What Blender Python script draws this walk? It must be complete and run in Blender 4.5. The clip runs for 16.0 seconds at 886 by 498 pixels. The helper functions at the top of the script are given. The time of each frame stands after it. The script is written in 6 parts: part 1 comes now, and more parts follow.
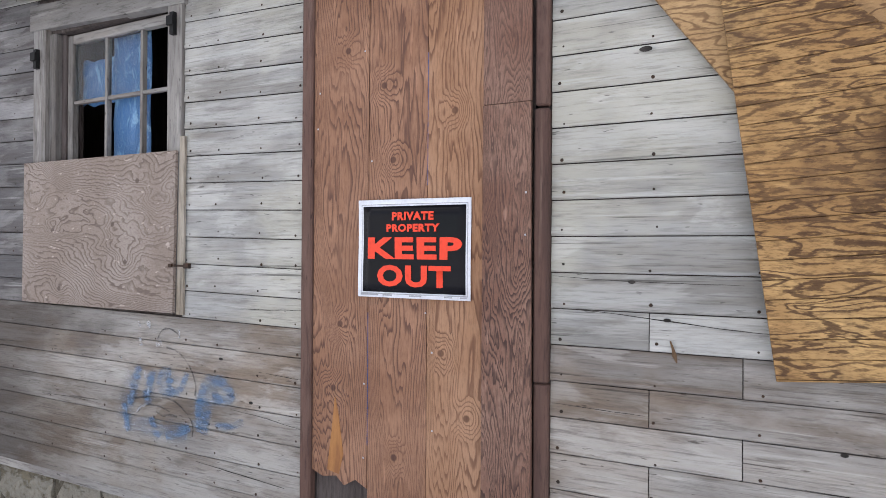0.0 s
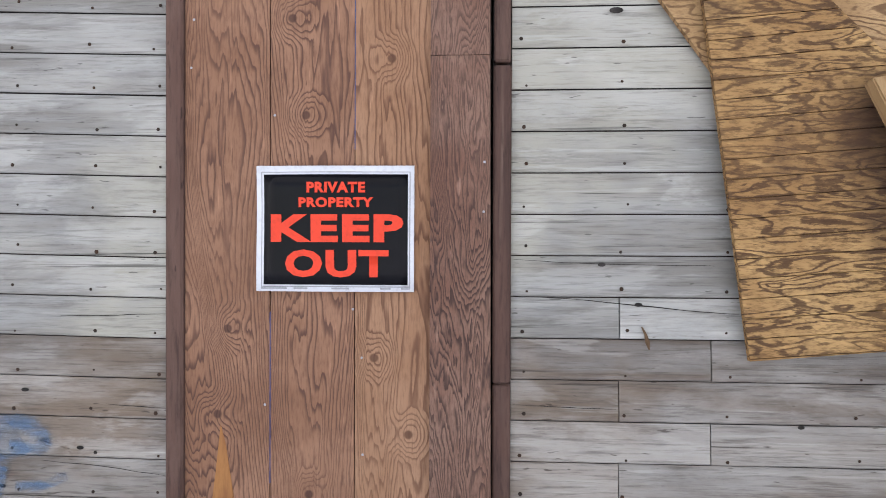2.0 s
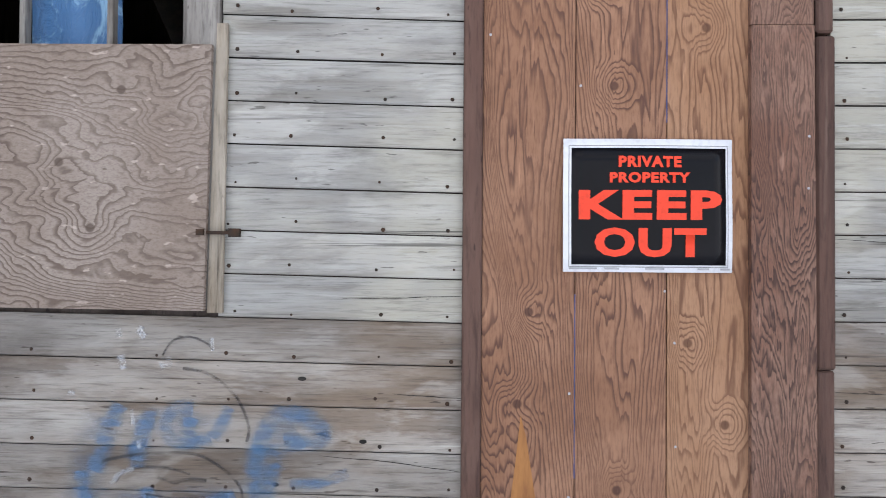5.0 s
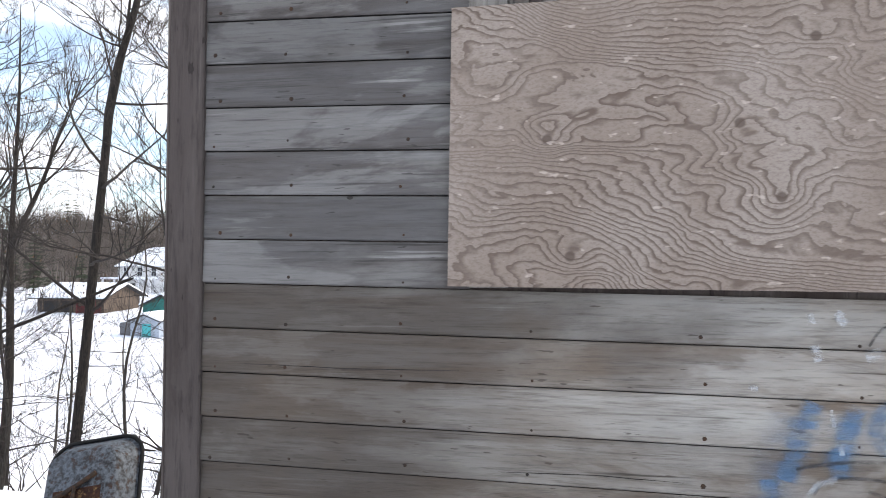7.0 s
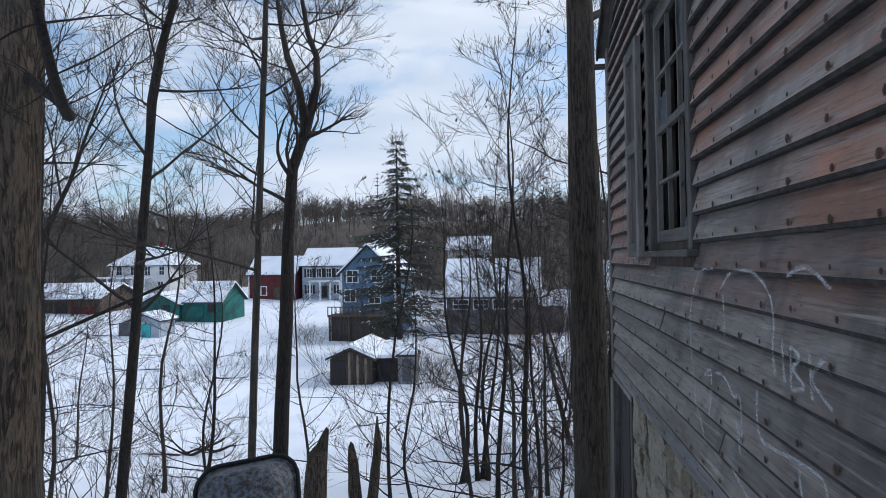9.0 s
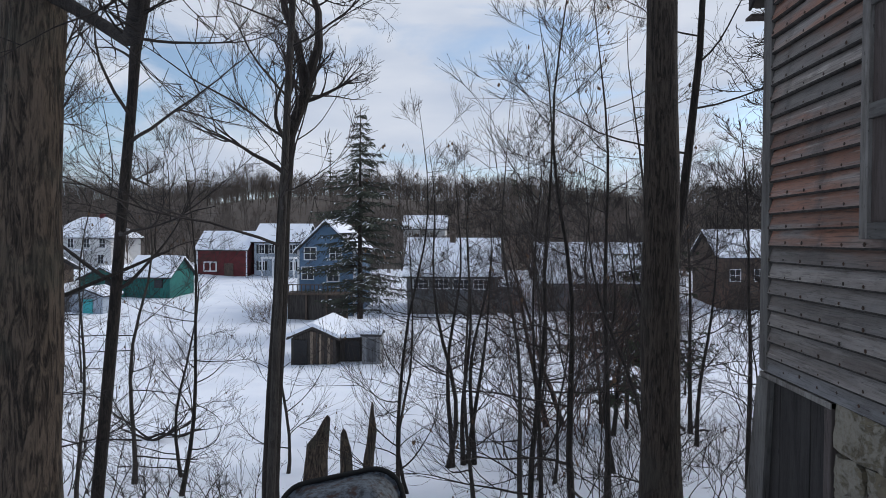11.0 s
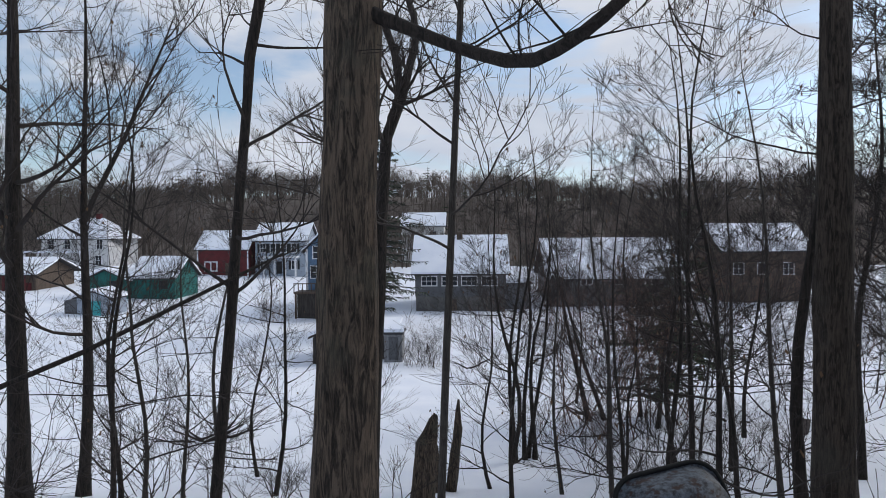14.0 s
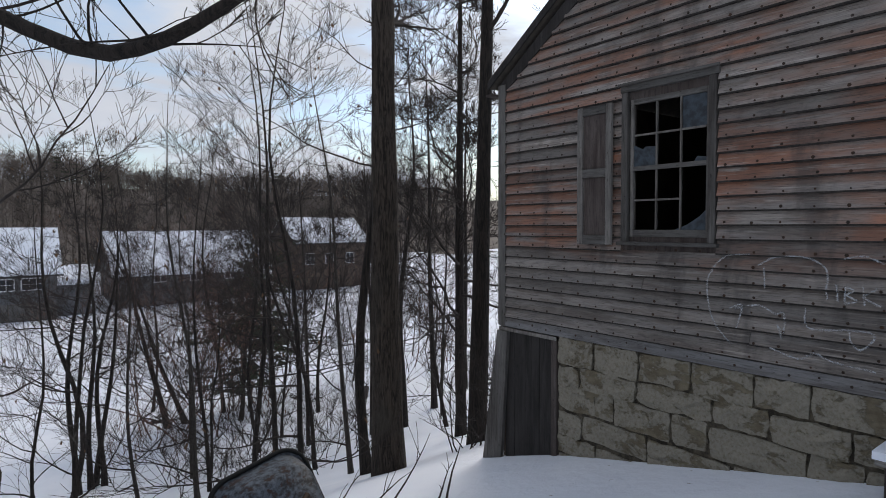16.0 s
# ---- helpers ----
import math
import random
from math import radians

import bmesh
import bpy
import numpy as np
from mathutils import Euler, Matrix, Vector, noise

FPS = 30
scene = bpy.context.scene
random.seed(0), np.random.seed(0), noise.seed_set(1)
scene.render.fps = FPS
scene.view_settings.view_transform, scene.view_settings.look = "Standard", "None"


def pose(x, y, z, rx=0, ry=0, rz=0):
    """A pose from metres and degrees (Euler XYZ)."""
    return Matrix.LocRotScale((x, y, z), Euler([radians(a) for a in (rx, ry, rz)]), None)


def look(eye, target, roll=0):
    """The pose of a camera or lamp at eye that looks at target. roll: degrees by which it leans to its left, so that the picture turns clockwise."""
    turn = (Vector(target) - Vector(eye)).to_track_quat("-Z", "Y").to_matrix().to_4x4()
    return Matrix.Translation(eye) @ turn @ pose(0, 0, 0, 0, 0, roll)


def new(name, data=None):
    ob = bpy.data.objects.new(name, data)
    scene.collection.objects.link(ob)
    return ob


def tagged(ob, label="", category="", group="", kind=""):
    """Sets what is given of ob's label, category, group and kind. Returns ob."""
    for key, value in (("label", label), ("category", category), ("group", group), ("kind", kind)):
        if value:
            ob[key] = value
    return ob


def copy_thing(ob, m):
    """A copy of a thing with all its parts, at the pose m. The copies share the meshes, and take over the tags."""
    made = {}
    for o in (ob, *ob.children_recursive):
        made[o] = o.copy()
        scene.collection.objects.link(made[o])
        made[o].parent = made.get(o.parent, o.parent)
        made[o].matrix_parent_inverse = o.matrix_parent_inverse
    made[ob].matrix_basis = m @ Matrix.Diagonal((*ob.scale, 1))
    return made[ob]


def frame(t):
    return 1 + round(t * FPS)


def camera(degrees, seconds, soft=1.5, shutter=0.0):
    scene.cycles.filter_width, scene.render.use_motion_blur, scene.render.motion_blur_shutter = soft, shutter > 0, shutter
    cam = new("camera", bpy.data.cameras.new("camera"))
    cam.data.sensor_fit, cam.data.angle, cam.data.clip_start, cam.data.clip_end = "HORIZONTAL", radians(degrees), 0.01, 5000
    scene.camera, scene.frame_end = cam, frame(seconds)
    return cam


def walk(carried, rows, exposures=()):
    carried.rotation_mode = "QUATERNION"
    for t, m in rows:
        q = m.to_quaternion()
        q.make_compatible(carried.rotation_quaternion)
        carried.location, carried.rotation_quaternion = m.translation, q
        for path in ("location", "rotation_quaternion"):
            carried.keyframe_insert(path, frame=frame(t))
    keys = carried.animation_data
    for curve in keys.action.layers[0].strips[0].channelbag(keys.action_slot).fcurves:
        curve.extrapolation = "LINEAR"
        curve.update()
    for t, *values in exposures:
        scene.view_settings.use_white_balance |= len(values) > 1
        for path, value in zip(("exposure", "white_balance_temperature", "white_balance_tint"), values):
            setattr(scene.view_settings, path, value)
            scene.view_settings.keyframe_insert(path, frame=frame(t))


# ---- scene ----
cam = camera(74.8, 16.0, 0.8, 0.1)
PATH = [
    (0, (0.967, -1.895, 1.486), (0.124, -0.065, 1.491), 0.4),
    (0.5, (0.681, -1.777, 1.459), (-0.124, 0.069, 1.461), 0.2),
    (1, (0.437, -1.742, 1.426), (-0.317, 0.126, 1.428), 0.3),
    (1.5, (0.37, -1.714, 1.435), (-0.056, 0.254, 1.431), 0.4),
    (2, (0.382, -1.681, 1.446), (0.28, 0.33, 1.432), 0.2),
    (2.5, (0.401, -1.676, 1.435), (0.46, 0.337, 1.413), 0.1),
    (3, (0.377, -1.652, 1.424), (0.547, 0.356, 1.404), 0.1),
    (3.2, (0.333, -1.636, 1.417), (0.527, 0.369, 1.4), 0.1),
    (5.3, (-0.692, -1.612, 1.342), (-0.782, 0.401, 1.376), 0.5),
    (5.5, (-0.797, -1.635, 1.357), (-0.919, 0.377, 1.384), 0.5),
    (6, (-1.221, -1.595, 1.28), (-1.4, 0.41, 1.344), 0.6),
    (6.5, (-1.717, -1.566, 1.272), (-1.976, 0.431, 1.319), 0.2),
    (7, (-2.098, -1.521, 1.256), (-2.424, 0.466, 1.315), 0.1),
    (7.5, (-2.609, -1.418, 1.251), (-2.893, 0.575, 1.293), -0.2),
    (8, (-3.072, -1.362, 1.236), (-3.366, 0.631, 1.275), -0.8),
    (8.5, (-3.478, -1.231, 1.212), (-3.772, 0.761, 1.251), -0.9),
    (9, (-3.827, -1.113, 1.239), (-4.117, 0.88, 1.275), -1.0),
    (9.2, (-3.964, -1.09, 1.23), (-4.255, 0.903, 1.261), -1.1),
    (11.3, (-5.452, -0.439, 1.225), (-5.553, 1.572, 1.185), 0.2),
    (11.5, (-5.644, -0.465, 1.211), (-5.741, 1.546, 1.171), 0.1),
    (12, (-6.131, -0.514, 1.243), (-6.221, 1.499, 1.203), 0.3),
    (12.5, (-6.649, -0.607, 1.266), (-6.832, 1.398, 1.221), 0.1),
    (13, (-7.018, -0.661, 1.279), (-7.296, 1.334, 1.23), -0.1),
    (13.5, (-7.281, -0.691, 1.324), (-7.595, 1.298, 1.276), -0.2),
    (14, (-7.468, -0.803, 1.306), (-7.548, 1.21, 1.257), -0.4),
    (14.5, (-7.416, -0.826, 1.312), (-7.345, 1.186, 1.263), -0.2),
    (15, (-7.376, -0.84, 1.323), (-6.756, 1.076, 1.269), -0.1),
    (15.5, (-7.476, -0.852, 1.372), (-6.46, 0.886, 1.298), -0.3),
    (16, (-7.568, -0.89, 1.414), (-6.336, 0.701, 1.331), -0.2),
]
EXPOSURES = ((0.0, 1.2, 7500, 16), (6.0, 1.32, 7400, 13), (6.5, 1.65, 7350, 12), (7.0, 1.25, 7250, 12), (7.5, 0.6, 7000, 11), (8.0, 0.1, 6350, 9), (8.5, 0.08, 6250, 9), (9.2, 0.14, 6250, 9), (11.3, -0.08, 6550, 11), (14.0, -0.08, 6650, 11), (15.0, -0.32, 6650, 11), (16.0, -0.06, 6950, 12))
walk(cam, [(t, look(eye, target, roll)) for t, eye, target, roll in PATH], EXPOSURES)

# ---------- world, sun, exposure ----------
SUN_EL, SUN_AZ = radians(36), radians(60)
world = bpy.data.worlds.new("overcast_sky")
scene.world = world
world.use_nodes = True
wt = world.node_tree
sky = wt.nodes.new("ShaderNodeTexSky")
sky.sky_type = 'NISHITA'
sky.sun_disc = False
sky.sun_elevation = SUN_EL
sky.sun_rotation = SUN_AZ
sky.air_density, sky.dust_density, sky.ozone_density = 1.0, 1.0, 1.5
tc = wt.nodes.new("ShaderNodeTexCoord")
mp = wt.nodes.new("ShaderNodeMapping")
mp.inputs["Scale"].default_value = (1.2, 1.2, 4.5)
cl = wt.nodes.new("ShaderNodeTexNoise")
cl.inputs["Scale"].default_value = 1.7
cl.inputs["Detail"].default_value = 7
cl.inputs["Roughness"].default_value = 0.55
cl.inputs["Distortion"].default_value = 0.4
ramp = wt.nodes.new("ShaderNodeValToRGB")
ramp.color_ramp.elements[0].position = 0.41
ramp.color_ramp.elements[1].position = 0.53
ramp.color_ramp.elements[0].color = (0.18, 0.18, 0.18, 1)
ramp.color_ramp.elements[1].color = (1, 1, 1, 1)
cl2 = wt.nodes.new("ShaderNodeTexNoise")
cl2.inputs["Scale"].default_value = 3.2
cl2.inputs["Detail"].default_value = 6
cramp = wt.nodes.new("ShaderNodeValToRGB")
cramp.color_ramp.elements[0].position = 0.3
cramp.color_ramp.elements[1].position = 0.75
cramp.color_ramp.elements[0].color = (5.4, 6.2, 7.6, 1)
cramp.color_ramp.elements[1].color = (7.5, 8.0, 8.9, 1)
mixw = wt.nodes.new("ShaderNodeMix")
mixw.data_type = 'RGBA'
bgn = wt.nodes["Background"]
wt.links.new(tc.outputs["Generated"], mp.inputs["Vector"])
wt.links.new(mp.outputs["Vector"], cl.inputs["Vector"])
wt.links.new(mp.outputs["Vector"], cl2.inputs["Vector"])
wt.links.new(cl.outputs["Fac"], ramp.inputs["Fac"])
wt.links.new(cl2.outputs["Fac"], cramp.inputs["Fac"])
wt.links.new(ramp.outputs["Color"], mixw.inputs["Factor"])
clear = wt.nodes.new("ShaderNodeVectorMath")
clear.operation = 'MULTIPLY'
clear.inputs[1].default_value = (1.35, 1.5, 1.55)
wt.links.new(sky.outputs["Color"], clear.inputs[0])
wt.links.new(clear.outputs[0], mixw.inputs["A"])
wt.links.new(cramp.outputs["Color"], mixw.inputs["B"])
wt.links.new(mixw.outputs["Result"], bgn.inputs["Color"])
bgn.inputs["Strength"].default_value = 0.1

sun = new("sun", bpy.data.lights.new("sun", 'SUN'))
sun.data.energy = 1.7
sun.data.angle = radians(30)
sun.data.color = (1.0, 0.96, 0.91)
sun.matrix_world = look((20 * math.sin(SUN_AZ), 20 * math.cos(SUN_AZ), 20 * math.tan(SUN_EL)), (0, 0, 0))


# ---------- materials ----------
def nd(nt, kind, **ins):
    n = nt.nodes.new(kind)
    for k, v in ins.items():
        s = n.inputs[int(k[1:])] if k[0] == "i" and k[1:].isdigit() else n.inputs[k.replace("_", " ")]
        if isinstance(v, bpy.types.NodeSocket):
            nt.links.new(v, s)
        else:
            s.default_value = v
    return n


def math_n(nt, op, a, b=0.0):
    n = nd(nt, "ShaderNodeMath", i0=a, i1=b)
    n.operation = op
    return n.outputs[0]


def mixc(nt, f, a, b):
    n = nt.nodes.new("ShaderNodeMix")
    n.data_type = 'RGBA'
    for s, v in ((n.inputs["Factor"], f), (n.inputs["A"], a), (n.inputs["B"], b)):
        if isinstance(v, bpy.types.NodeSocket):
            nt.links.new(v, s)
        else:
            s.default_value = v if isinstance(v, float) else (*v, 1)
    return n.outputs["Result"]


def step(nt, v, lo, hi):
    n = nd(nt, "ShaderNodeMapRange", Value=v, From_Min=lo, From_Max=hi)
    n.interpolation_type = 'SMOOTHSTEP'
    return n.outputs[0]


def base(name, rough=0.8, metal=0.0):
    m = bpy.data.materials.new(name)
    m.use_nodes = True
    b = m.node_tree.nodes["Principled BSDF"]
    b.inputs["Roughness"].default_value = rough
    b.inputs["Metallic"].default_value = metal
    b.inputs["Specular IOR Level"].default_value = 0.3
    return m, m.node_tree, b


def coords(nt, stretch, jitter=True):
    g = nt.nodes.new("ShaderNodeNewGeometry").outputs["Position"]
    if jitter:
        r = nt.nodes.new("ShaderNodeObjectInfo").outputs["Random"]
        c = nd(nt, "ShaderNodeCombineXYZ", X=math_n(nt, 'MULTIPLY', r, 37.0), Y=math_n(nt, 'MULTIPLY', r, 11.0), Z=math_n(nt, 'MULTIPLY', r, 23.0))
        v = nt.nodes.new("ShaderNodeVectorMath")
        v.operation = 'ADD'
        nt.links.new(g, v.inputs[0])
        nt.links.new(c.outputs[0], v.inputs[1])
        g = v.outputs[0]
    return nd(nt, "ShaderNodeMapping", Vector=g, Scale=stretch).outputs[0]


def tex(nt, vec, scale, detail=4.0, rough=0.55, dist=0.0):
    return nd(nt, "ShaderNodeTexNoise", Vector=vec, Scale=scale, Detail=detail, Roughness=rough, Distortion=dist).outputs["Fac"]


def weathered(name, grey, brown, pale, stretch, reds=None, grain=70.0, streak=9.0, wear=0.45, spread=0.34, corner=0.0, chips=0.5, grainy=0.6, cream=None):
    """Old sawn boards: grain along the board, hard-edged remnants of pale paint, brown and dark stains."""
    m, nt, b = base(name, 0.85)
    v = coords(nt, stretch)
    w = coords(nt, (1, 1, 1), False)
    soft = tuple(min(1.0, q * 3) if q < 0.5 else 1.0 for q in stretch)
    g = tex(nt, v, grain, 6, 0.7)
    s = tex(nt, v, streak, 5, 0.6, 0.6)
    p = tex(nt, coords(nt, soft, False), 3.1, 7, 0.62, 0.25)
    rnd = nt.nodes.new("ShaderNodeObjectInfo").outputs["Random"]
    c = mixc(nt, step(nt, s, 0.35, 0.68), grey, brown)
    if cream:
        c = mixc(nt, math_n(nt, 'MULTIPLY', step(nt, tex(nt, w, 1.3, 4, 0.55), 0.45, 0.6), 0.75), c, cream)
    c = mixc(nt, math_n(nt, 'MULTIPLY', step(nt, p, 0.46, 0.62), wear * 0.55), c, pale)
    c = mixc(nt, math_n(nt, 'MULTIPLY', step(nt, tex(nt, coords(nt, soft), 4.4, 6, 0.6, 0.5), 0.52, 0.575), wear * 0.42), c, pale)
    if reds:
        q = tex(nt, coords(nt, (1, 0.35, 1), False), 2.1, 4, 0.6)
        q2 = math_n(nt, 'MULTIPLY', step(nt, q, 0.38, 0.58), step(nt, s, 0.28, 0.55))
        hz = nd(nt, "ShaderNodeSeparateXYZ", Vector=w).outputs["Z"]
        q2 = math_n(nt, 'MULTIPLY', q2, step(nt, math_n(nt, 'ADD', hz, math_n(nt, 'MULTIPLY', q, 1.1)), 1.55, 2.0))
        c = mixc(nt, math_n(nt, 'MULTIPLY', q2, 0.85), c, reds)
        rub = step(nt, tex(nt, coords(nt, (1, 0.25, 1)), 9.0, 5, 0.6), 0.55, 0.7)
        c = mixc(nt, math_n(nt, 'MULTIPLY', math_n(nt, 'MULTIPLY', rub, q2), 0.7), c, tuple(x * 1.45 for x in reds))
        drip = step(nt, tex(nt, coords(nt, (1, 1, 0.22), False), 3.4, 5, 0.62), 0.52, 0.68)
        c = mixc(nt, math_n(nt, 'MULTIPLY', drip, 0.6), c, (0.04, 0.034, 0.031))
        b.inputs["Roughness"].default_value = 0.56
        b.inputs["Specular IOR Level"].default_value = 0.5
    flake = step(nt, tex(nt, coords(nt, tuple(x * 0.22 if x < 0.5 else x * 0.6 for x in stretch)), 34.0, 5, 0.65), 0.56, 0.66)
    c = mixc(nt, math_n(nt, 'MULTIPLY', math_n(nt, 'MULTIPLY', flake, step(nt, tex(nt, w, 3.1, 3), 0.4, 0.62)), chips), c, pale)
    d = tex(nt, coords(nt, soft, False), 4.7, 6, 0.68)
    dark = tuple(x * 0.35 for x in brown)
    c = mixc(nt, math_n(nt, 'MULTIPLY', step(nt, d, 0.55, 0.74), 0.5), c, dark)
    c = mixc(nt, math_n(nt, 'MULTIPLY', step(nt, g, 0.46, 0.72), grainy), c, dark)
    fine_v = coords(nt, tuple(q * 0.35 if q < 0.5 else q for q in stretch))
    crack = math_n(nt, 'MULTIPLY', step(nt, tex(nt, fine_v, 42.0, 3, 0.6), 0.63, 0.7), step(nt, s, 0.35, 0.6))
    c = mixc(nt, math_n(nt, 'MULTIPLY', crack, 0.75), c, tuple(x * 0.5 for x in dark))
    speck = step(nt, tex(nt, coords(nt, tuple(q * 3 if q < 0.5 else q for q in stretch)), 55.0, 2, 0.5), 0.69, 0.74)
    c = mixc(nt, math_n(nt, 'MULTIPLY', speck, 0.7), c, dark)
    k = math_n(nt, 'ADD', math_n(nt, 'MULTIPLY', rnd, spread), 1.0 - spread * 0.5)
    # stain toward the left corner, deepened to put the dimmer exposure into the colour
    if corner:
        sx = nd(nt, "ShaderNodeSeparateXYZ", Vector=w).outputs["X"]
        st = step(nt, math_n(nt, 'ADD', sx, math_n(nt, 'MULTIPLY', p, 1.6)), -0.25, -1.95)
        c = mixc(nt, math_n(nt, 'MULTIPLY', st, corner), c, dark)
    hsv = nd(nt, "ShaderNodeHueSaturation", Color=c, Value=k)
    nt.links.new(hsv.outputs[0], b.inputs["Base Color"])
    bp = nd(nt, "ShaderNodeBump", Height=math_n(nt, 'ADD', g, math_n(nt, 'MULTIPLY', s, 0.7)), Strength=0.9, Distance=0.005)
    nt.links.new(bp.outputs[0], b.inputs["Normal"])
    return m


def plywood(name, early, late, worn, stretch, rings=26.0, scale=2.2, sharp=0.5, wear=0.4, jitter=True, dark=None, knots=(), streak=0.4, slope=(0.0, 0.0), stains=()):
    """Rotary-cut veneer: contour-like rings of late wood, knots and worn patches."""
    m, nt, b = base(name, 0.75)
    v = coords(nt, stretch, jitter)
    w = coords(nt, (1, 1, 1), False)
    h = tex(nt, v, scale, 2.5, 0.5, 0.7)
    fine = tex(nt, v, scale * 22, 4, 0.6)
    h = math_n(nt, 'ADD', h, math_n(nt, 'MULTIPLY', tex(nt, v, scale * 4.3, 3, 0.6, 0.5), 0.11))
    core = None
    flat = coords(nt, (1, 0, 1), False)
    if any(slope):
        at = nd(nt, "ShaderNodeSeparateXYZ", Vector=coords(nt, (1, 1, 1), jitter))
        h = math_n(nt, 'ADD', h, math_n(nt, 'ADD', math_n(nt, 'MULTIPLY', at.outputs["X"], slope[0]), math_n(nt, 'MULTIPLY', at.outputs["Z"], slope[1])))
    for kx, kz in knots:
        dn = nt.nodes.new("ShaderNodeVectorMath")
        dn.operation = 'DISTANCE'
        nt.links.new(flat, dn.inputs[0])
        dn.inputs[1].default_value = (kx, 0, kz)
        dist = dn.outputs["Value"]
        h = math_n(nt, 'ADD', h, math_n(nt, 'MULTIPLY', step(nt, dist, 0.09, 0.0), 0.085))
        kc = step(nt, dist, 0.016, 0.009)
        core = kc if core is None else math_n(nt, 'MAXIMUM', core, kc)
    if any(slope):
        saw = math_n(nt, 'FRACT', math_n(nt, 'ADD', math_n(nt, 'MULTIPLY', h, rings), math_n(nt, 'MULTIPLY', fine, 0.35)))
        ring = math_n(nt, 'MULTIPLY', step(nt, saw, 0.9 - sharp, 0.9), step(nt, saw, 1.0, 0.93))
    else:
        s = math_n(nt, 'SINE', math_n(nt, 'ADD', math_n(nt, 'MULTIPLY', h, rings * 6.283), math_n(nt, 'MULTIPLY', fine, 3.0)))
        ring = step(nt, s, 0.95 - sharp * 1.3, 1.0)
    fade = step(nt, tex(nt, w, 1.9, 3), 0.3, 0.62)
    ring = math_n(nt, 'MULTIPLY', ring, math_n(nt, 'ADD', math_n(nt, 'MULTIPLY', fade, 0.5), 0.5))
    c = mixc(nt, step(nt, tex(nt, w, 2.8, 5, 0.6), 0.36, 0.68), early, worn)
    c = mixc(nt, math_n(nt, 'MULTIPLY', step(nt, tex(nt, v, scale * (60 if streak < 0.5 else 9), 3, 0.7), 0.42, 0.7), streak), c, late)
    c = mixc(nt, math_n(nt, 'MULTIPLY', ring, 0.86), c, late)
    if core is not None:
        c = mixc(nt, math_n(nt, 'MULTIPLY', core, 0.8), c, tuple(x * 0.8 for x in late))
    specks = step(nt, tex(nt, v, 48, 2, 0.5), 0.66, 0.74)
    c = mixc(nt, math_n(nt, 'MULTIPLY', specks, wear), c, tuple(min(1, x * 1.9) for x in worn))
    for sx, sz, sr in stains:
        dn = nt.nodes.new("ShaderNodeVectorMath")
        dn.operation = 'DISTANCE'
        nt.links.new(flat, dn.inputs[0])
        dn.inputs[1].default_value = (sx, 0, sz)
        blot = math_n(nt, 'ADD', math_n(nt, 'DIVIDE', dn.outputs["Value"], sr), math_n(nt, 'MULTIPLY', tex(nt, coords(nt, (0.35, 1, 1), False), 14.0, 5, 0.65), 1.1))
        c = mixc(nt, math_n(nt, 'MULTIPLY', step(nt, blot, 1.6, 0.75), 0.85), c, dark)
    if dark:
        dk = step(nt, tex(nt, w, 3.4, 5, 0.65), 0.52, 0.7)
        c = mixc(nt, math_n(nt, 'MULTIPLY', dk, 0.65), c, dark)
    nt.links.new(c, b.inputs["Base Color"])
    bp = nd(nt, "ShaderNodeBump", Height=math_n(nt, 'SUBTRACT', math_n(nt, 'MULTIPLY', fine, 0.7), math_n(nt, 'MULTIPLY', ring, -0.5)), Strength=0.6, Distance=0.004)
    nt.links.new(bp.outputs[0], b.inputs["Normal"])
    return m


def mottled(name, a, c2, scale=3.0, rough=0.8, metal=0.0, bump=0.3, dist=0.01, stretch=(1, 1, 1), third=None, jitter=True):
    m, nt, b = base(name, rough, metal)
    v = coords(nt, stretch, jitter)
    f = tex(nt, v, scale, 6, 0.62)
    g = tex(nt, v, scale * 9, 5, 0.65)
    c = mixc(nt, step(nt, f, 0.35, 0.68), a, c2)
    if third:
        c = mixc(nt, step(nt, tex(nt, v, scale * 0.6, 5, 0.6), 0.52, 0.66), c, third)
    c = mixc(nt, math_n(nt, 'MULTIPLY', step(nt, g, 0.45, 0.75), 0.35), c, tuple(x * 0.5 for x in a))
    nt.links.new(c, b.inputs["Base Color"])
    bp = nd(nt, "ShaderNodeBump", Height=math_n(nt, 'ADD', math_n(nt, 'MULTIPLY', f, 0.6), math_n(nt, 'MULTIPLY', g, 0.4)), Strength=bump, Distance=dist)
    nt.links.new(bp.outputs[0], b.inputs["Normal"])
    return m


def bark_mat(name, ridge, furrow, scale=9.0, lichen=None):
    m, nt, b = base(name, 0.95)
    v = coords(nt, (1, 1, 0.14))
    w = coords(nt, (1, 1, 1))
    f = tex(nt, v, scale, 6, 0.68, 1.1)
    g = tex(nt, v, scale * 4, 4, 0.6)
    c = mixc(nt, step(nt, f, 0.38, 0.62), furrow, ridge)
    c = mixc(nt, math_n(nt, 'MULTIPLY', step(nt, g, 0.4, 0.7), 0.4), c, tuple(x * 0.55 for x in ridge))
    if lichen:
        c = mixc(nt, math_n(nt, 'MULTIPLY', step(nt, tex(nt, w, 2.0, 5), 0.5, 0.68), 0.55), c, lichen)
    nt.links.new(c, b.inputs["Base Color"])
    bp = nd(nt, "ShaderNodeBump", Height=math_n(nt, 'ADD', f, math_n(nt, 'MULTIPLY', g, 0.35)), Strength=1.0, Distance=0.04)
    nt.links.new(bp.outputs[0], b.inputs["Normal"])
    return m


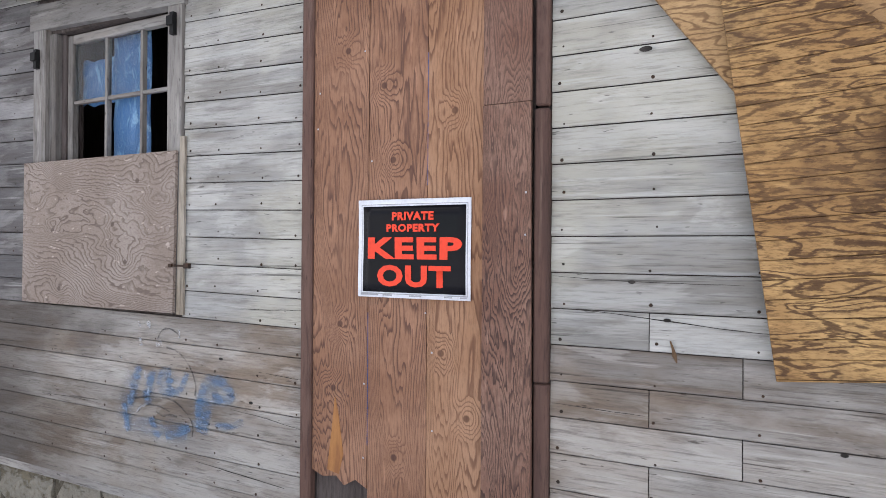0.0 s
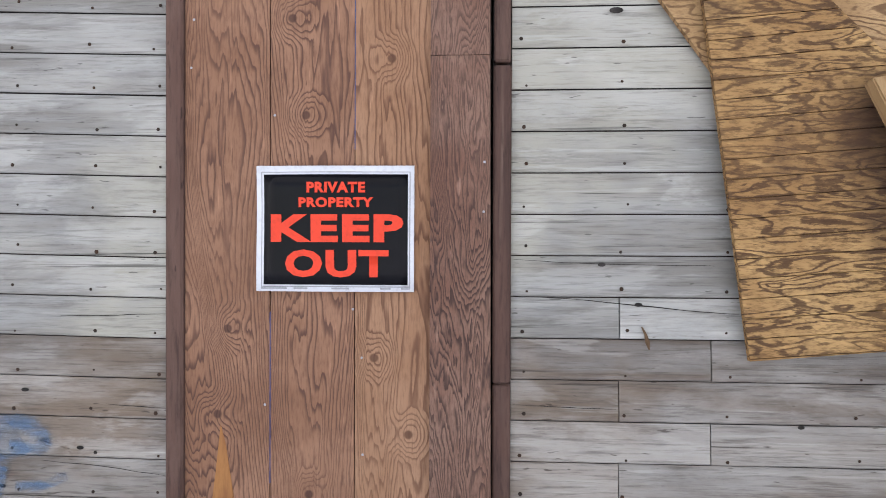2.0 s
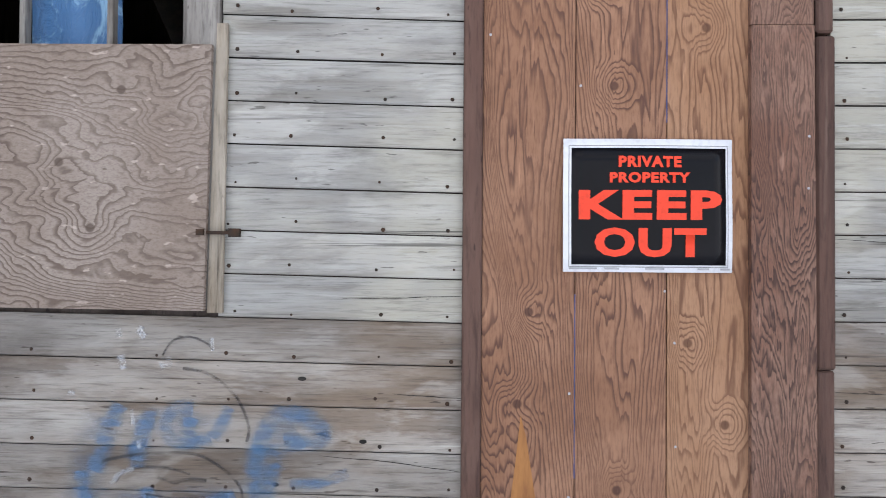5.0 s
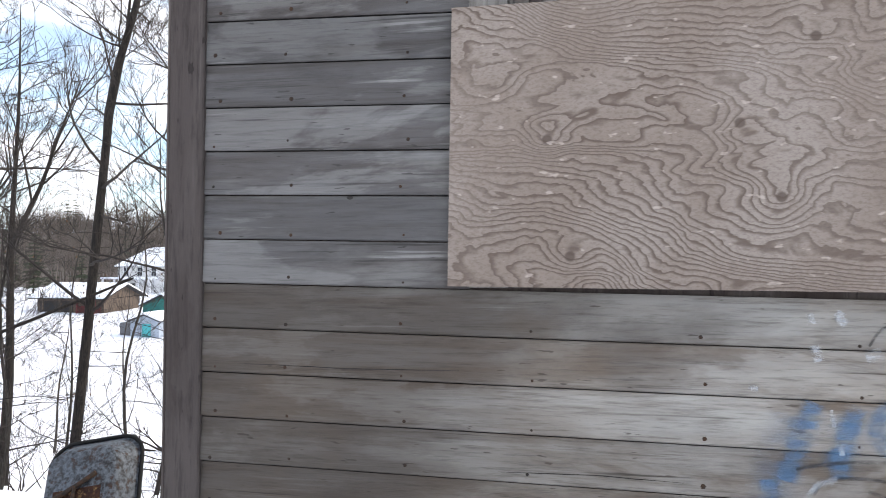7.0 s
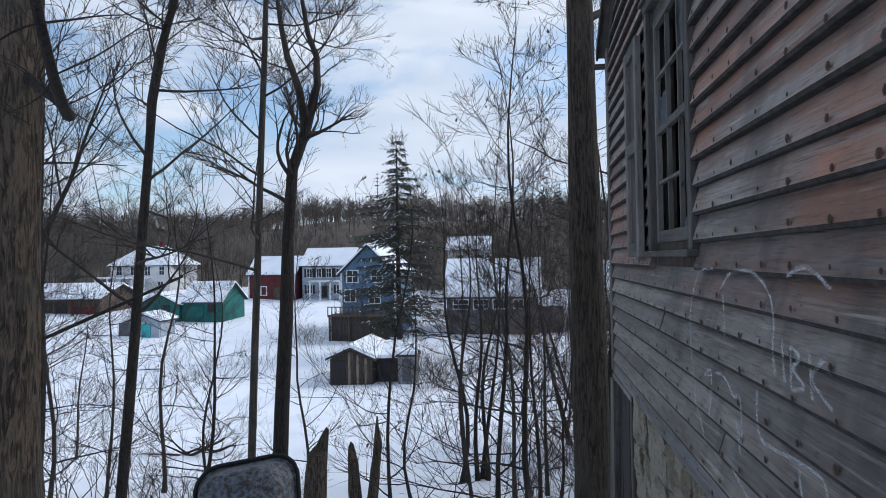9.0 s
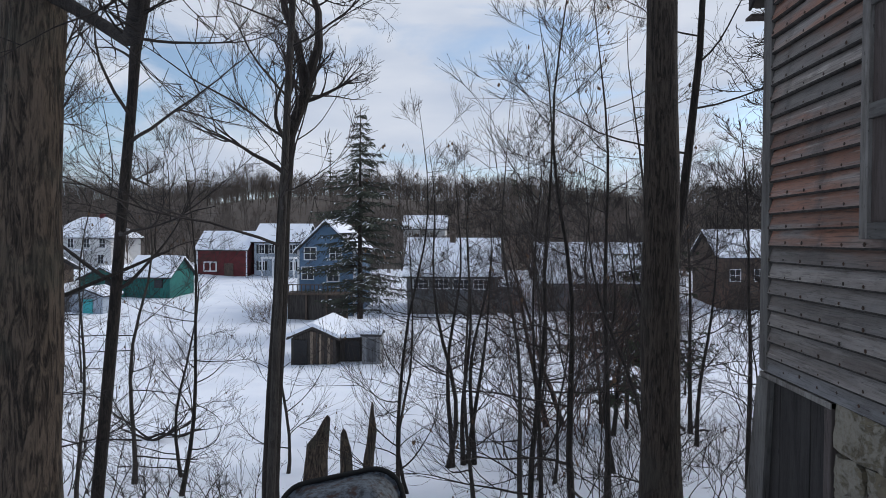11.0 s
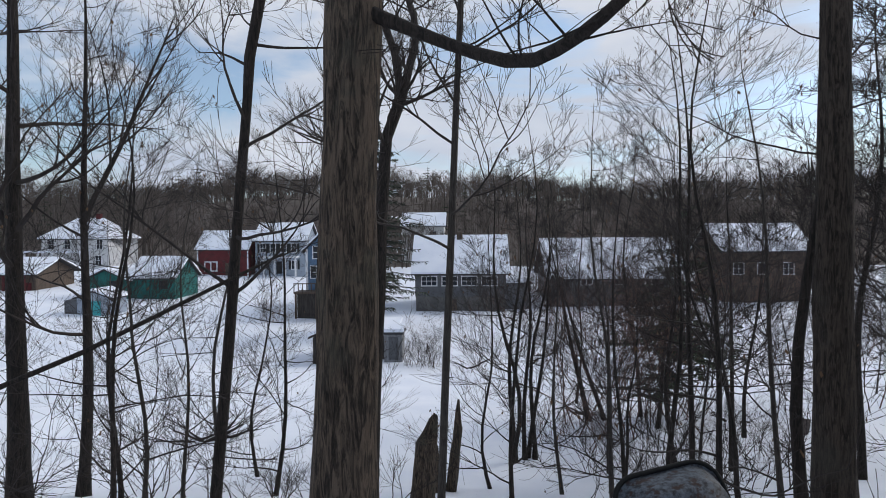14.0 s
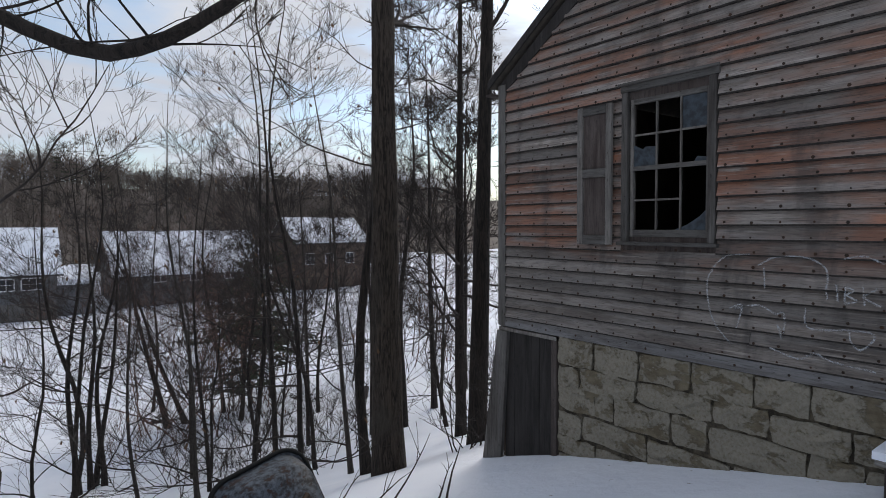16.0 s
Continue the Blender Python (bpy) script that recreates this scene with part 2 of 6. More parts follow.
def plain(name, col, rough=0.6, metal=0.0, var=0.25, scale=6.0):
    return mottled(name, col, tuple(x * (1 - var) for x in col), scale, rough, metal, 0.15, 0.004)


def spray(name, col, density=0.55):
    """Thin paint over boards; fades to bare wood at the stroke's edge (UV across) and in speckles."""
    m, nt, b = base(name, 0.7)
    uv = nt.nodes.new("ShaderNodeUVMap").outputs[0]
    sx = nd(nt, "ShaderNodeSeparateXYZ", Vector=uv)
    e = math_n(nt, 'ABSOLUTE', math_n(nt, 'SUBTRACT', sx.outputs["X"], 0.5))
    e = step(nt, e, 0.5, 0.12)
    n1 = step(nt, tex(nt, coords(nt, (0.4, 0.4, 1.4), False), 30, 5, 0.7), 0.3, 0.62)
    a = math_n(nt, 'MULTIPLY', math_n(nt, 'MULTIPLY', e, n1), density)
    b.inputs["Base Color"].default_value = (*col, 1)
    tr = nt.nodes.new("ShaderNodeBsdfTransparent")
    mx = nt.nodes.new("ShaderNodeMixShader")
    nt.links.new(a, mx.inputs[0])
    nt.links.new(tr.outputs[0], mx.inputs[1])
    nt.links.new(b.outputs[0], mx.inputs[2])
    nt.links.new(mx.outputs[0], nt.nodes["Material Output"].inputs[0])
    return m


M_FRONT = weathered("grey_siding", (0.32, 0.32, 0.305), (0.225, 0.212, 0.19), (0.55, 0.545, 0.51), (0.1, 1, 1.6), wear=0.8, chips=0.5, grainy=0.46, cream=(0.42, 0.405, 0.34), spread=0.2)
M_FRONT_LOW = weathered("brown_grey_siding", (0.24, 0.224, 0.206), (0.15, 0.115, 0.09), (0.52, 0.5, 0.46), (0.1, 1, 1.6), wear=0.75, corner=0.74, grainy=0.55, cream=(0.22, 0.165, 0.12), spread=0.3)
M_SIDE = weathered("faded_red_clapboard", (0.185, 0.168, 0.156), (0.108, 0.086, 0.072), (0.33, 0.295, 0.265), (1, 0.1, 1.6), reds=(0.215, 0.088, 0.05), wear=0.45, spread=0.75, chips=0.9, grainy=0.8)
M_SIDE_LOW = weathered("bare_grey_clapboard", (0.15, 0.148, 0.15), (0.095, 0.086, 0.08), (0.27, 0.266, 0.268), (1, 0.1, 1.6), wear=0.4, spread=0.6)
# Weathered lower edges darkened to paint in the lap shadow; also cracks, knot holes
M_EDGE = mottled("lap_shaded_edge_and_crack", (0.02, 0.018, 0.016), (0.05, 0.044, 0.04), 26.0, 0.95, 0, 0.5, 0.003)
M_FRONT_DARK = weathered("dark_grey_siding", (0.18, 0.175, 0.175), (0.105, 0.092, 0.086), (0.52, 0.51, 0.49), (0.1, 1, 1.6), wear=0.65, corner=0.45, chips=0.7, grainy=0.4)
M_TRIM_S = weathered("dark_grey_window_wood", (0.095, 0.09, 0.084), (0.052, 0.046, 0.042), (0.19, 0.18, 0.168), (1, 1, 0.1), wear=0.4)
M_TRIM_SH = weathered("dark_grey_window_rail", (0.1, 0.096, 0.09), (0.056, 0.05, 0.045), (0.2, 0.19, 0.18), (0.12, 0.12, 1), wear=0.4)
M_TRIM_M = weathered("grey_shutter_wood", (0.14, 0.132, 0.123), (0.08, 0.07, 0.062), (0.27, 0.255, 0.235), (1, 1, 0.1), wear=0.45)
M_TRIM = weathered("weathered_trim", (0.21, 0.2, 0.187), (0.12, 0.103, 0.09), (0.38, 0.36, 0.325), (1, 1, 0.1), wear=0.45)
M_TRIM_DARK = weathered("dark_corner_trim", (0.075, 0.06, 0.055), (0.042, 0.031, 0.027), (0.14, 0.12, 0.11), (1, 1, 0.1), wear=0.35)
M_TRIM_H = weathered("weathered_rail", (0.25, 0.24, 0.225), (0.16, 0.14, 0.125), (0.42, 0.4, 0.36), (0.12, 0.12, 1), wear=0.45)
M_CASING = weathered("brown_casing", (0.12, 0.065, 0.05), (0.075, 0.042, 0.034), (0.22, 0.15, 0.12), (1, 1, 0.1), wear=0.3)
M_DOOR = plywood("red_brown_plywood", (0.235, 0.115, 0.066), (0.085, 0.038, 0.028), (0.33, 0.175, 0.108), (1, 1, 0.13), 52.0, 3.0, 0.4, 0.3, slope=(1.25, 0.04), knots=((-0.33, 1.2), (-0.1, 1.82), (-0.14, 2.1), (-0.36, 0.95), (-0.09, 0.72), (-0.3, 2.25)))
M_DOOR_LIGHT = plywood("orange_brown_plywood", (0.3, 0.155, 0.085), (0.12, 0.052, 0.03), (0.38, 0.215, 0.13), (1, 1, 0.13), 50.0, 3.0, 0.4, 0.3, slope=(-1.25, 0.05), knots=((0.15, 1.98), (0.2, 0.9), (0.1, 1.12)))
M_DOOR_DARK = plywood("dark_brown_plywood", (0.17, 0.082, 0.055), (0.04, 0.021, 0.018), (0.25, 0.145, 0.105), (1, 1, 0.16), 46.0, 6.0, 0.6, 0.35, slope=(0.9, 0.05))
M_PLY_GREY = plywood("grey_brown_plywood", (0.235, 0.185, 0.152), (0.105, 0.073, 0.056), (0.3, 0.25, 0.215), (0.5, 1, 1), 36.0, 2.5, 0.42, 0.5, slope=(0.12, 1.2), knots=((-1.53, 1.42), (-2.075, 1.575), (-1.62, 1.6), (-2.02, 1.28), (-1.45, 1.8)))
M_PLY_GOLD = plywood("golden_plywood", (0.31, 0.17, 0.066), (0.058, 0.026, 0.012), (0.52, 0.32, 0.135), (0.24, 1, 1), 7.0, 16.0, 0.75, 0.2, False, (0.06, 0.03, 0.018), streak=0.6, stains=((1.48, 1.76, 0.2), (1.6, 1.56, 0.24)))
M_PLY_BACK = plywood("tan_plywood", (0.33, 0.195, 0.09), (0.1, 0.048, 0.022), (0.44, 0.28, 0.14), (0.35, 1, 1), 34.0, 2.8, 0.55, 0.2)
M_LUMBER = plywood("fresh_lumber", (0.35, 0.222, 0.108), (0.27, 0.16, 0.075), (0.4, 0.265, 0.14), (1, 1, 0.15), 26.0, 3.0, 0.4, 0.1)
M_PALE = weathered("pale_strip", (0.45, 0.4, 0.33), (0.33, 0.27, 0.2), (0.55, 0.5, 0.43), (1, 1, 0.1))
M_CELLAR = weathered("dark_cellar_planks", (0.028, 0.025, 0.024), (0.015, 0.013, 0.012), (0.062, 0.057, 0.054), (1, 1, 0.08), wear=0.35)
M_STONE, pnt, pb = base("whitewashed_stone", 0.95)
pv = coords(pnt, (1, 1, 1), False)
pj = coords(pnt, (1, 1, 1.6))
p1 = tex(pnt, pj, 5.0, 9, 0.68, 0.3)
p2 = tex(pnt, pv, 38.0, 6, 0.7)
p3 = tex(pnt, pv, 2.2, 4, 0.6)
pc = mixc(pnt, step(pnt, tex(pnt, pj, 8.0, 6, 0.65), 0.35, 0.65), (0.18, 0.153, 0.105), (0.115, 0.094, 0.063))
pm = step(pnt, math_n(pnt, 'ADD', p1, math_n(pnt, 'MULTIPLY', p3, 0.5)), 0.66, 0.73)
pc = mixc(pnt, math_n(pnt, 'MULTIPLY', pm, 0.75), pc, mixc(pnt, step(pnt, p2, 0.35, 0.7), (0.285, 0.265, 0.222), (0.2, 0.18, 0.14)))
pc = mixc(pnt, math_n(pnt, 'MULTIPLY', step(pnt, p2, 0.58, 0.7), 0.6), pc, (0.06, 0.05, 0.035))
pnt.links.new(pc, pb.inputs["Base Color"])
pnt.links.new(nd(pnt, "ShaderNodeBump", Height=math_n(pnt, 'ADD', math_n(pnt, 'MULTIPLY', pm, 0.35), math_n(pnt, 'MULTIPLY', p2, 0.7)), Strength=0.9, Distance=0.02).outputs[0], pb.inputs["Normal"])
M_MORTAR = mottled("old_mortar", (0.035, 0.03, 0.023), (0.13, 0.11, 0.08), 12.0, 0.98, 0, 0.9, 0.02)
M_SNOW, snt, sb = base("snow", 0.65)
sv = coords(snt, (1, 1, 1), False)
s1 = tex(snt, sv, 0.35, 5, 0.55)
s2 = tex(snt, sv, 6.0, 5, 0.6)
s3 = tex(snt, sv, 60.0, 3, 0.6)
scol = mixc(snt, step(snt, s1, 0.35, 0.7), (0.83, 0.86, 0.92), (0.74, 0.78, 0.86))
scol = mixc(snt, math_n(snt, 'MULTIPLY', step(snt, tex(snt, sv, 11.0, 3, 0.5), 0.70, 0.76), 0.6), scol, (0.2, 0.16, 0.12))
snt.links.new(scol, sb.inputs["Base Color"])
sbp = nd(snt, "ShaderNodeBump", Height=math_n(snt, 'ADD', math_n(snt, 'MULTIPLY', s2, 1.0), math_n(snt, 'MULTIPLY', s3, 0.12)), Strength=0.5, Distance=0.05)
snt.links.new(sbp.outputs[0], sb.inputs["Normal"])
M_BARK = bark_mat("furrowed_bark", (0.125, 0.093, 0.068), (0.012, 0.009, 0.007), 26.0, (0.06, 0.058, 0.044))
M_BARK_M = bark_mat("grey_brown_bark", (0.07, 0.054, 0.042), (0.012, 0.009, 0.007), 26.0, (0.055, 0.05, 0.04))
M_BARK_D = bark_mat("dark_bark", (0.04, 0.032, 0.027), (0.012, 0.01, 0.009), 26.0)
M_BARK_G = bark_mat("grey_bark", (0.075, 0.066, 0.058), (0.032, 0.027, 0.023), 30.0)
M_TWIG = mottled("twigs", (0.036, 0.028, 0.024), (0.02, 0.016, 0.014), 5.0)
M_RED_TWIG = mottled("brown_brush_twigs", (0.14, 0.078, 0.058), (0.08, 0.046, 0.037), 3.0)
M_NEEDLE = mottled("hemlock_needles", (0.05, 0.065, 0.036), (0.028, 0.036, 0.022), 2.0)
M_NEEDLE_F = mottled("spruce_needles", (0.06, 0.068, 0.05), (0.033, 0.038, 0.03), 1.0)
M_FOREST, fnt, fb = base("bare_woods", 0.95)
fr = fnt.nodes.new("ShaderNodeNewGeometry").outputs["Random Per Island"]
fnt.links.new(mixc(fnt, fr, (0.06, 0.049, 0.042), (0.2, 0.165, 0.14)), fb.inputs["Base Color"])
M_HILL = mottled("wooded_hill_floor", (0.1, 0.08, 0.066), (0.065, 0.052, 0.043), 0.08, third=(0.1, 0.085, 0.072))
M_LEAF = plain("dead_leaves", (0.13, 0.075, 0.04), 0.8)
M_BLACK = plain("black_sign_plastic", (0.006, 0.006, 0.008), 0.24, 0, 0.2)
M_BLACK.node_tree.nodes["Principled BSDF"].inputs["Specular IOR Level"].default_value = 0.14
M_WHITE = plain("white_sign_border", (0.78, 0.8, 0.84), 0.4, 0, 0.06)
M_RED = plain("fluorescent_red_ink", (0.85, 0.06, 0.025), 0.45, 0, 0.08)
M_INK = plain("grey_ink", (0.42, 0.43, 0.45), 0.5)
M_IRON = mottled("rusty_iron", (0.03, 0.024, 0.02), (0.07, 0.035, 0.02), 30.0, 0.7, 0.4)
M_TRAY = mottled("rusted_painted_tray", (0.1, 0.118, 0.14), (0.012, 0.012, 0.014), 26.0, 0.55, 0.0, 0.4, 0.004, third=(0.03, 0.013, 0.008))
M_RUSTED = mottled("flaking_rust", (0.055, 0.022, 0.012), (0.02, 0.01, 0.008), 40.0, 0.9, 0.0, 0.6, 0.004, third=(0.2, 0.12, 0.05))
M_RUBBER = plain("old_rubber", (0.009, 0.009, 0.009), 0.8)
M_TARP, tnt, tb = base("blue_tarp", 0.35)
tv = coords(tnt, (1, 1, 0.6), False)
tf = tex(tnt, tv, 13, 5, 0.7, 1.2)
tnt.links.new(mixc(tnt, step(tnt, tf, 0.5, 0.66), (0.05, 0.15, 0.31), (0.2, 0.38, 0.55)), tb.inputs["Base Color"])
tnt.links.new(nd(tnt, "ShaderNodeBump", Height=tf, Strength=0.9, Distance=0.03).outputs[0], tb.inputs["Normal"])
M_GLASS, gnt, gb = base("dusty_glass", 0.08)
gb.inputs["Base Color"].default_value = (0.85, 0.9, 0.92, 1)
gb.inputs["Transmission Weight"].default_value = 1.0
gb.inputs["IOR"].default_value = 1.2
gb.inputs["Specular IOR Level"].default_value = 0.4
gf = tex(gnt, coords(gnt, (1, 1, 1), False), 8, 5, 0.7)
gnt.links.new(math_n(gnt, 'MULTIPLY', step(gnt, gf, 0.3, 0.8), 0.12), gb.inputs["Roughness"])
M_GLASS_DUST = mottled("grimy_glass", (0.05, 0.065, 0.08), (0.02, 0.025, 0.03), 16.0, 0.6)
M_DARKGLASS = plain("dark_window_glass", (0.03, 0.035, 0.045), 0.12, 0, 0.2, 0.5)
M_SPRAY_BLUE = spray("blue_spray_paint", (0.07, 0.19, 0.35), 0.52)
M_SPRAY_HAZE = spray("blue_overspray", (0.08, 0.18, 0.33), 0.22)
M_BARE = mottled("bare_orange_wood", (0.38, 0.17, 0.06), (0.24, 0.1, 0.04), 30.0, 0.8, 0, 0.4, 0.003, stretch=(1, 1, 0.15))
M_SPRAY_WHITE = spray("white_spray_paint", (0.6, 0.63, 0.66), 0.42)
M_SPRAY_BLACK = spray("black_marker", (0.03, 0.03, 0.035), 0.7)
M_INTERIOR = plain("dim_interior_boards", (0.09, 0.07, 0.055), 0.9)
M_ROOF = mottled("old_shingles", (0.06, 0.055, 0.05), (0.1, 0.085, 0.07), 12.0)


# ---------- helpers ----------
def link_mesh(name, verts, faces, material, parent=None, label="", smooth=False):
    me = bpy.data.meshes.new(name)
    me.from_pydata([tuple(v) for v in verts], [], faces)
    me.materials.append(material)
    if smooth:
        me.polygons.foreach_set("use_smooth", [True] * len(me.polygons))
    me.update()
    ob = new(name, me)
    if parent:
        ob.parent = parent
    if label:
        ob["label"] = label
    return ob


def part(name, bm, material, parent=None, label=""):
    me = bpy.data.meshes.new(name)
    bm.normal_update()
    bm.to_mesh(me)
    bm.free()
    me.materials.append(material)
    ob = new(name, me)
    if parent:
        ob.parent = parent
    if label:
        ob["label"] = label
    return ob


def thing(name, label, category, group="", kind="", at=(0, 0, 0)):
    ob = new(name)
    ob.empty_display_size = 0.1
    return tagged(ob, label, category, group, kind)


def add_box(bm, x0, x1, y0, y1, z0, z1, bevel=0.0):
    r = bmesh.ops.create_cube(bm, size=1, matrix=Matrix.LocRotScale(((x0 + x1) / 2, (y0 + y1) / 2, (z0 + z1) / 2), None, (abs(x1 - x0), abs(y1 - y0), abs(z1 - z0))))
    if bevel:
        es = {e for v in r["verts"] for e in v.link_edges}
        bmesh.ops.bevel(bm, geom=list(es), offset=bevel, segments=1, affect='EDGES')


def box(name, x0, x1, y0, y1, z0, z1, material, parent=None, bevel=0.0, label=""):
    bm = bmesh.new()
    add_box(bm, x0, x1, y0, y1, z0, z1, bevel)
    return part(name, bm, material, parent, label)


def boxes(name, items, material, parent=None, label=""):
    bm = bmesh.new()
    for b in items:
        add_box(bm, *b)
    return part(name, bm, material, parent, label)


def prism(name, poly, o0, o1, material, parent=None, axis="y", label="", warp=0.0):
    """A flat sheet: polygon in (x, z) (axis y) or (y, z) (axis x), from depth o0 to o1."""
    vs = []
    for o in (o0, o1):
        for a, z in poly:
            w = warp * math.sin(a * 3 + z * 2)
            vs.append((a, o + w, z) if axis == "y" else (o + w, a, z))
    n = len(poly)
    fs = [tuple(range(n)), tuple(range(2 * n - 1, n - 1, -1))] + [(i, (i + 1) % n, n + (i + 1) % n, n + i) for i in range(n)]
    ob = link_mesh(name, vs, fs, material, parent, label)
    bm = bmesh.new()
    bm.from_mesh(ob.data)
    bmesh.ops.recalc_face_normals(bm, faces=bm.faces)
    bm.to_mesh(ob.data)
    bm.free()
    return ob


def clip_poly(poly, nx, nz, d):
    """Keeps the side of a polygon where nx*x + nz*z >= d."""
    out = []
    for i, p in enumerate(poly):
        q = poly[(i + 1) % len(poly)]
        a, b = nx * p[0] + nz * p[1] - d, nx * q[0] + nz * q[1] - d
        if a >= 0:
            out.append(p)
        if a * b < 0:
            k = a / (a - b)
            out.append((p[0] + (q[0] - p[0]) * k, p[1] + (q[1] - p[1]) * k))
    return out


def board(parent, a0, a1, b0, b1, t0, t1, thick, thin, material, axis="x", face=0.0, sign=-1, name="board", edge=0.004):
    """One siding board along axis; b0, b1 its lower edge's heights at both ends, t0, t1 the upper's."""
    vs, j = [], random.uniform(-0.002, 0.002)
    for a, b, t in ((a0, b0, t0), (a1, b1, t1)):
        jj = j + random.uniform(-0.0015, 0.0015)
        for o, z in ((0.0, b), (thick + jj - 0.004, b), (thick + jj, b + edge), (thin + jj, t), (0.0, t)):
            vs.append((a, face + sign * o, z) if axis == "x" else (face + sign * o, a, z))
    fs = [(i, (i + 1) % 5, 5 + (i + 1) % 5, 5 + i) for i in range(5)] + [(4, 3, 2, 1, 0), (5, 6, 7, 8, 9)]
    if (axis == "x") == (sign < 0):
        fs = [tuple(reversed(f)) for f in fs]
    ob = link_mesh(name, vs, fs, material, parent)
    # lap shadow painted on the underside, on clapboards on the lower lip too
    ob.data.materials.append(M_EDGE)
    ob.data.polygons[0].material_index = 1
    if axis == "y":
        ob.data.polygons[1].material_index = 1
    return ob


def tube(vs, fs, pts, radii, n=6, wob=0.0, cap=True):
    """A tapered tube along points."""
    start = len(vs)
    up = Vector((0.31, 0.95, 0.1)).normalized()
    for i, p in enumerate(pts):
        d = (pts[min(i + 1, len(pts) - 1)] - pts[max(i - 1, 0)]).normalized()
        u = d.cross(up)
        if u.length < 1e-3:
            u = d.cross(Vector((1, 0, 0)))
        u.normalize()
        w = d.cross(u)
        for k in range(n):
            a = 2 * math.pi * k / n
            r = radii[i] * (1 + (wob * noise.noise((p.x * 2 + 5 * math.cos(a), p.y + 5 * math.sin(a), p.z * 0.8)) if wob else 0))
            vs.append(tuple(p + (u * math.cos(a) + w * math.sin(a)) * r))
    for i in range(len(pts) - 1):
        for k in range(n):
            a, b = start + i * n + k, start + i * n + (k + 1) % n
            fs.append((a, b, b + n, a + n))
    if cap:
        fs.append(tuple(start + (len(pts) - 1) * n + k for k in range(n)))


TIPS = []
TWIG_R = [0.0026]


def branch(vs, fs, rng, p, d, length, r, depth, droop=0.0, lift=0.05, n=4, kids=(3, 5), crook=0.24):
    """A limb with finer limbs down to twigs."""
    segs = 8 if depth > 1 else (5 if depth == 1 else 3)
    pts, dd, q = [p.copy()], d.normalized(), p.copy()
    arc = Vector((rng.uniform(-1, 1), rng.uniform(-1, 1), rng.uniform(-0.5, 1))) * crook * 0.45
    k = crook * 0.62
    for i in range(segs):
        dd = (dd + arc + Vector((rng.uniform(-k, k), rng.uniform(-k, k), rng.uniform(-k, k) + lift - droop * i / segs))).normalized()
        q = q + dd * (length / segs)
        pts.append(q.copy())
    tube(vs, fs, pts, [max(r * (1 - 0.8 * i / segs), TWIG_R[0]) for i in range(segs + 1)], n if depth > 0 else 3, cap=False)
    if depth == 0:
        TIPS.append(pts[-1])
    if depth > 0:
        for i in range(rng.randint(*kids)):
            t = rng.uniform(0.25, 1.0)
            k = min(int(t * segs), segs - 1)
            o = pts[k].lerp(pts[k + 1], t * segs - k)
            axis = (pts[k + 1] - pts[k]).normalized()
            side = Vector((rng.uniform(-1, 1), rng.uniform(-1, 1), rng.uniform(-0.5, 0.9)))
            nd_ = (axis * rng.uniform(0.5, 1.1) + side.normalized() * rng.uniform(0.5, 0.9)).normalized()
            branch(vs, fs, rng, o, nd_, length * rng.uniform(0.42, 0.75) * (1.15 - 0.5 * t), r * 0.5 * (1.1 - 0.5 * t), depth - 1, droop, lift, 4 if depth > 1 else 3, kids, crook)


PROFILE = ((-60, 0.6), (-20, 0.3), (-2, -0.06), (0, -0.16), (1.74, -0.6), (2.98, -0.92), (4.1, -1.25), (6.2, -2.2), (9.1, -3.55), (12.5, -4.8), (17.8, -6.05), (28, -7.2), (40, -8.0), (58, -8.1), (75, -7.6), (100, -6.3), (130, -5.2), (160, -2), (210, 9), (290, 18), (420, 22), (900, 22))


def profile_z(y):
    for (y0, z0), (y1, z1) in zip(PROFILE, PROFILE[1:]):
        if y <= y1:
            t = max(0.0, (y - y0) / (y1 - y0))
            return z0 + (z1 - z0) * t
    return PROFILE[-1][1]


def ground_z(x, y):
    d = 0.45 + 0.08 * abs(y)
    z = (profile_z(y - d) + 2 * profile_z(y) + profile_z(y + d)) / 4
    if y > 25:
        z += min(1.4, max(0.0, (-x - 25) * 0.03)) * min(1, (y - 25) / 30)
    amp = 0.05 + 0.25 * min(1, max(0, (y - 3) / 25))
    z += amp * noise.noise((x * 0.13, y * 0.13, 0.3)) + 0.03 * noise.noise((x * 0.9, y * 0.9, 4.1))
    if y > 170:
        z += 9 * min(1, (y - 170) / 60) * noise.noise((x * 0.013, y * 0.006, 2.0))
    return z


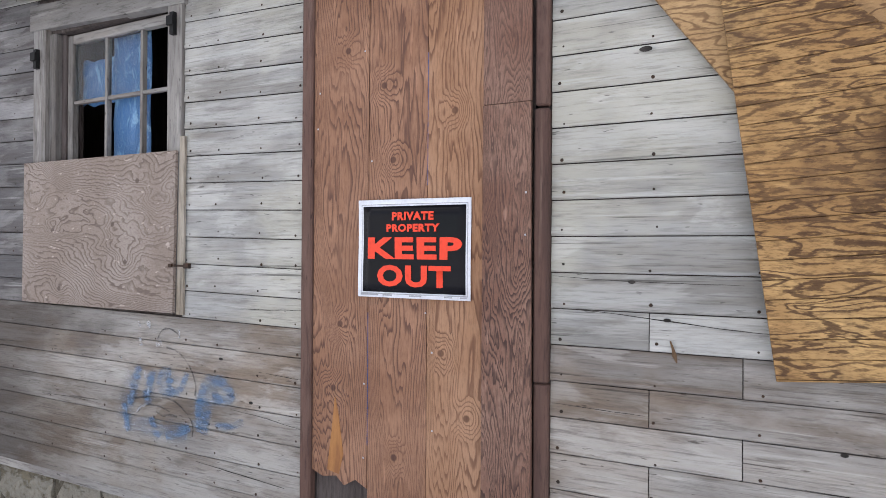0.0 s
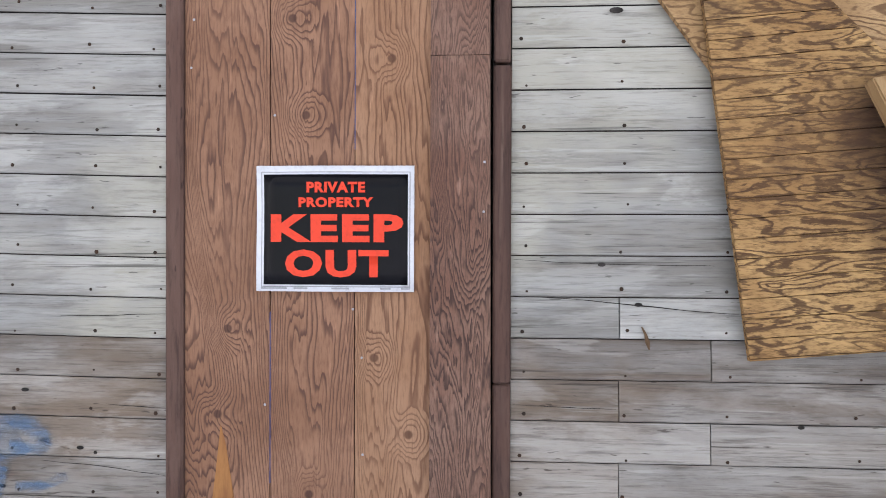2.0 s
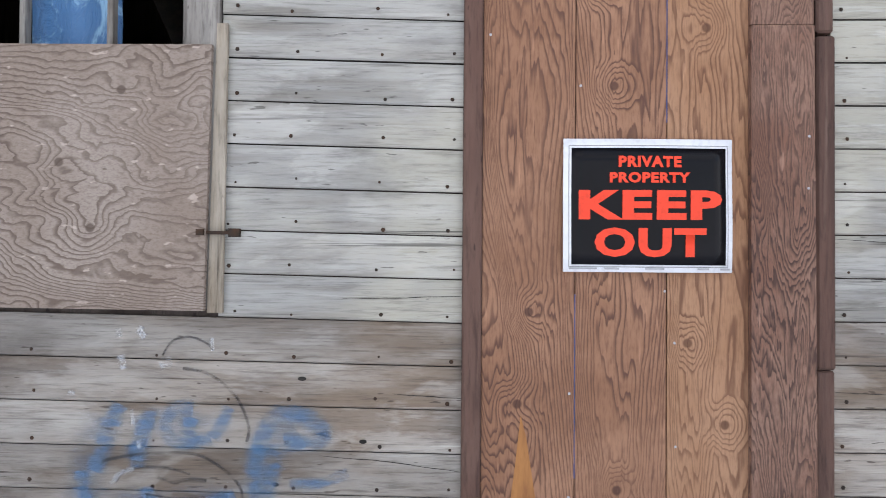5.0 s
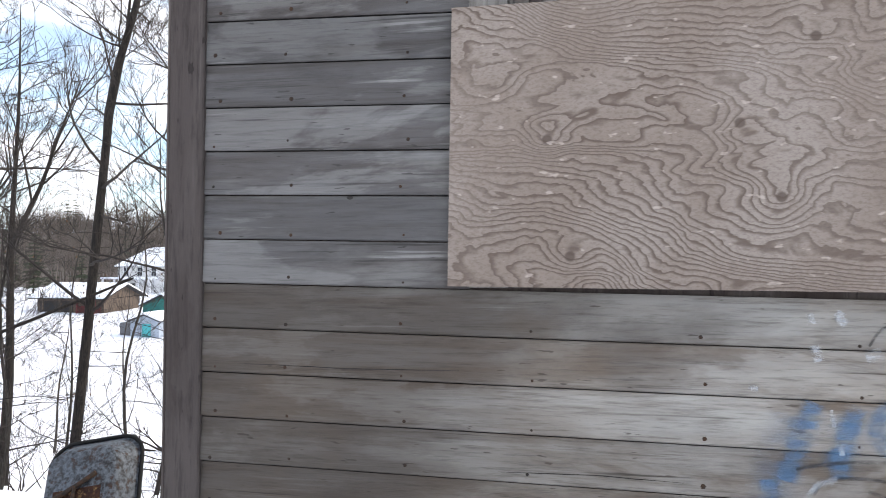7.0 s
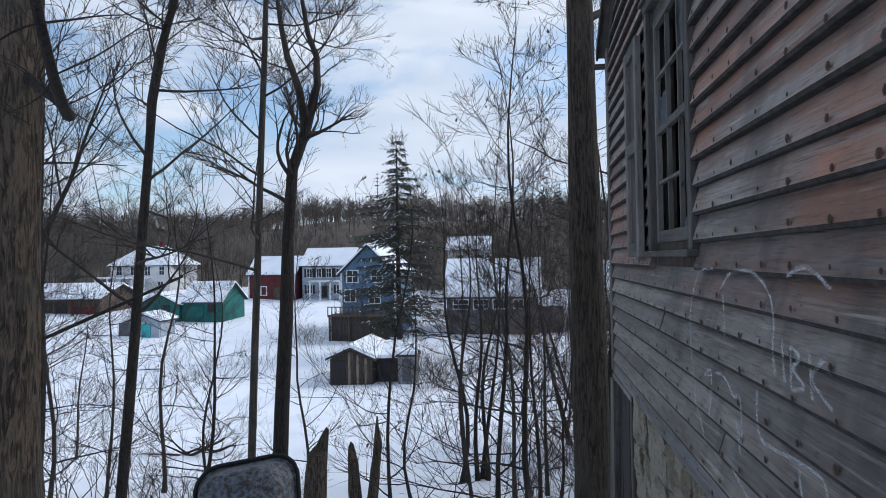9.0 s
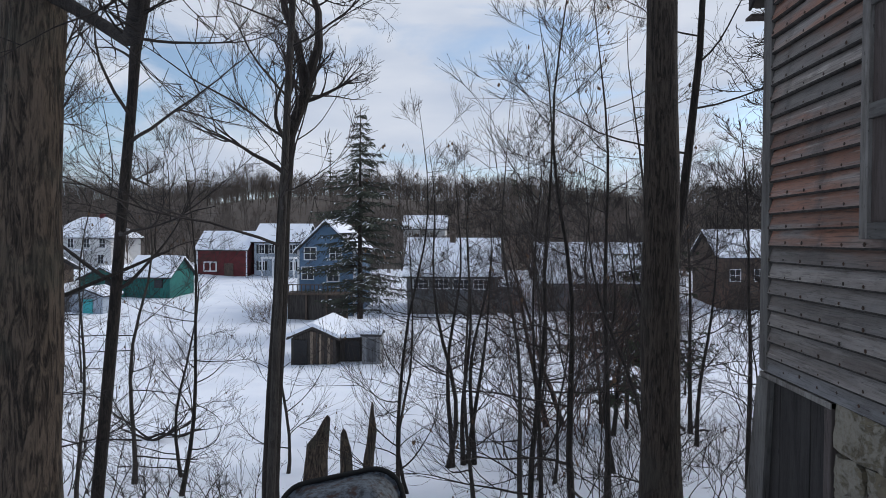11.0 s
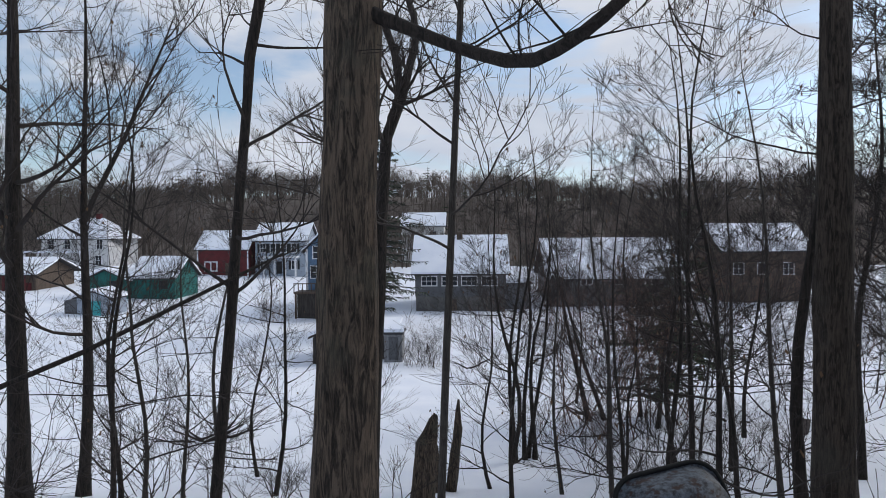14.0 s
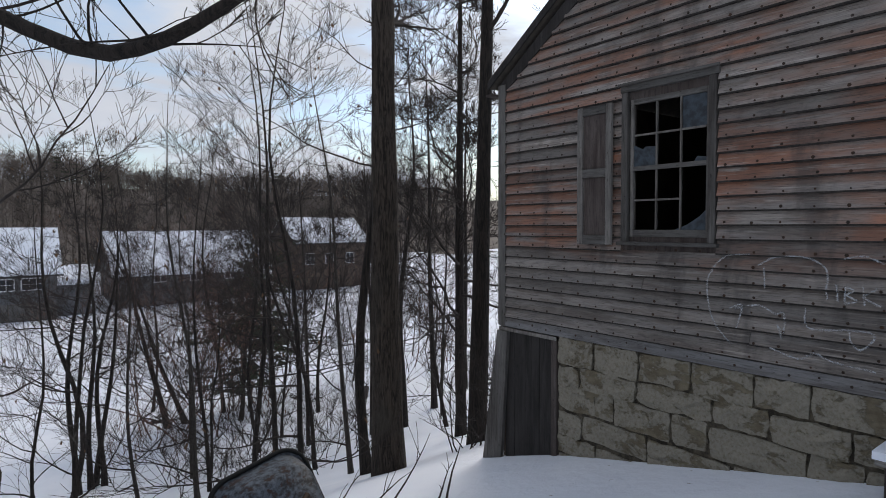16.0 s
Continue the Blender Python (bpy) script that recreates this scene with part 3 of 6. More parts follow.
# ---------- ground ----------
def ground_sheet():
    xs = [-3000, -1200, -600] + [i * 20.0 for i in range(-20, -4)] + [i * 4.0 for i in range(-19, -4)] + [i * 0.5 for i in range(-30, 13)] + [i * 4.0 for i in range(2, 20)] + [i * 20.0 for i in range(4, 21)] + [600, 1200, 3000]
    ys = [-3000, -1000, -300, -100, -40, -20, -12, -8] + [i * 0.35 for i in range(-16, 60)] + [21 + i * 2.0 for i in range(0, 30)] + [82 + i * 10.0 for i in range(0, 36)] + [520, 700, 1000, 2000, 3500]
    vs = [(x, y, ground_z(x, y)) for y in ys for x in xs]
    nx = len(xs)
    fs = [(j * nx + i, j * nx + i + 1, (j + 1) * nx + i + 1, (j + 1) * nx + i) for j in range(len(ys) - 1) for i in range(nx - 1)]
    ob = link_mesh("ground", vs, fs, M_SNOW, None, "", True)
    ob.data.materials.append(M_HILL)
    for p in ob.data.polygons:
        if p.center.y > 119 + 6 * noise.noise((p.center.x * 0.05, 0, 0)):
            p.material_index = 1
    tagged(ob, "snow-covered slope and field below a wooded hill", "ground", kind="structure")


ground_sheet()

# ---------- the old house: shell ----------
XL, XR, YB = -3.142, 4.2, 3.795
EAVE, PITCH = 2.95, 0.697
RIDGE = EAVE + PITCH * YB / 2

wall_front = boxes("wall_front", [
    (XL + 0.02, -2.2, 0.0, 0.12, 0.3, EAVE), (-2.2, -1.25, 0.0, 0.12, 0.3, 1.2), (-2.2, -1.25, 0.0, 0.12, 2.6, EAVE),
    (-1.25, -0.46, 0.0, 0.12, 0.3, EAVE), (-0.46, 0.44, 0.0, 0.12, 2.6, EAVE), (0.44, XR, 0.0, 0.12, 0.3, EAVE)], M_TRIM_DARK)
tagged(wall_front, "grey weathered wooden siding wall with peeling pale patches", "wall", kind="structure")


def row_left(k, x):
    f = (x + 3.03) / 2.545
    return (2.075 - 0.1241 * k) * (1 - f) + (2.001 - 0.1195 * k) * f


for k in range(-7, 15):
    def seg(x0, x1, mat_):
        board(wall_front, x0, x1, max(row_left(k, x0), 0.3) + 0.0025, max(row_left(k, x1), 0.3) + 0.0025, row_left(k - 1, x0) - 0.001, row_left(k - 1, x1) - 0.001, 0.017, 0.011, mat_)
    low = row_left(k - 1, -1.5)
    if row_left(k - 1, -3.03) < 0.34:
        continue
    mat_ = M_FRONT if low > 1.2 else M_FRONT_LOW
    if low > 1.23 and row_left(k, -1.5) < 2.74:
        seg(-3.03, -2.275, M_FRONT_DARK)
        seg(-1.185, -0.512, mat_)
    else:
        seg(-3.03, -0.512, mat_)
for k in range(-6, 15):
    b, t = 2.007 - 0.1183 * k, 2.007 - 0.1183 * (k - 1)
    if t < 0.34:
        continue
    b = max(b, 0.3)
    mat_ = M_FRONT if k < 8 else M_FRONT_LOW
    cuts = [0.492, 4.2] if k < 7 else ([0.492, 0.80, 4.2] if k % 2 else [0.492, 1.056, 4.2])
    for c0, c1 in zip(cuts, cuts[1:]):
        board(wall_front, c0 + 0.001, c1 - 0.002, b + 0.0025, b + 0.0025, t - 0.001, t - 0.001, 0.017, 0.011, mat_)


def nail_heads(name, spots, axis, label):
    vs, fs = [], []
    for a, o, z in spots:
        r = random.uniform(0.0035, 0.0068) * (2.0 if axis == "y" else 1.0)
        i = len(vs)
        ring = [(math.cos(q * math.pi / 3) * r, math.sin(q * math.pi / 3) * r) for q in range(6)]
        for u, w in ring:
            vs.append((a + u, o, z + w) if axis == "x" else (o, a + u, z + w))
        vs.append((a, o - 0.002, z) if axis == "x" else (o - 0.002, a, z))
        fs += [(i + q, i + (q + 1) % 6, i + 6) for q in range(6)]
    ob = link_mesh(name, vs, fs, M_IRON)
    tagged(ob, label, "nails", kind="stuff")


spots = []
for k in range(-6, 14):
    for x in (-2.99, -2.78, -2.45, -2.12, -1.7, -1.36, -1.15, -0.98, -0.74, -0.545):
        z = row_left(k, x) + random.uniform(0.012, 0.03)
        if z < 0.32 or (-2.42 < x < -1.18 and 1.15 < z < 2.76):
            continue
        spots.append((x + random.uniform(-0.012, 0.012), -0.0185, z))
    for x in (0.53, 0.81, 1.1, 1.45, 1.72):
        spots.append((x + random.uniform(-0.012, 0.012), -0.0185, 2.007 - 0.1183 * k + random.uniform(0.012, 0.03)))
nail_heads("nail_heads", [s for s in spots if s[2] > 0.32], "x", "rusty dark nail heads along the grey siding boards")

# side wall: gable end
wy0, wy1, wz0, wz1 = 1.43, 2.16, 1.306, 2.499
poly_side = [(0.0, 0.31), (YB, 0.31), (YB, EAVE), (YB / 2, RIDGE), (0.0, EAVE)]
pieces = [clip_poly(poly_side, -1, 0, -wy0), clip_poly(poly_side, 1, 0, wy1)]
mid = clip_poly(clip_poly(poly_side, 1, 0, wy0), -1, 0, -wy1)
pieces += [clip_poly(mid, 0, -1, -wz0), clip_poly(mid, 0, 1, wz1)]
vs, fs = [], []
for pl in pieces:
    n, i = len(pl), len(vs)
    vs += [(XL + 0.02, a, z) for a, z in pl] + [(XL + 0.12, a, z) for a, z in pl]
    fs += [tuple(range(i, i + n)), tuple(range(i + 2 * n - 1, i + n - 1, -1))] + [(i + q, i + n + q, i + n + (q + 1) % n, i + (q + 1) % n) for q in range(n)]
wall_side = link_mesh("wall_side", vs, fs, M_TRIM_DARK)
tagged(wall_side, "gable wall of faded red and grey wooden clapboards", "wall", kind="structure")
STEP = 0.111
spots = []
for k in range(34):
    b = 0.4 + STEP * k
    t = b + STEP + 0.012
    ins = max(0.0, (t - EAVE) / PITCH)
    y0, y1 = 0.03 + ins, YB - 0.1 - ins
    if y1 - y0 < 0.15:
        break
    runs = [(y0, y1)]
    if b < 2.56 and t > 1.261:
        runs = [(y0, 1.36), (2.22, y1)]
    elif k % 3 == 1 and ins == 0:
        c = random.uniform(1.0, 2.2)
        runs = [(y0, c), (c + 0.002, y1)]
    sag = 0.006 * math.sin(k * 1.7)
    for r0, r1 in runs:
        if r1 - r0 > 0.05:
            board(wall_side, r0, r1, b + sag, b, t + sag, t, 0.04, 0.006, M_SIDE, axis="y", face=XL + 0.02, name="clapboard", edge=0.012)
    y = y0 + 0.05
    while y < y1:
        if not (1.32 < y < 2.26 and 1.216 < b < 2.634):
            spots.append((y + random.uniform(-0.02, 0.02), XL - 0.021, b + random.uniform(0.022, 0.032)))
        y += 0.2
spots += [(0.06 + 0.19 * i, XL - 0.0165, 0.345 + 0.02 * (i % 2)) for i in range(20)]
nail_heads("nail_heads", spots, "y", "dark nail heads along the clapboard edges")
board(wall_side, 0.0, YB, 0.3, 0.3, 0.405, 0.405, 0.036, 0.034, M_SIDE_LOW, axis="y", face=XL + 0.02, name="sill_board")

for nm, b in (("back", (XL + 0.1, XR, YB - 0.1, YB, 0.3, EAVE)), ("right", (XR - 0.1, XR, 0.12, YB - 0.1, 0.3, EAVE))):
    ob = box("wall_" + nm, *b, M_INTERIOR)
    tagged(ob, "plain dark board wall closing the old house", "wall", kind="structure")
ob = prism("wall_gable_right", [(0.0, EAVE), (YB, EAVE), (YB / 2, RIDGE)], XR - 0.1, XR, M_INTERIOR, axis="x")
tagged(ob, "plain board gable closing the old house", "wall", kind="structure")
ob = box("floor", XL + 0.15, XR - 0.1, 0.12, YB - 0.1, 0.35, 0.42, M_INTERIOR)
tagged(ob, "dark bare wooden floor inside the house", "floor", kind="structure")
corner = thing("trim", "dark weathered corner boards of the house", "trim", kind="structure")
box("corner_board", XL + 0.006, -3.03, -0.028, 0.0, 0.3, EAVE + 0.02, M_TRIM_DARK, corner, 0.004)
box("corner_board", XL - 0.003, XL + 0.0055, -0.026, 0.03, 0.31, EAVE + 0.1, M_TRIM_DARK, corner, 0.002)
box("corner_board", XL - 0.02, XL + 0.02, YB - 0.1, YB + 0.01, 0.31, EAVE - 0.02, M_TRIM_S, corner, 0.004)
sill = box("sill_trim", -3.19, -0.5, -0.012, 0.0, 0.295, 0.34, M_TRIM_H, corner)

roof = thing("roof", "old dark shingled gable roof with weathered rake boards", "roof", kind="structure")
for s in (0, 1):
    y0 = -0.22 if s == 0 else YB + 0.12
    ym = YB / 2
    z0 = EAVE - (0.22 if s == 0 else 0.12) * PITCH + 0.05
    vv = []
    for x in (XL - 0.06, XR + 0.2):
        for dz in (0.0, 0.09):
            vv += [(x, y0, z0 + dz), (x, ym, RIDGE + 0.05 + dz)]
    f = [(0, 1, 3, 2), (4, 6, 7, 5), (0, 4, 5, 1), (2, 3, 7, 6), (0, 2, 6, 4), (1, 5, 7, 3)]
    link_mesh("roof_slope", vv, f, M_ROOF, roof)
    link_mesh("snow_layer", [(a + (0.5 if a < 0 else -0.05), b, c + (0.1 if i in (2, 3, 6, 7) else 0.092)) for i, (a, b, c) in enumerate(vv)], f, M_SNOW, roof)
    vv = []
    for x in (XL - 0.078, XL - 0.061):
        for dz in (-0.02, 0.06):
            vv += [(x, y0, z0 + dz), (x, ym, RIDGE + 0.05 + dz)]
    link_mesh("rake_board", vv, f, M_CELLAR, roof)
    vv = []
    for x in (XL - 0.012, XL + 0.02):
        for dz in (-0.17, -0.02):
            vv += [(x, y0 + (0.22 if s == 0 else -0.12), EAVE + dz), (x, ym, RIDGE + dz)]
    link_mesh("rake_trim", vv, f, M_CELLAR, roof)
box("fascia", XL - 0.1, XR + 0.18, -0.24, -0.22, EAVE - 0.2, EAVE - 0.06, M_TRIM_H, roof)
box("soffit", XL - 0.1, XR + 0.18, -0.219, 0.0, EAVE - 0.03, EAVE - 0.01, M_TRIM_H, roof)
box("soffit", XL - 0.1, XR + 0.18, YB + 0.02, YB + 0.119, EAVE - 0.13, EAVE - 0.11, M_TRIM_DARK, roof)


# ---------- foundation ----------
def stone(parent, a0, a1, z0, z1, axis, face, proud, rng):
    nx, nz = 6, 4
    vs, fs = [], []
    for layer in (0, 1):
        for j in range(nz + 1):
            for i in range(nx + 1):
                u, w = i / nx, j / nz
                a, z = a0 + (a1 - a0) * u, z0 + (z1 - z0) * w
                a += rng.uniform(-0.01, 0.01) + (0.007 if i == 0 else -0.007 if i == nx else 0) * (j in (0, nz))
                z += rng.uniform(-0.012, 0.012) + (0.005 if j == 0 else -0.005 if j == nz else 0) * (i in (0, nx))
                edge = i in (0, nx) or j in (0, nz)
                o = (proud * (0.9 if edge else 1.0) + rng.uniform(-0.011, 0.011)) if layer else -0.03
                vs.append((a, face - o, z) if axis == "x" else (face - o, a, z))
    n = (nx + 1) * (nz + 1)
    for j in range(nz):
        for i in range(nx):
            q = j * (nx + 1) + i
            fs.append((n + q, n + q + 1, n + q + nx + 2, n + q + nx + 1))
    rim = [i for i in range(nx + 1)] + [j * (nx + 1) + nx for j in range(1, nz + 1)] + [nz * (nx + 1) + i for i in range(nx - 1, -1, -1)] + [j * (nx + 1) for j in range(nz - 1, 0, -1)]
    for i, q in enumerate(rim):
        p = rim[(i + 1) % len(rim)]
        fs.append((q, p, n + p, n + q))
    if axis == "y":
        fs = [tuple(reversed(f)) for f in fs]
    link_mesh("stone", vs, fs, M_STONE, parent)


def foundation(name, a0, a1, z0, z1, axis, face, seed, deep):
    rng = random.Random(seed)
    back = (a0, a1, face - 0.006, face + deep, z0, z1) if axis == "x" else (face - 0.006, face + deep, a0, a1, z0, z1)
    w = box(name, *back, M_MORTAR)
    tagged(w, "whitewashed rubble stone foundation with crumbling mortar joints", "wall", kind="structure")
    z = z1
    while z > z0 + 0.06:
        h = min(rng.choice((0.19, 0.22, 0.25, 0.27)) + rng.uniform(-0.02, 0.03), z - z0)
        a = a0
        while a < a1 - 0.05:
            l = min(rng.uniform(0.3, 0.78), a1 - a)
            if a1 - a - l < 0.15:
                l = a1 - a
            dz = rng.uniform(-0.02, 0.02)
            stone(w, a + 0.009, a + l - 0.009, z - h + 0.009 + dz, z - 0.009 + (dz if z < z1 - 0.01 else 0), axis, face, rng.uniform(0.015, 0.04), rng)
            a += l
        z -= h


foundation("foundation_side", 0.0, 2.96, -1.4, 0.305, "y", XL + 0.03, 5, 0.3)
foundation("foundation_front", XL + 0.04, XR, -0.5, 0.3, "x", 0.03, 8, 0.3)
ob = box("foundation_back", XL + 0.2, XR, YB - 0.2, YB, -2.4, 0.3, M_MORTAR)
tagged(ob, "rough stone foundation under the back wall", "wall", kind="structure")

# cellar door
cd = thing("cellar_door", "dark old plank cellar door beside the stone foundation", "door")
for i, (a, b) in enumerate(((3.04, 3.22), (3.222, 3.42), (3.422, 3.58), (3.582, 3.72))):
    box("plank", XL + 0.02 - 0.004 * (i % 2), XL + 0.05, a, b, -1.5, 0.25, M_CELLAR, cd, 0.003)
box("jamb", XL - 0.01, XL + 0.1, 2.966, 3.036, -1.45, 0.29, M_TRIM_DARK, cd, 0.004)
box("lintel", XL - 0.015, XL + 0.1, 2.966, 3.8, 0.252, 0.29, M_TRIM, cd, 0.004)
prism("slanted_post", [(3.65, 0.25), (3.81, 0.25), (4.1, -1.6), (3.78, -1.6)], XL - 0.03, XL + 0.015, M_TRIM_S, cd, axis="x", label="grey leaning post plank")
box("back_panel", XL + 0.06, XL + 0.12, 2.966, 3.79, -1.6, 0.29, M_INTERIOR, cd)


# ---------- front doorway ----------
door = thing("door_1", "doorway boarded over with red-brown plywood planks", "door", kind="structure")
def torn(x0, x1, zb):
    return [(x0, zb + 0.02), (x0 + (x1 - x0) * 0.2, zb), (x0 + (x1 - x0) * 0.45, zb + 0.012), (x0 + (x1 - x0) * 0.6, zb - 0.02), (x0 + (x1 - x0) * 0.8, zb + 0.01), (x1, zb - 0.015), (x1, 2.62), (x0, 2.62)]
prism("plank", torn(-0.457, -0.206, 0.6), -0.026, -0.008, M_DOOR, door)
prism("plank", [(-0.203, 0.35), (0.042, 0.35), (0.042, 2.62), (-0.203, 2.62)], -0.025, -0.008, M_DOOR, door)
prism("plank", [(0.045, 0.35), (0.268, 0.35), (0.268, 2.62), (0.045, 2.62)], -0.0265, -0.008, M_DOOR_LIGHT, door, label="lighter orange-brown plank")
prism("cover_plank", [(0.262, 0.32), (0.438, 0.32), (0.43, 1.98), (0.262, 1.98)], -0.046, -0.0275, M_DOOR_DARK, door, label="dark brown overlapping plank")
prism("cover_plank", [(0.262, 1.983), (0.43, 1.983), (0.43, 2.62), (0.262, 2.62)], -0.042, -0.0275, M_DOOR_DARK, door, label="dark brown overlapping plank")
box("casing", -0.511, -0.459, -0.04, 0.0, 0.3, 2.7, M_CASING, door, 0.006, "brown worn door casing")
box("casing", 0.44, 0.491, -0.034, 0.0, 0.3, 1.05, M_CASING, door, 0.005)
box("casing", 0.44, 0.491, -0.04, 0.0, 1.053, 1.955, M_CASING, door, 0.006)
box("casing", 0.442, 0.489, -0.036, 0.0, 1.965, 2.7, M_CASING, door, 0.006)
box("lintel", -0.52, 0.5, -0.036, 0.0, 2.7, 2.76, M_CASING, door, 0.005)
box("back_board", -0.455, 0.435, 0.0, 0.03, 0.3, 2.62, M_TRIM_DARK, door)
screw = bpy.data.meshes.new("screw_head")
screw.from_pydata([(0.004 * math.cos(q * math.pi / 3), 0, 0.004 * math.sin(q * math.pi / 3)) for q in range(6)] + [(0, -0.0015, 0)], [], [(q, 6, (q + 1) % 6) for q in range(6)])
screw.materials.append(M_INK)
for i in range(14):
    x = random.choice((-0.44, -0.22, -0.19, 0.03, 0.06, 0.25, 0.28, 0.42)) + random.uniform(-0.01, 0.01)
    s = new("screw_head", screw)
    s.parent, s.location = door, (x, -0.0465 if x > 0.26 else -0.027, 0.7 + 0.14 * i)
M_SEAM = plain("blue_seam_paint", (0.04, 0.07, 0.2), 0.7)
box("seam_paint", -0.2058, -0.2032, -0.0255, -0.012, 0.75, 1.25, M_SEAM, door)
box("seam_paint", 0.0422, 0.0448, -0.0255, -0.012, 1.72, 2.2, M_SEAM, door)
prism("bare_patch", [(-0.385, 0.63), (-0.33, 0.62), (-0.31, 0.7), (-0.335, 0.86), (-0.35, 0.92), (-0.365, 0.78)], -0.0275, -0.0262, M_BARE, door, label="splintered bare orange wood")

# ---------- sign ----------
sign = thing("warning_sign", "black and white private property keep out sign with red letters", "sign")
SX, SZ0, SZ1, SW = -0.012, 1.311, 1.672, 0.456


def bulge(x, z):
    return -0.034 - 0.006 * math.cos((x - SX) / SW * 3.0) - 0.0022 * math.sin(x * 11 + z * 17) - 0.004 * max(0, (SX - SW / 2 + 0.05 - x) / 0.05)


def sheet(name, x0, x1, z0, z1, off, material, label=""):
    vs, fs, n = [], [], 12
    for j in range(9):
        for i in range(n + 1):
            x, z = x0 + (x1 - x0) * i / n, z0 + (z1 - z0) * j / 8
            vs.append((x, bulge(x, z) - off, z))
    for j in range(8):
        for i in range(n):
            q = j * (n + 1) + i
            fs.append((q, q + 1, q + n + 2, q + n + 1))
    ob = link_mesh(name, vs, fs, material, sign, label, True)
    so = ob.modifiers.new("solid", 'SOLIDIFY')
    so.thickness, so.offset = 0.0012, -1
    return ob


sheet("border", SX - SW / 2, SX + SW / 2, SZ0, SZ1, 0.0, M_WHITE, "white plastic border")
sheet("border_line", SX - SW / 2 + 0.014, SX + SW / 2 - 0.011, SZ0 + 0.013, SZ1 - 0.017, 0.0006, M_INK, "thin grey inner line")
sheet("border", SX - SW / 2 + 0.0165, SX + SW / 2 - 0.0135, SZ0 + 0.0155, SZ1 - 0.0195, 0.0011, M_WHITE)
sheet("panel", SX - SW / 2 + 0.022, SX + SW / 2 - 0.018, SZ0 + 0.02, SZ1 - 0.025, 0.0017, M_BLACK, "glossy black panel")


def letters(name, body, cx, cz, w, h):
    cu = bpy.data.curves.new(name, 'FONT')
    cu.body, cu.align_x, cu.offset, cu.resolution_u = body, 'CENTER', 0.045 if body in ("KEEP", "OUT") else 0.05, 3
    cu.space_character = 1.12
    tmp = new(name + "_tmp", cu)
    me = bpy.data.meshes.new_from_object(tmp.evaluated_get(bpy.context.evaluated_depsgraph_get()))
    bpy.data.objects.remove(tmp)
    xs, ys = [v.co.x for v in me.vertices], [v.co.y for v in me.vertices]
    x0, x1, y0, y1 = min(xs), max(xs), min(ys), max(ys)
    for v in me.vertices:
        x = cx + ((v.co.x - x0) / (x1 - x0) - 0.5) * w
        z = cz + ((v.co.y - y0) / (y1 - y0) - 0.5) * h
        v.co = (x, bulge(x, z) - 0.0042, z)
    me.materials.clear()
    me.materials.append(M_RED)
    ob = new(name, me)
    ob.parent = sign


letters("lettering", "PRIVATE", -0.008, 1.61, 0.169, 0.031)
letters("lettering", "PROPERTY", -0.008, 1.567, 0.216, 0.029)
letters("lettering", "KEEP", -0.006, 1.493, 0.384, 0.08)
letters("lettering", "OUT", -0.006, 1.392, 0.3, 0.08)
for x0, x1 in ((-0.225, -0.15), (-0.13, -0.09), (-0.02, 0.03), (0.12, 0.15), (0.18, 0.205)):
    box("small_print", x0, x1, -0.0445, -0.0435, SZ0 + 0.007, SZ0 + 0.012, M_INK, sign)

# ---------- front window and its plywood ----------
win = thing("window_1", "old six-pane window with missing panes and blue tarp behind", "window", kind="structure")
prism("casing", [(-2.275, 1.2), (-2.175, 1.2), (-2.175, 2.62), (-2.275, 2.64)], -0.028, 0.02, M_TRIM, win)
prism("casing", [(-1.28, 1.2), (-1.19, 1.2), (-1.19, 2.6), (-1.28, 2.6)], -0.028, 0.02, M_TRIM, win)
prism("head_casing", [(-2.3, 2.625), (-1.17, 2.585), (-1.17, 2.7), (-2.3, 2.76)], -0.034, 0.02, M_TRIM_H, win)
box("jamb", -2.174, -2.12, -0.01, 0.12, 1.2, 2.6, M_TRIM, win, 0.004)
box("jamb", -2.12, -2.085, 0.02, 0.12, 1.2, 2.6, M_TRIM_DARK, win, 0.004)
box("jamb", -1.302, -1.281, 0.0, 0.12, 1.2, 2.6, M_TRIM, win, 0.003)
sash = box("sash_stile", -2.084, -2.045, 0.03, 0.065, 1.25, 2.59, M_TRIM, win, 0.003)
box("sash_stile", -1.32, -1.303, 0.03, 0.065, 1.25, 2.59, M_TRIM, win, 0.003)
box("sash_rail", -2.044, -1.321, 0.03, 0.065, 2.545, 2.59, M_TRIM_H, win, 0.003)
box("sash_rail", -2.044, -1.321, 0.03, 0.065, 1.86, 1.92, M_TRIM_H, win, 0.003)
for x in (-1.792, -1.535):
    box("muntin", x - 0.009, x + 0.009, 0.035, 0.062, 1.921, 2.544, M_TRIM, win, 0.002)
for a, b in ((-2.044, -1.802), (-1.782, -1.545), (-1.525, -1.321)):
    box("muntin", a, b, 0.037, 0.06, 2.232, 2.25, M_TRIM_H, win, 0.002)
for a, b in ((-2.044, -1.802), (-1.782, -1.545)):
    p = box("pane", a, b, 0.046, 0.049, 2.251, 2.544, M_GLASS, win, 0, "dusty glass pane")
    p.visible_shadow = False
for x, z in ((-2.235, 2.47), (-1.235, 2.5)):
    boxes("hinge", [(x - 0.012, x + 0.012, -0.048, -0.0285, z - 0.05, z + 0.05), (x - 0.02, x + 0.02, -0.06, -0.0485, z - 0.012, z + 0.03)], M_RUBBER, win, "black iron shutter pintle")


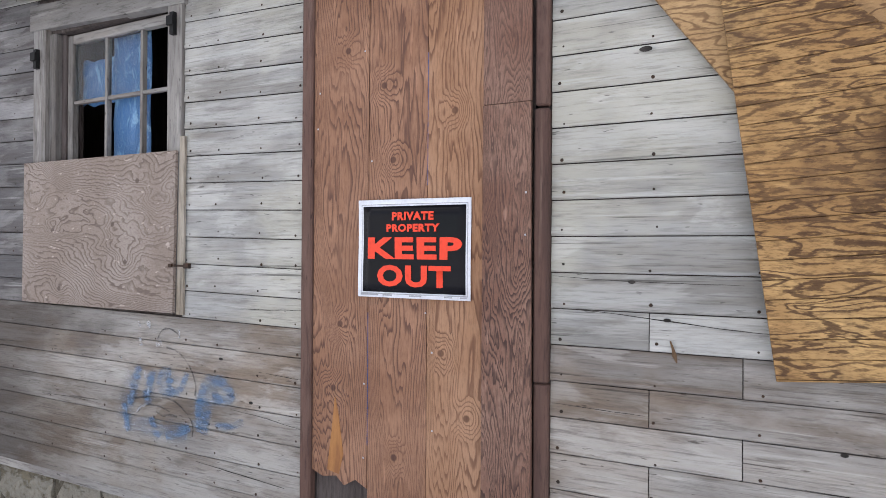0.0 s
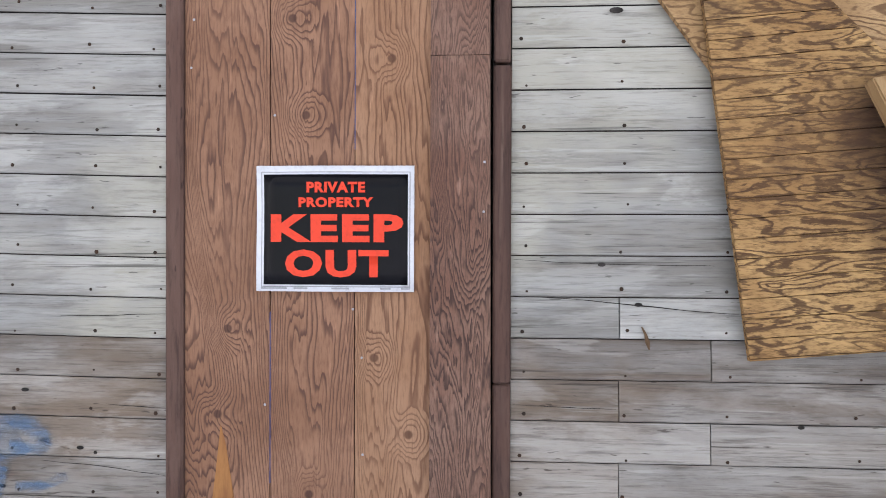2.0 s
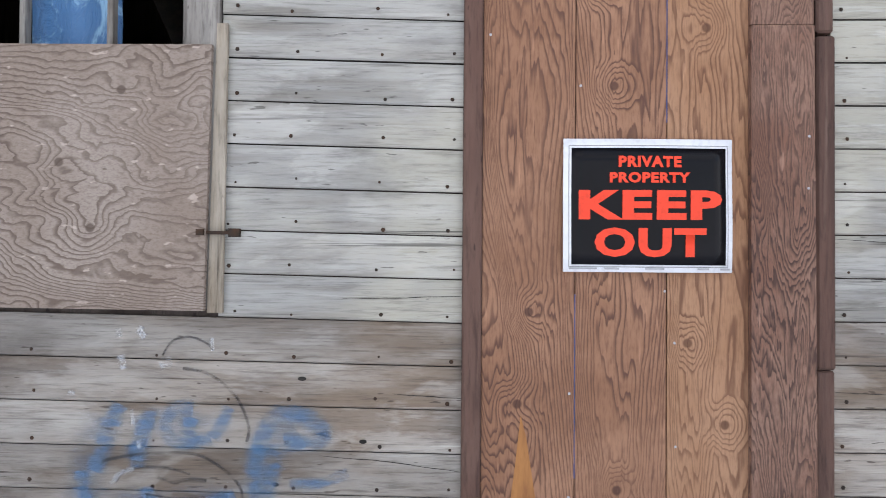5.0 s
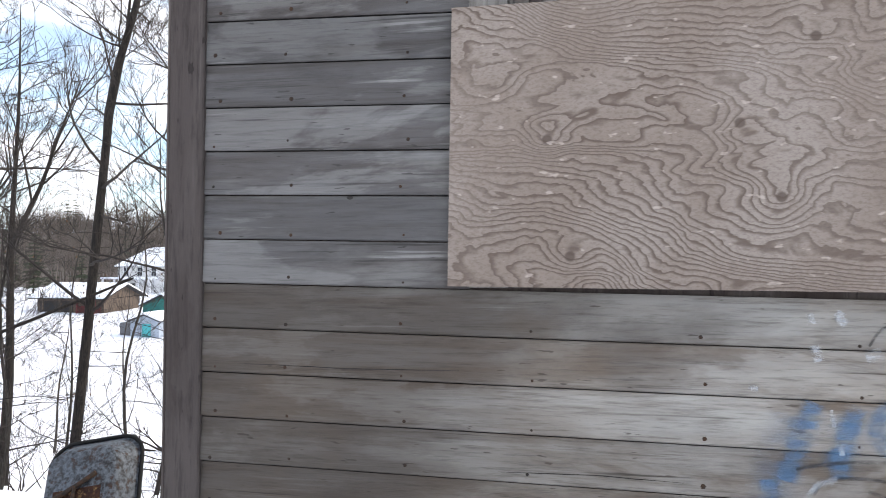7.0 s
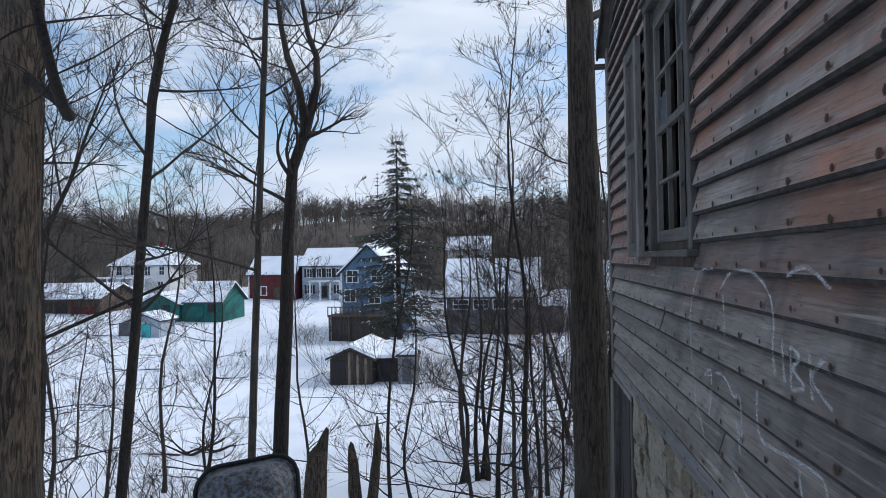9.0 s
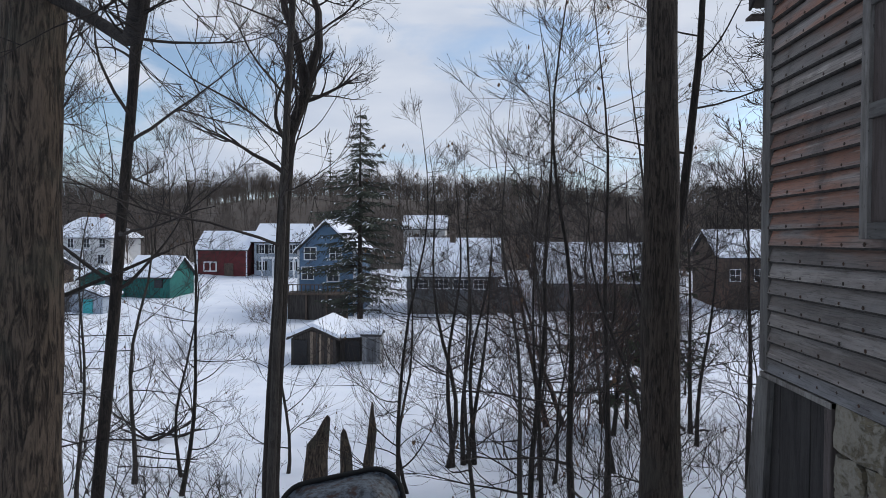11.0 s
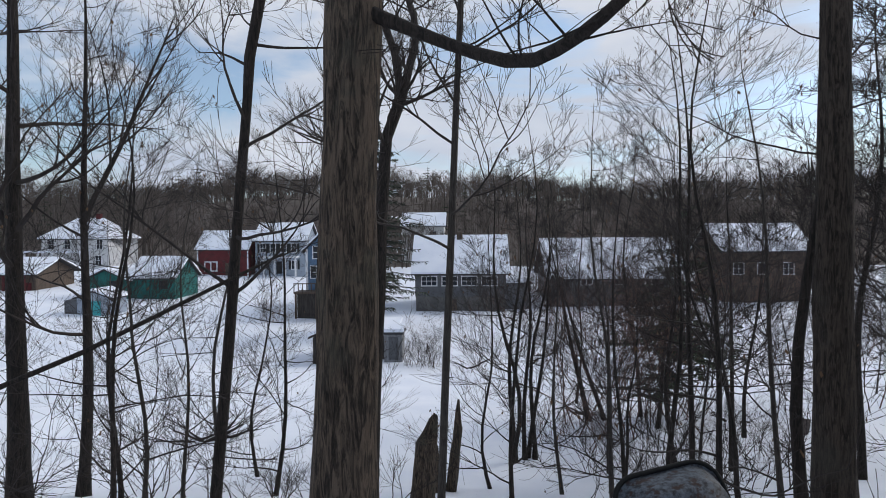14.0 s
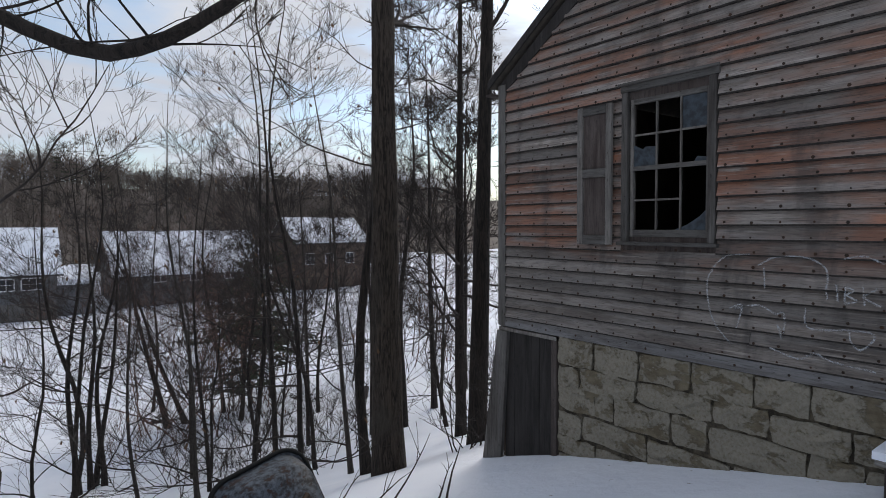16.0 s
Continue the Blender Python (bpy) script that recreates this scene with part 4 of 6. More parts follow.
def crumple(name, x0, x1, z0, z1, y, material, parent, label=""):
    vs, fs, n = [], [], 14
    for j in range(n + 1):
        for i in range(n + 1):
            x, z = x0 + (x1 - x0) * i / n, z0 + (z1 - z0) * j / n
            o = 0.012 * noise.noise((x * 9, z * 5, 1.5)) + 0.008 * noise.noise((x * 25, z * 18, 3))
            vs.append((x, y + o, z + (0.02 * noise.noise((x * 14, 0, 7)) if j in (0, n) else 0)))
    fs = [(j * (n + 1) + i, j * (n + 1) + i + 1, (j + 1) * (n + 1) + i + 1, (j + 1) * (n + 1) + i) for j in range(n) for i in range(n)]
    ob = link_mesh(name, vs, fs, material, parent, label, True)
    so = ob.modifiers.new("solid", 'SOLIDIFY')
    so.thickness = 0.001
    return ob


tarp = thing("tarp", "crumpled blue plastic tarp hung behind the broken window", "tarp")
crumple("tarp_fold", -1.8, -1.527, 1.3, 2.6, 0.086, M_TARP, tarp)
crumple("tarp_fold", -2.07, -1.78, 2.235, 2.47, 0.1, M_TARP, tarp)

sheet_l = prism("plywood_sheet", [(-2.328, 1.204), (-1.215, 1.196), (-1.202, 1.925), (-2.318, 1.928)], -0.047, -0.0325, M_PLY_GREY)
tagged(sheet_l, "grey-brown weathered plywood sheet nailed over the lower window", "plywood")
strip = prism("wood_strip", [(-1.212, 1.19), (-1.17, 1.19), (-1.165, 1.99), (-1.195, 1.99)], -0.03, -0.019, M_PALE)
tagged(strip, "pale narrow wooden strip beside the plywood sheet", "trim board")
hasp = boxes("iron_hasp", [(-1.235, -1.215, -0.056, -0.0475, 1.402, 1.418), (-1.215, -1.13, -0.046, -0.0305, 1.405, 1.414), (-1.15, -1.12, -0.0465, -0.031, 1.398, 1.421)], M_IRON)
tagged(hasp, "small rusty iron hasp on the window trim", "hasp")

# ---------- plywood and plank on the right of the doorway ----------
back_sheet = prism("plywood_sheet", [(0.62, 2.52), (1.14, 1.79), (2.5, 1.62), (3.0, 2.3), (2.9, 2.62), (0.68, 2.62)], -0.045, -0.028, M_PLY_BACK)
tagged(back_sheet, "tan plywood sheet with dark grain behind another board", "plywood")
gold = thing("beadboard_sheet", "golden grooved plywood sheet nailed askew over the siding", "plywood")
poly = [(0.953, 2.49), (1.135, 1.133), (1.95, 1.205), (1.95, 1.5), (1.51, 1.934), (1.3, 2.146)]
sl = math.tan(radians(4.5))
prism("backing", poly, -0.068, -0.056, M_PLY_GOLD, gold)
for i in range(-3, 26):
    d0 = 1.05 + 0.0545 * i
    pl = clip_poly(clip_poly(poly, -sl, 1, d0 + 0.0014), sl, -1, -(d0 + 0.0545 - 0.0014))
    if len(pl) > 2:
        prism("slat", pl, -0.074, -0.0681, M_PLY_GOLD, gold)
plank = thing("wood_plank", "fresh pale lumber plank leaning against the wall", "plank")
bm = bmesh.new()
bmesh.ops.create_cube(bm, size=1, matrix=Matrix.Diagonal((0.215, 0.042, 1.99, 1)))
for v in bm.verts:
    if v.co.z > 0 and v.co.x > 0:
        v.co.z -= 0.045
bmesh.ops.bevel(bm, geom=list(bm.edges), offset=0.004, segments=2, affect='EDGES')
pl = part("beam", bm, M_LUMBER, plank)
p_top, p_bot = Vector((1.496, -0.135, 1.909)), Vector((2.2, -0.4, 0.07))
zax = (p_top - p_bot).normalized()
xax = Vector((0.93, 0, 0.36))
xax = (xax - zax * xax.dot(zax)).normalized()
yax = zax.cross(xax)
pl.matrix_local = Matrix.Translation((p_top + p_bot) / 2) @ Matrix((xax, yax, zax)).transposed().to_4x4()
bm = bmesh.new()
add_box(bm, -0.108, -0.1075, -0.015, 0.015, 0.25, 0.31)
pm = part("paint_mark", bm, plain("blue_paint", (0.03, 0.09, 0.3), 0.6), plank, "blue paint mark")
pm.matrix_local = pl.matrix_local


# ---------- cracks and knot holes in the front siding ----------
def crack(pts, w):
    vs, n = [], len(pts) * 4
    for i in range(n):
        u = i / (n - 1) * (len(pts) - 1)
        k = min(int(u), len(pts) - 2)
        x, z = pts[k][0] + (pts[k + 1][0] - pts[k][0]) * (u - k), pts[k][1] + (pts[k + 1][1] - pts[k][1]) * (u - k)
        z += 0.0025 * noise.noise((x * 14, z * 9, 2))
        ww = w * (0.25 + 0.75 * math.sin(math.pi * (0.08 + 0.84 * i / (n - 1)))) * (0.7 + 0.5 * noise.noise((x * 40, 0, 3)))
        vs += [(x, -0.0196, z - ww / 2), (x, -0.0196, z + ww / 2)]
    link_mesh("crack", vs, [(2 * i, 2 * i + 2, 2 * i + 3, 2 * i + 1) for i in range(n - 1)], M_EDGE, wall_front)


for pts, w in (([(0.5, 1.302), (0.68, 1.292), (0.85, 1.278), (1.0, 1.262), (1.13, 1.254)], 0.004), ([(0.5, 1.405), (0.75, 1.392), (1.06, 1.39)], 0.003), ([(0.5, 0.99), (0.68, 0.984), (0.79, 0.982)], 0.003),
               ([(-0.84, 1.232), (-0.68, 1.235), (-0.515, 1.24)], 0.003), ([(-0.7, 0.972), (-0.51, 0.96)], 0.003), ([(-0.9, 0.8), (-0.7, 0.785), (-0.515, 0.762)], 0.003), ([(-2.9, 0.985), (-2.55, 0.98), (-2.3, 0.984)], 0.003),
               ([(-1.1, 0.545), (-0.85, 0.53), (-0.6, 0.512)], 0.005), ([(-2.2, 0.73), (-1.95, 0.735), (-1.75, 0.728)], 0.003), ([(1.2, 0.83), (1.5, 0.826), (1.75, 0.83)], 0.003)):
    crack(pts, w)
for x, z, a, b in ((0.851, 1.279, 0.011, 0.006), (0.748, 1.392, 0.011, 0.006), (0.785, 2.11, 0.02, 0.009), (-0.95, 1.01, 0.012, 0.006), (-1.02, 0.72, 0.01, 0.006), (-2.6, 1.44, 0.009, 0.005), (-0.78, 0.84, 0.011, 0.006), (1.3, 0.94, 0.01, 0.006)):
    link_mesh("knot_hole", [(x + a * math.cos(q * math.pi / 5), -0.0197, z + b * math.sin(q * math.pi / 5)) for q in range(10)], [tuple(range(9, -1, -1))], M_EDGE, wall_front)


# ---------- graffiti ----------
def stroke(parent, pts, width, material, axis, face, name="stroke"):
    vs, fs, uvs = [], [], []
    P = [Vector((a, z)) for a, z in pts]
    Q = []
    for i in range(len(P) - 1):
        a, b, c, d = P[max(i - 1, 0)], P[i], P[i + 1], P[min(i + 2, len(P) - 1)]
        for s in range(6):
            t = s / 6
            Q.append(0.5 * ((2 * b) + (c - a) * t + (2 * a - 5 * b + 4 * c - d) * t * t + (3 * b - a - 3 * c + d) * t ** 3))
    Q.append(P[-1])
    for i, q in enumerate(Q):
        d = (Q[min(i + 1, len(Q) - 1)] - Q[max(i - 1, 0)])
        d = d.normalized() if d.length else Vector((1, 0))
        nrm = Vector((-d.y, d.x)) * width * (0.5 + 0.12 * noise.noise((q.x * 20, q.y * 20, 0)))
        for s in (-1, 1):
            w = q + nrm * s
            vs.append((w.x, face, w.y) if axis == "x" else (face, w.x, w.y))
            uvs.append(0.0 if s < 0 else 1.0)
    fs = [(2 * i, 2 * i + 1, 2 * i + 3, 2 * i + 2) for i in range(len(Q) - 1)]
    ob = link_mesh(name, vs, fs, material, parent)
    lay = ob.data.uv_layers.new(name="UVMap")
    for lp in ob.data.loops:
        lay.data[lp.index].uv = (uvs[lp.vertex_index], 0.5)
    return ob


gf1 = thing("graffiti", "faded blue spray-painted scrawl on grey siding", "graffiti")
for pts, w in (([(-1.455, 0.935), (-1.485, 0.86), (-1.525, 0.75)], 0.055), ([(-1.363, 0.93), (-1.385, 0.87), (-1.405, 0.81), (-1.4, 0.76)], 0.05),
               ([(-1.25, 0.925), (-1.3, 0.925), (-1.325, 0.885), (-1.31, 0.84), (-1.26, 0.83), (-1.2, 0.845)], 0.045), ([(-1.255, 0.9), (-1.265, 0.85)], 0.055),
               ([(-1.15, 0.93), (-1.17, 0.885), (-1.195, 0.845)], 0.042), ([(-1.065, 0.68), (-1.075, 0.76), (-1.055, 0.86), (-1.02, 0.91), (-0.97, 0.915), (-0.915, 0.89), (-0.89, 0.855), (-0.93, 0.835), (-1.0, 0.835)], 0.055),
               ([(-1.025, 0.83), (-1.03, 0.75), (-1.05, 0.67)], 0.05), ([(-0.98, 0.72), (-0.9, 0.725), (-0.82, 0.755)], 0.032), ([(-1.56, 0.75), (-1.55, 0.69), (-1.53, 0.62)], 0.045),
               ([(-1.38, 0.71), (-1.36, 0.66), (-1.32, 0.62)], 0.05), ([(-1.28, 0.63), (-1.2, 0.66), (-1.13, 0.69)], 0.05)):
    stroke(gf1, pts, w * 1.25, M_SPRAY_BLUE, "x", -0.0215, "blue_stroke")
for pts, w in (([(-1.28, 1.035), (-1.22, 1.025), (-1.174, 1.0), (-1.125, 0.95), (-1.095, 0.88), (-1.1, 0.835)], 0.013), ([(-1.337, 1.07), (-1.31, 1.11), (-1.262, 1.122), (-1.215, 1.105), (-1.196, 1.085)], 0.009),
               ([(-1.5, 0.778), (-1.42, 0.795), (-1.343, 0.802), (-1.235, 0.799), (-1.149, 0.749), (-1.112, 0.7), (-1.115, 0.65)], 0.013), ([(-1.462, 0.72), (-1.43, 0.755), (-1.332, 0.763), (-1.256, 0.745)], 0.012),
               ([(-1.345, 0.735), (-1.3, 0.722), (-1.258, 0.732), (-1.21, 0.728)], 0.014), ([(-1.38, 0.69), (-1.3, 0.68), (-1.213, 0.683)], 0.009)):
    stroke(gf1, pts, w, M_SPRAY_BLACK, "x", -0.0222, "black_stroke")
for pts, w in (([(-1.462, 1.145), (-1.458, 1.12)], 0.022), ([(-1.455, 1.07), (-1.445, 1.032)], 0.03), ([(-1.394, 1.15), (-1.4, 1.135), (-1.385, 1.12)], 0.026), ([(-1.345, 1.045), (-1.31, 1.055)], 0.04), ([(-1.2, 1.12), (-1.198, 1.085)], 0.016),
               ([(-1.42, 0.92), (-1.415, 0.88)], 0.016), ([(-1.4, 0.84), (-1.398, 0.815)], 0.02), ([(-1.475, 0.715), (-1.45, 0.745), (-1.41, 0.758)], 0.022), ([(-1.31, 0.925), (-1.27, 0.93)], 0.012), ([(-1.6, 0.965), (-1.58, 0.963)], 0.018)):
    stroke(gf1, pts, w, M_SPRAY_WHITE, "x", -0.0224, "white_drip")
for pts, w in (([(-1.5, 0.9), (-1.54, 0.76), (-1.56, 0.66)], 0.14), ([(-1.38, 0.9), (-1.41, 0.78)], 0.1), ([(-1.29, 0.9), (-1.22, 0.86)], 0.13), ([(-1.07, 0.69), (-1.04, 0.82), (-0.97, 0.88)], 0.14), ([(-1.56, 0.68), (-1.4, 0.66), (-1.15, 0.66)], 0.13)):
    stroke(gf1, pts, w, M_SPRAY_HAZE, "x", -0.021, "blue_overspray")
gf2 = thing("graffiti", "white spray-painted bubble outline on grey clapboards", "graffiti")
for pts in ([(1.1, 1.191), (1.29, 1.163), (1.41, 1.003), (1.41, 0.824), (1.36, 0.654), (1.23, 0.506)], [(1.04, 1.111), (0.92, 1.177), (0.74, 1.185), (0.62, 1.132), (0.59, 1.059), (0.6, 0.981), (0.59, 0.907)],
            [(1.24, 0.777), (1.15, 0.808), (1.19, 0.632)], [(1.2, 0.782), (1.03, 0.821), (0.92, 0.773), (0.86, 0.78), (0.86, 0.639), (0.9, 0.694), (0.87, 0.596)], [(1.0, 1.103), (0.99, 0.945)],
            [(0.72, 0.835), (0.7, 0.701), (0.46, 0.716), (0.34, 0.714), (0.33, 0.663), (0.4, 0.596), (0.45, 0.644), (0.46, 0.716)], [(0.95, 0.523), (0.76, 0.475), (0.66, 0.532), (0.56, 0.493), (0.31, 0.468)],
            [(0.54, 1.013), (0.53, 0.9)], [(0.49, 1.002), (0.49, 0.889)], [(0.49, 1.002), (0.44, 0.979), (0.48, 0.945), (0.42, 0.911), (0.49, 0.889)], [(0.39, 1.002), (0.38, 0.889)], [(0.31, 1.002), (0.38, 0.94), (0.29, 0.889)], [(0.5, 1.182), (0.39, 1.204), (0.28, 1.159)]):
    stroke(gf2, pts, 0.018, M_SPRAY_WHITE, "y", XL - 0.0225, "white_stroke")

# ---------- side window and shutter ----------
sw = thing("window_2", "old twelve-pane sash window with most panes missing", "window", kind="structure")
box("casing", XL - 0.022, XL + 0.05, 1.37, 1.43, 1.261, 2.567, M_TRIM_S, sw, 0.003)
box("casing", XL - 0.022, XL + 0.05, 2.16, 2.22, 1.261, 2.567, M_TRIM_S, sw, 0.003)
box("head_casing", XL - 0.026, XL + 0.05, 1.35, 2.23, 2.568, 2.64, M_TRIM_SH, sw, 0.003)
box("drip_cap", XL - 0.045, XL - 0.0265, 1.34, 2.25, 2.623, 2.646, M_TRIM_SH, sw, 0.003)
box("window_sill", XL - 0.05, XL + 0.06, 1.34, 2.25, 1.232, 1.263, M_TRIM_SH, sw, 0.004)
S0, S1 = XL + 0.012, XL + 0.042
for y0, y1 in ((1.43, 1.46), (2.12, 2.15)):
    box("sash_stile", S0, S1, y0, y1, 1.306, 2.499, M_TRIM_M, sw, 0.002)
for z0, z1 in ((2.454, 2.499), (1.88, 1.919), (1.306, 1.368)):
    box("sash_rail", S0 + 0.001, S1 - 0.001, 1.46, 2.12, z0, z1, M_TRIM_SH, sw, 0.002)
ys = [1.46, 1.68, 1.9, 2.12]
for y in ys[1:3]:
    for z0, z1 in ((1.9209999999999998, 2.452), (1.3699999999999999, 1.8780000000000001)):
        box("muntin", S0 + 0.004, S1 - 0.004, y - 0.0065, y + 0.0065, z0, z1, M_TRIM_M, sw)
for i in range(3):
    for z in (2.187, 1.624):
        if (i, z) != (0, 1.624):
            box("muntin", S0 + 0.005, S1 - 0.005, ys[i] + 0.0085, ys[i + 1] - 0.0085, z - 0.008, z + 0.008, M_TRIM_M, sw)
p = box("pane", XL + 0.026, XL + 0.029, 1.46, 1.67, 2.197, 2.453, M_GLASS_DUST, sw, 0, "dusty glass pane")
p.visible_shadow = False
for poly_g in ([(1.91, 1.92), (2.12, 1.92), (2.12, 2.105), (2.03, 2.06), (2.01, 2.083), (1.91, 2.077)], [(1.46, 1.369), (1.73, 1.369), (1.63, 1.407), (1.52, 1.474), (1.46, 1.531)], [(1.46, 1.92), (1.57, 1.92), (1.54, 1.959), (1.46, 1.947)]):
    g = prism("broken_pane", poly_g, XL + 0.026, XL + 0.029, M_GLASS_DUST, sw, axis="x", label="jagged broken glass")
    g.visible_shadow = False
sh = thing("window_shutter", "weathered grey wooden panel shutter hung open beside window", "shutter")
for y0, y1 in ((2.3, 2.36), (2.62, 2.68)):
    box("stile", XL - 0.06, XL - 0.024, y0, y1, 1.232, 2.499, M_TRIM_M, sh, 0.004)
for z0, z1 in ((1.232, 1.317), (1.846, 1.925), (2.42, 2.499)):
    box("rail", XL - 0.058, XL - 0.026, 2.36, 2.62, z0, z1, M_TRIM_SH, sh, 0.003)
for z0, z1 in ((1.318, 1.845), (1.926, 2.419)):
    box("panel", XL - 0.036, XL - 0.026, 2.36, 2.62, z0, z1, M_TRIM_DARK, sh)

# ---------- snow-capped ledge by the house corner ----------
ledge = thing("wooden_ledge", "weathered plank ledge capped with snow by the corner", "ledge")
box("ledge_board", XL - 0.34, XL - 0.005, -0.62, 0.22, -0.02, 0.02, M_TRIM_H, ledge, 0.006)
box("ledge_post", XL - 0.3, XL - 0.22, 0.1, 0.18, -0.5, -0.021, M_TRIM_DARK, ledge, 0.006)
box("ledge_post", XL - 0.3, XL - 0.22, -0.58, -0.5, -0.5, -0.021, M_TRIM_DARK, ledge, 0.006)
bm = bmesh.new()
add_box(bm, XL - 0.35, XL - 0.01, -0.63, 0.23, 0.021, 0.14)
bmesh.ops.bevel(bm, geom=[e for e in bm.edges if e.verts[0].co.z > 0.1 and e.verts[1].co.z > 0.1], offset=0.07, segments=4, affect='EDGES')
part("snow_cap", bm, M_SNOW, ledge, "rounded cap of snow")


# a bit of torn bark hanging from a nail on the siding
scrap = thing("hanging_scrap", "small shrivelled brown scrap hanging on the siding", "debris")
vs, fs = [], []
tube(vs, fs, [Vector(p) for p in ((0.86, -0.021, 1.217), (0.868, -0.03, 1.197), (0.873, -0.031, 1.175), (0.879, -0.028, 1.154))], [0.002, 0.004, 0.007, 0.002], 5)
link_mesh("strip", vs, fs, M_LEAF, scrap)


# ---------- trees ----------
def bare_tree(name, label, x, y, r, height, lean=(0.0, 0.0), seed=1, limbs=14, first=0.35, depth=3, spread=0.35, material=None, wob=0.0, n=8, group="", fork=None, sink=0.4, kids=(4, 6), limb_r=0.4, path=None, stems=(), crook=0.24):
    rng = random.Random(seed)
    material = material or M_BARK_D
    t = thing(name, label, "tree", group)
    z0 = ground_z(x, y) - sink
    vs, fs, pts, rad = [], [], [], []
    segs = 26 if wob else 12
    for i in range(segs + 1):
        f = i / segs
        bend = 0.06 if r > 0.15 else (0.22 if r > 0.12 else 0.6)
        px = x + lean[0] * f * height + bend * noise.noise((seed * 3.1, f * 2.2, 0))
        py = y + lean[1] * f * height + bend * noise.noise((seed * 1.7, f * 2.2, 5))
        pts.append(Vector((px, py, z0 + f * (height + sink))))
        flare = 1 + (0.22 if r > 0.15 else 0.5) * max(0, 1 - f * height / 0.8)
        rad.append(max(0.005, r * flare * (1 - 0.78 * f if r > 0.15 else 1 - 0.94 * f)))
    if path:
        pts = [Vector((a, y, c)) for a, c in path]
        segs = len(pts) - 1
        rad = [r * (1.15 - 0.5 * i / segs) for i in range(segs + 1)]
    tube(vs, fs, pts, rad, n, wob)
    link_mesh("trunk", vs, fs, material, t, "", True)
    vs, fs = [], []
    for i in range(limbs):
        f = first + (0.98 - first) * (i + rng.random()) / limbs
        k = min(int(f * segs), segs - 1)
        o = pts[k].lerp(pts[k + 1], f * segs - k)
        a = rng.uniform(0, 2 * math.pi)
        d = Vector((math.cos(a), math.sin(a), rng.uniform(-0.1, 0.7)))
        rr = rad[k] * limb_r
        branch(vs, fs, rng, o, d, height * spread * (1.2 - 0.85 * f) * rng.uniform(0.5, 1.15), rr, depth, 0.06, 0.05, 5, kids, crook)
    if fork:
        for fz, d, l, rr in fork:
            k = min(int(fz * segs), segs - 1)
            branch(vs, fs, rng, pts[k].copy(), Vector(d), l, rr, 3, 0.0, 0.12, 6, (5, 7), 0.2)
    for line in stems:
        q = [Vector((a, y, c)) for a, c in line]
        tube(vs, fs, q, [r * (0.62 - 0.4 * i / (len(q) - 1)) for i in range(len(q))], 8, cap=False)
        for i in range(9):
            k = rng.randint(0, len(q) - 2)
            branch(vs, fs, rng, q[k].lerp(q[k + 1], rng.random()), Vector((rng.uniform(-1, 1), rng.uniform(-1, 1), rng.uniform(0, 0.8))), rng.uniform(1.2, 2.6), 0.022, 3, 0.1, 0.06, 4, (4, 6))
    link_mesh("crown", vs, fs, M_TWIG, t)
    return t


# the large trunk on the bank, with its long low limb
big = bare_tree("tree", "large furrowed grey-brown trunk with one long low limb", -8.4, 3.42, 0.24, 15, (0.035, 0.0), 3, 9, 0.5, 3, 0.3, M_BARK, 0.22, 22, "trees on the bank")
vs, fs = [], []
lp = [Vector(p) for p in ((-8.27, 3.42, 2.97), (-7.97, 3.3, 2.8), (-7.5, 3.05, 2.53), (-7.12, 2.68, 2.31), (-6.9, 2.35, 2.33), (-6.72, 2.08, 2.42), (-6.5, 1.75, 2.6), (-6.2, 1.3, 2.95), (-5.95, 0.9, 3.4))]
lr = [0.062, 0.045, 0.04, 0.042, 0.036, 0.032, 0.028, 0.022, 0.012]
soft_p, soft_r = [lp[0]], [lr[0]]
for i in range(len(lp) - 1):
    for k in (0.25, 0.75):
        soft_p.append(lp[i].lerp(lp[i + 1], k))
        soft_r.append(lr[i] + (lr[i + 1] - lr[i]) * k)
tube(vs, fs, soft_p + [lp[-1]], soft_r + [lr[-1]], 8, 0.25)
rl = random.Random(12)
for i in (1, 2, 3, 4, 5, 6, 7):
    for j in range(2):
        branch(vs, fs, rl, lp[i], Vector((rl.uniform(-0.6, 0.9), rl.uniform(-0.8, 0.8), rl.uniform(-0.3, 0.9))), rl.uniform(0.5, 1.1), 0.008, 2, 0.1, 0.02)
link_mesh("low_limb", vs, fs, M_BARK_D, big, "long dark drooping limb", True)

bare_tree("tree", "straight dark grey trunk beside the house corner", -3.1, 6.23, 0.24, 15, (-0.004, 0.0), 7, 9, 0.42, 3, 0.28, M_BARK_M, 0.15, 16, "trees on the bank")
bare_tree("tree", "leaning dark trunk close behind the house", -0.66, 7.02, 0.19, 14, (0.03, 0.0), 8, 9, 0.45, 3, 0.2, M_BARK_D, 0.1, 12, "trees on the bank")
bare_tree("tree", "slim dark trunk with arching side limbs", -2.39, 8.03, 0.1, 12, (0.012, 0.0), 9, 11, 0.45, 3, 0.26, M_BARK_D, 0.0, 8, "trees on the bank", crook=0.34, limb_r=0.3)
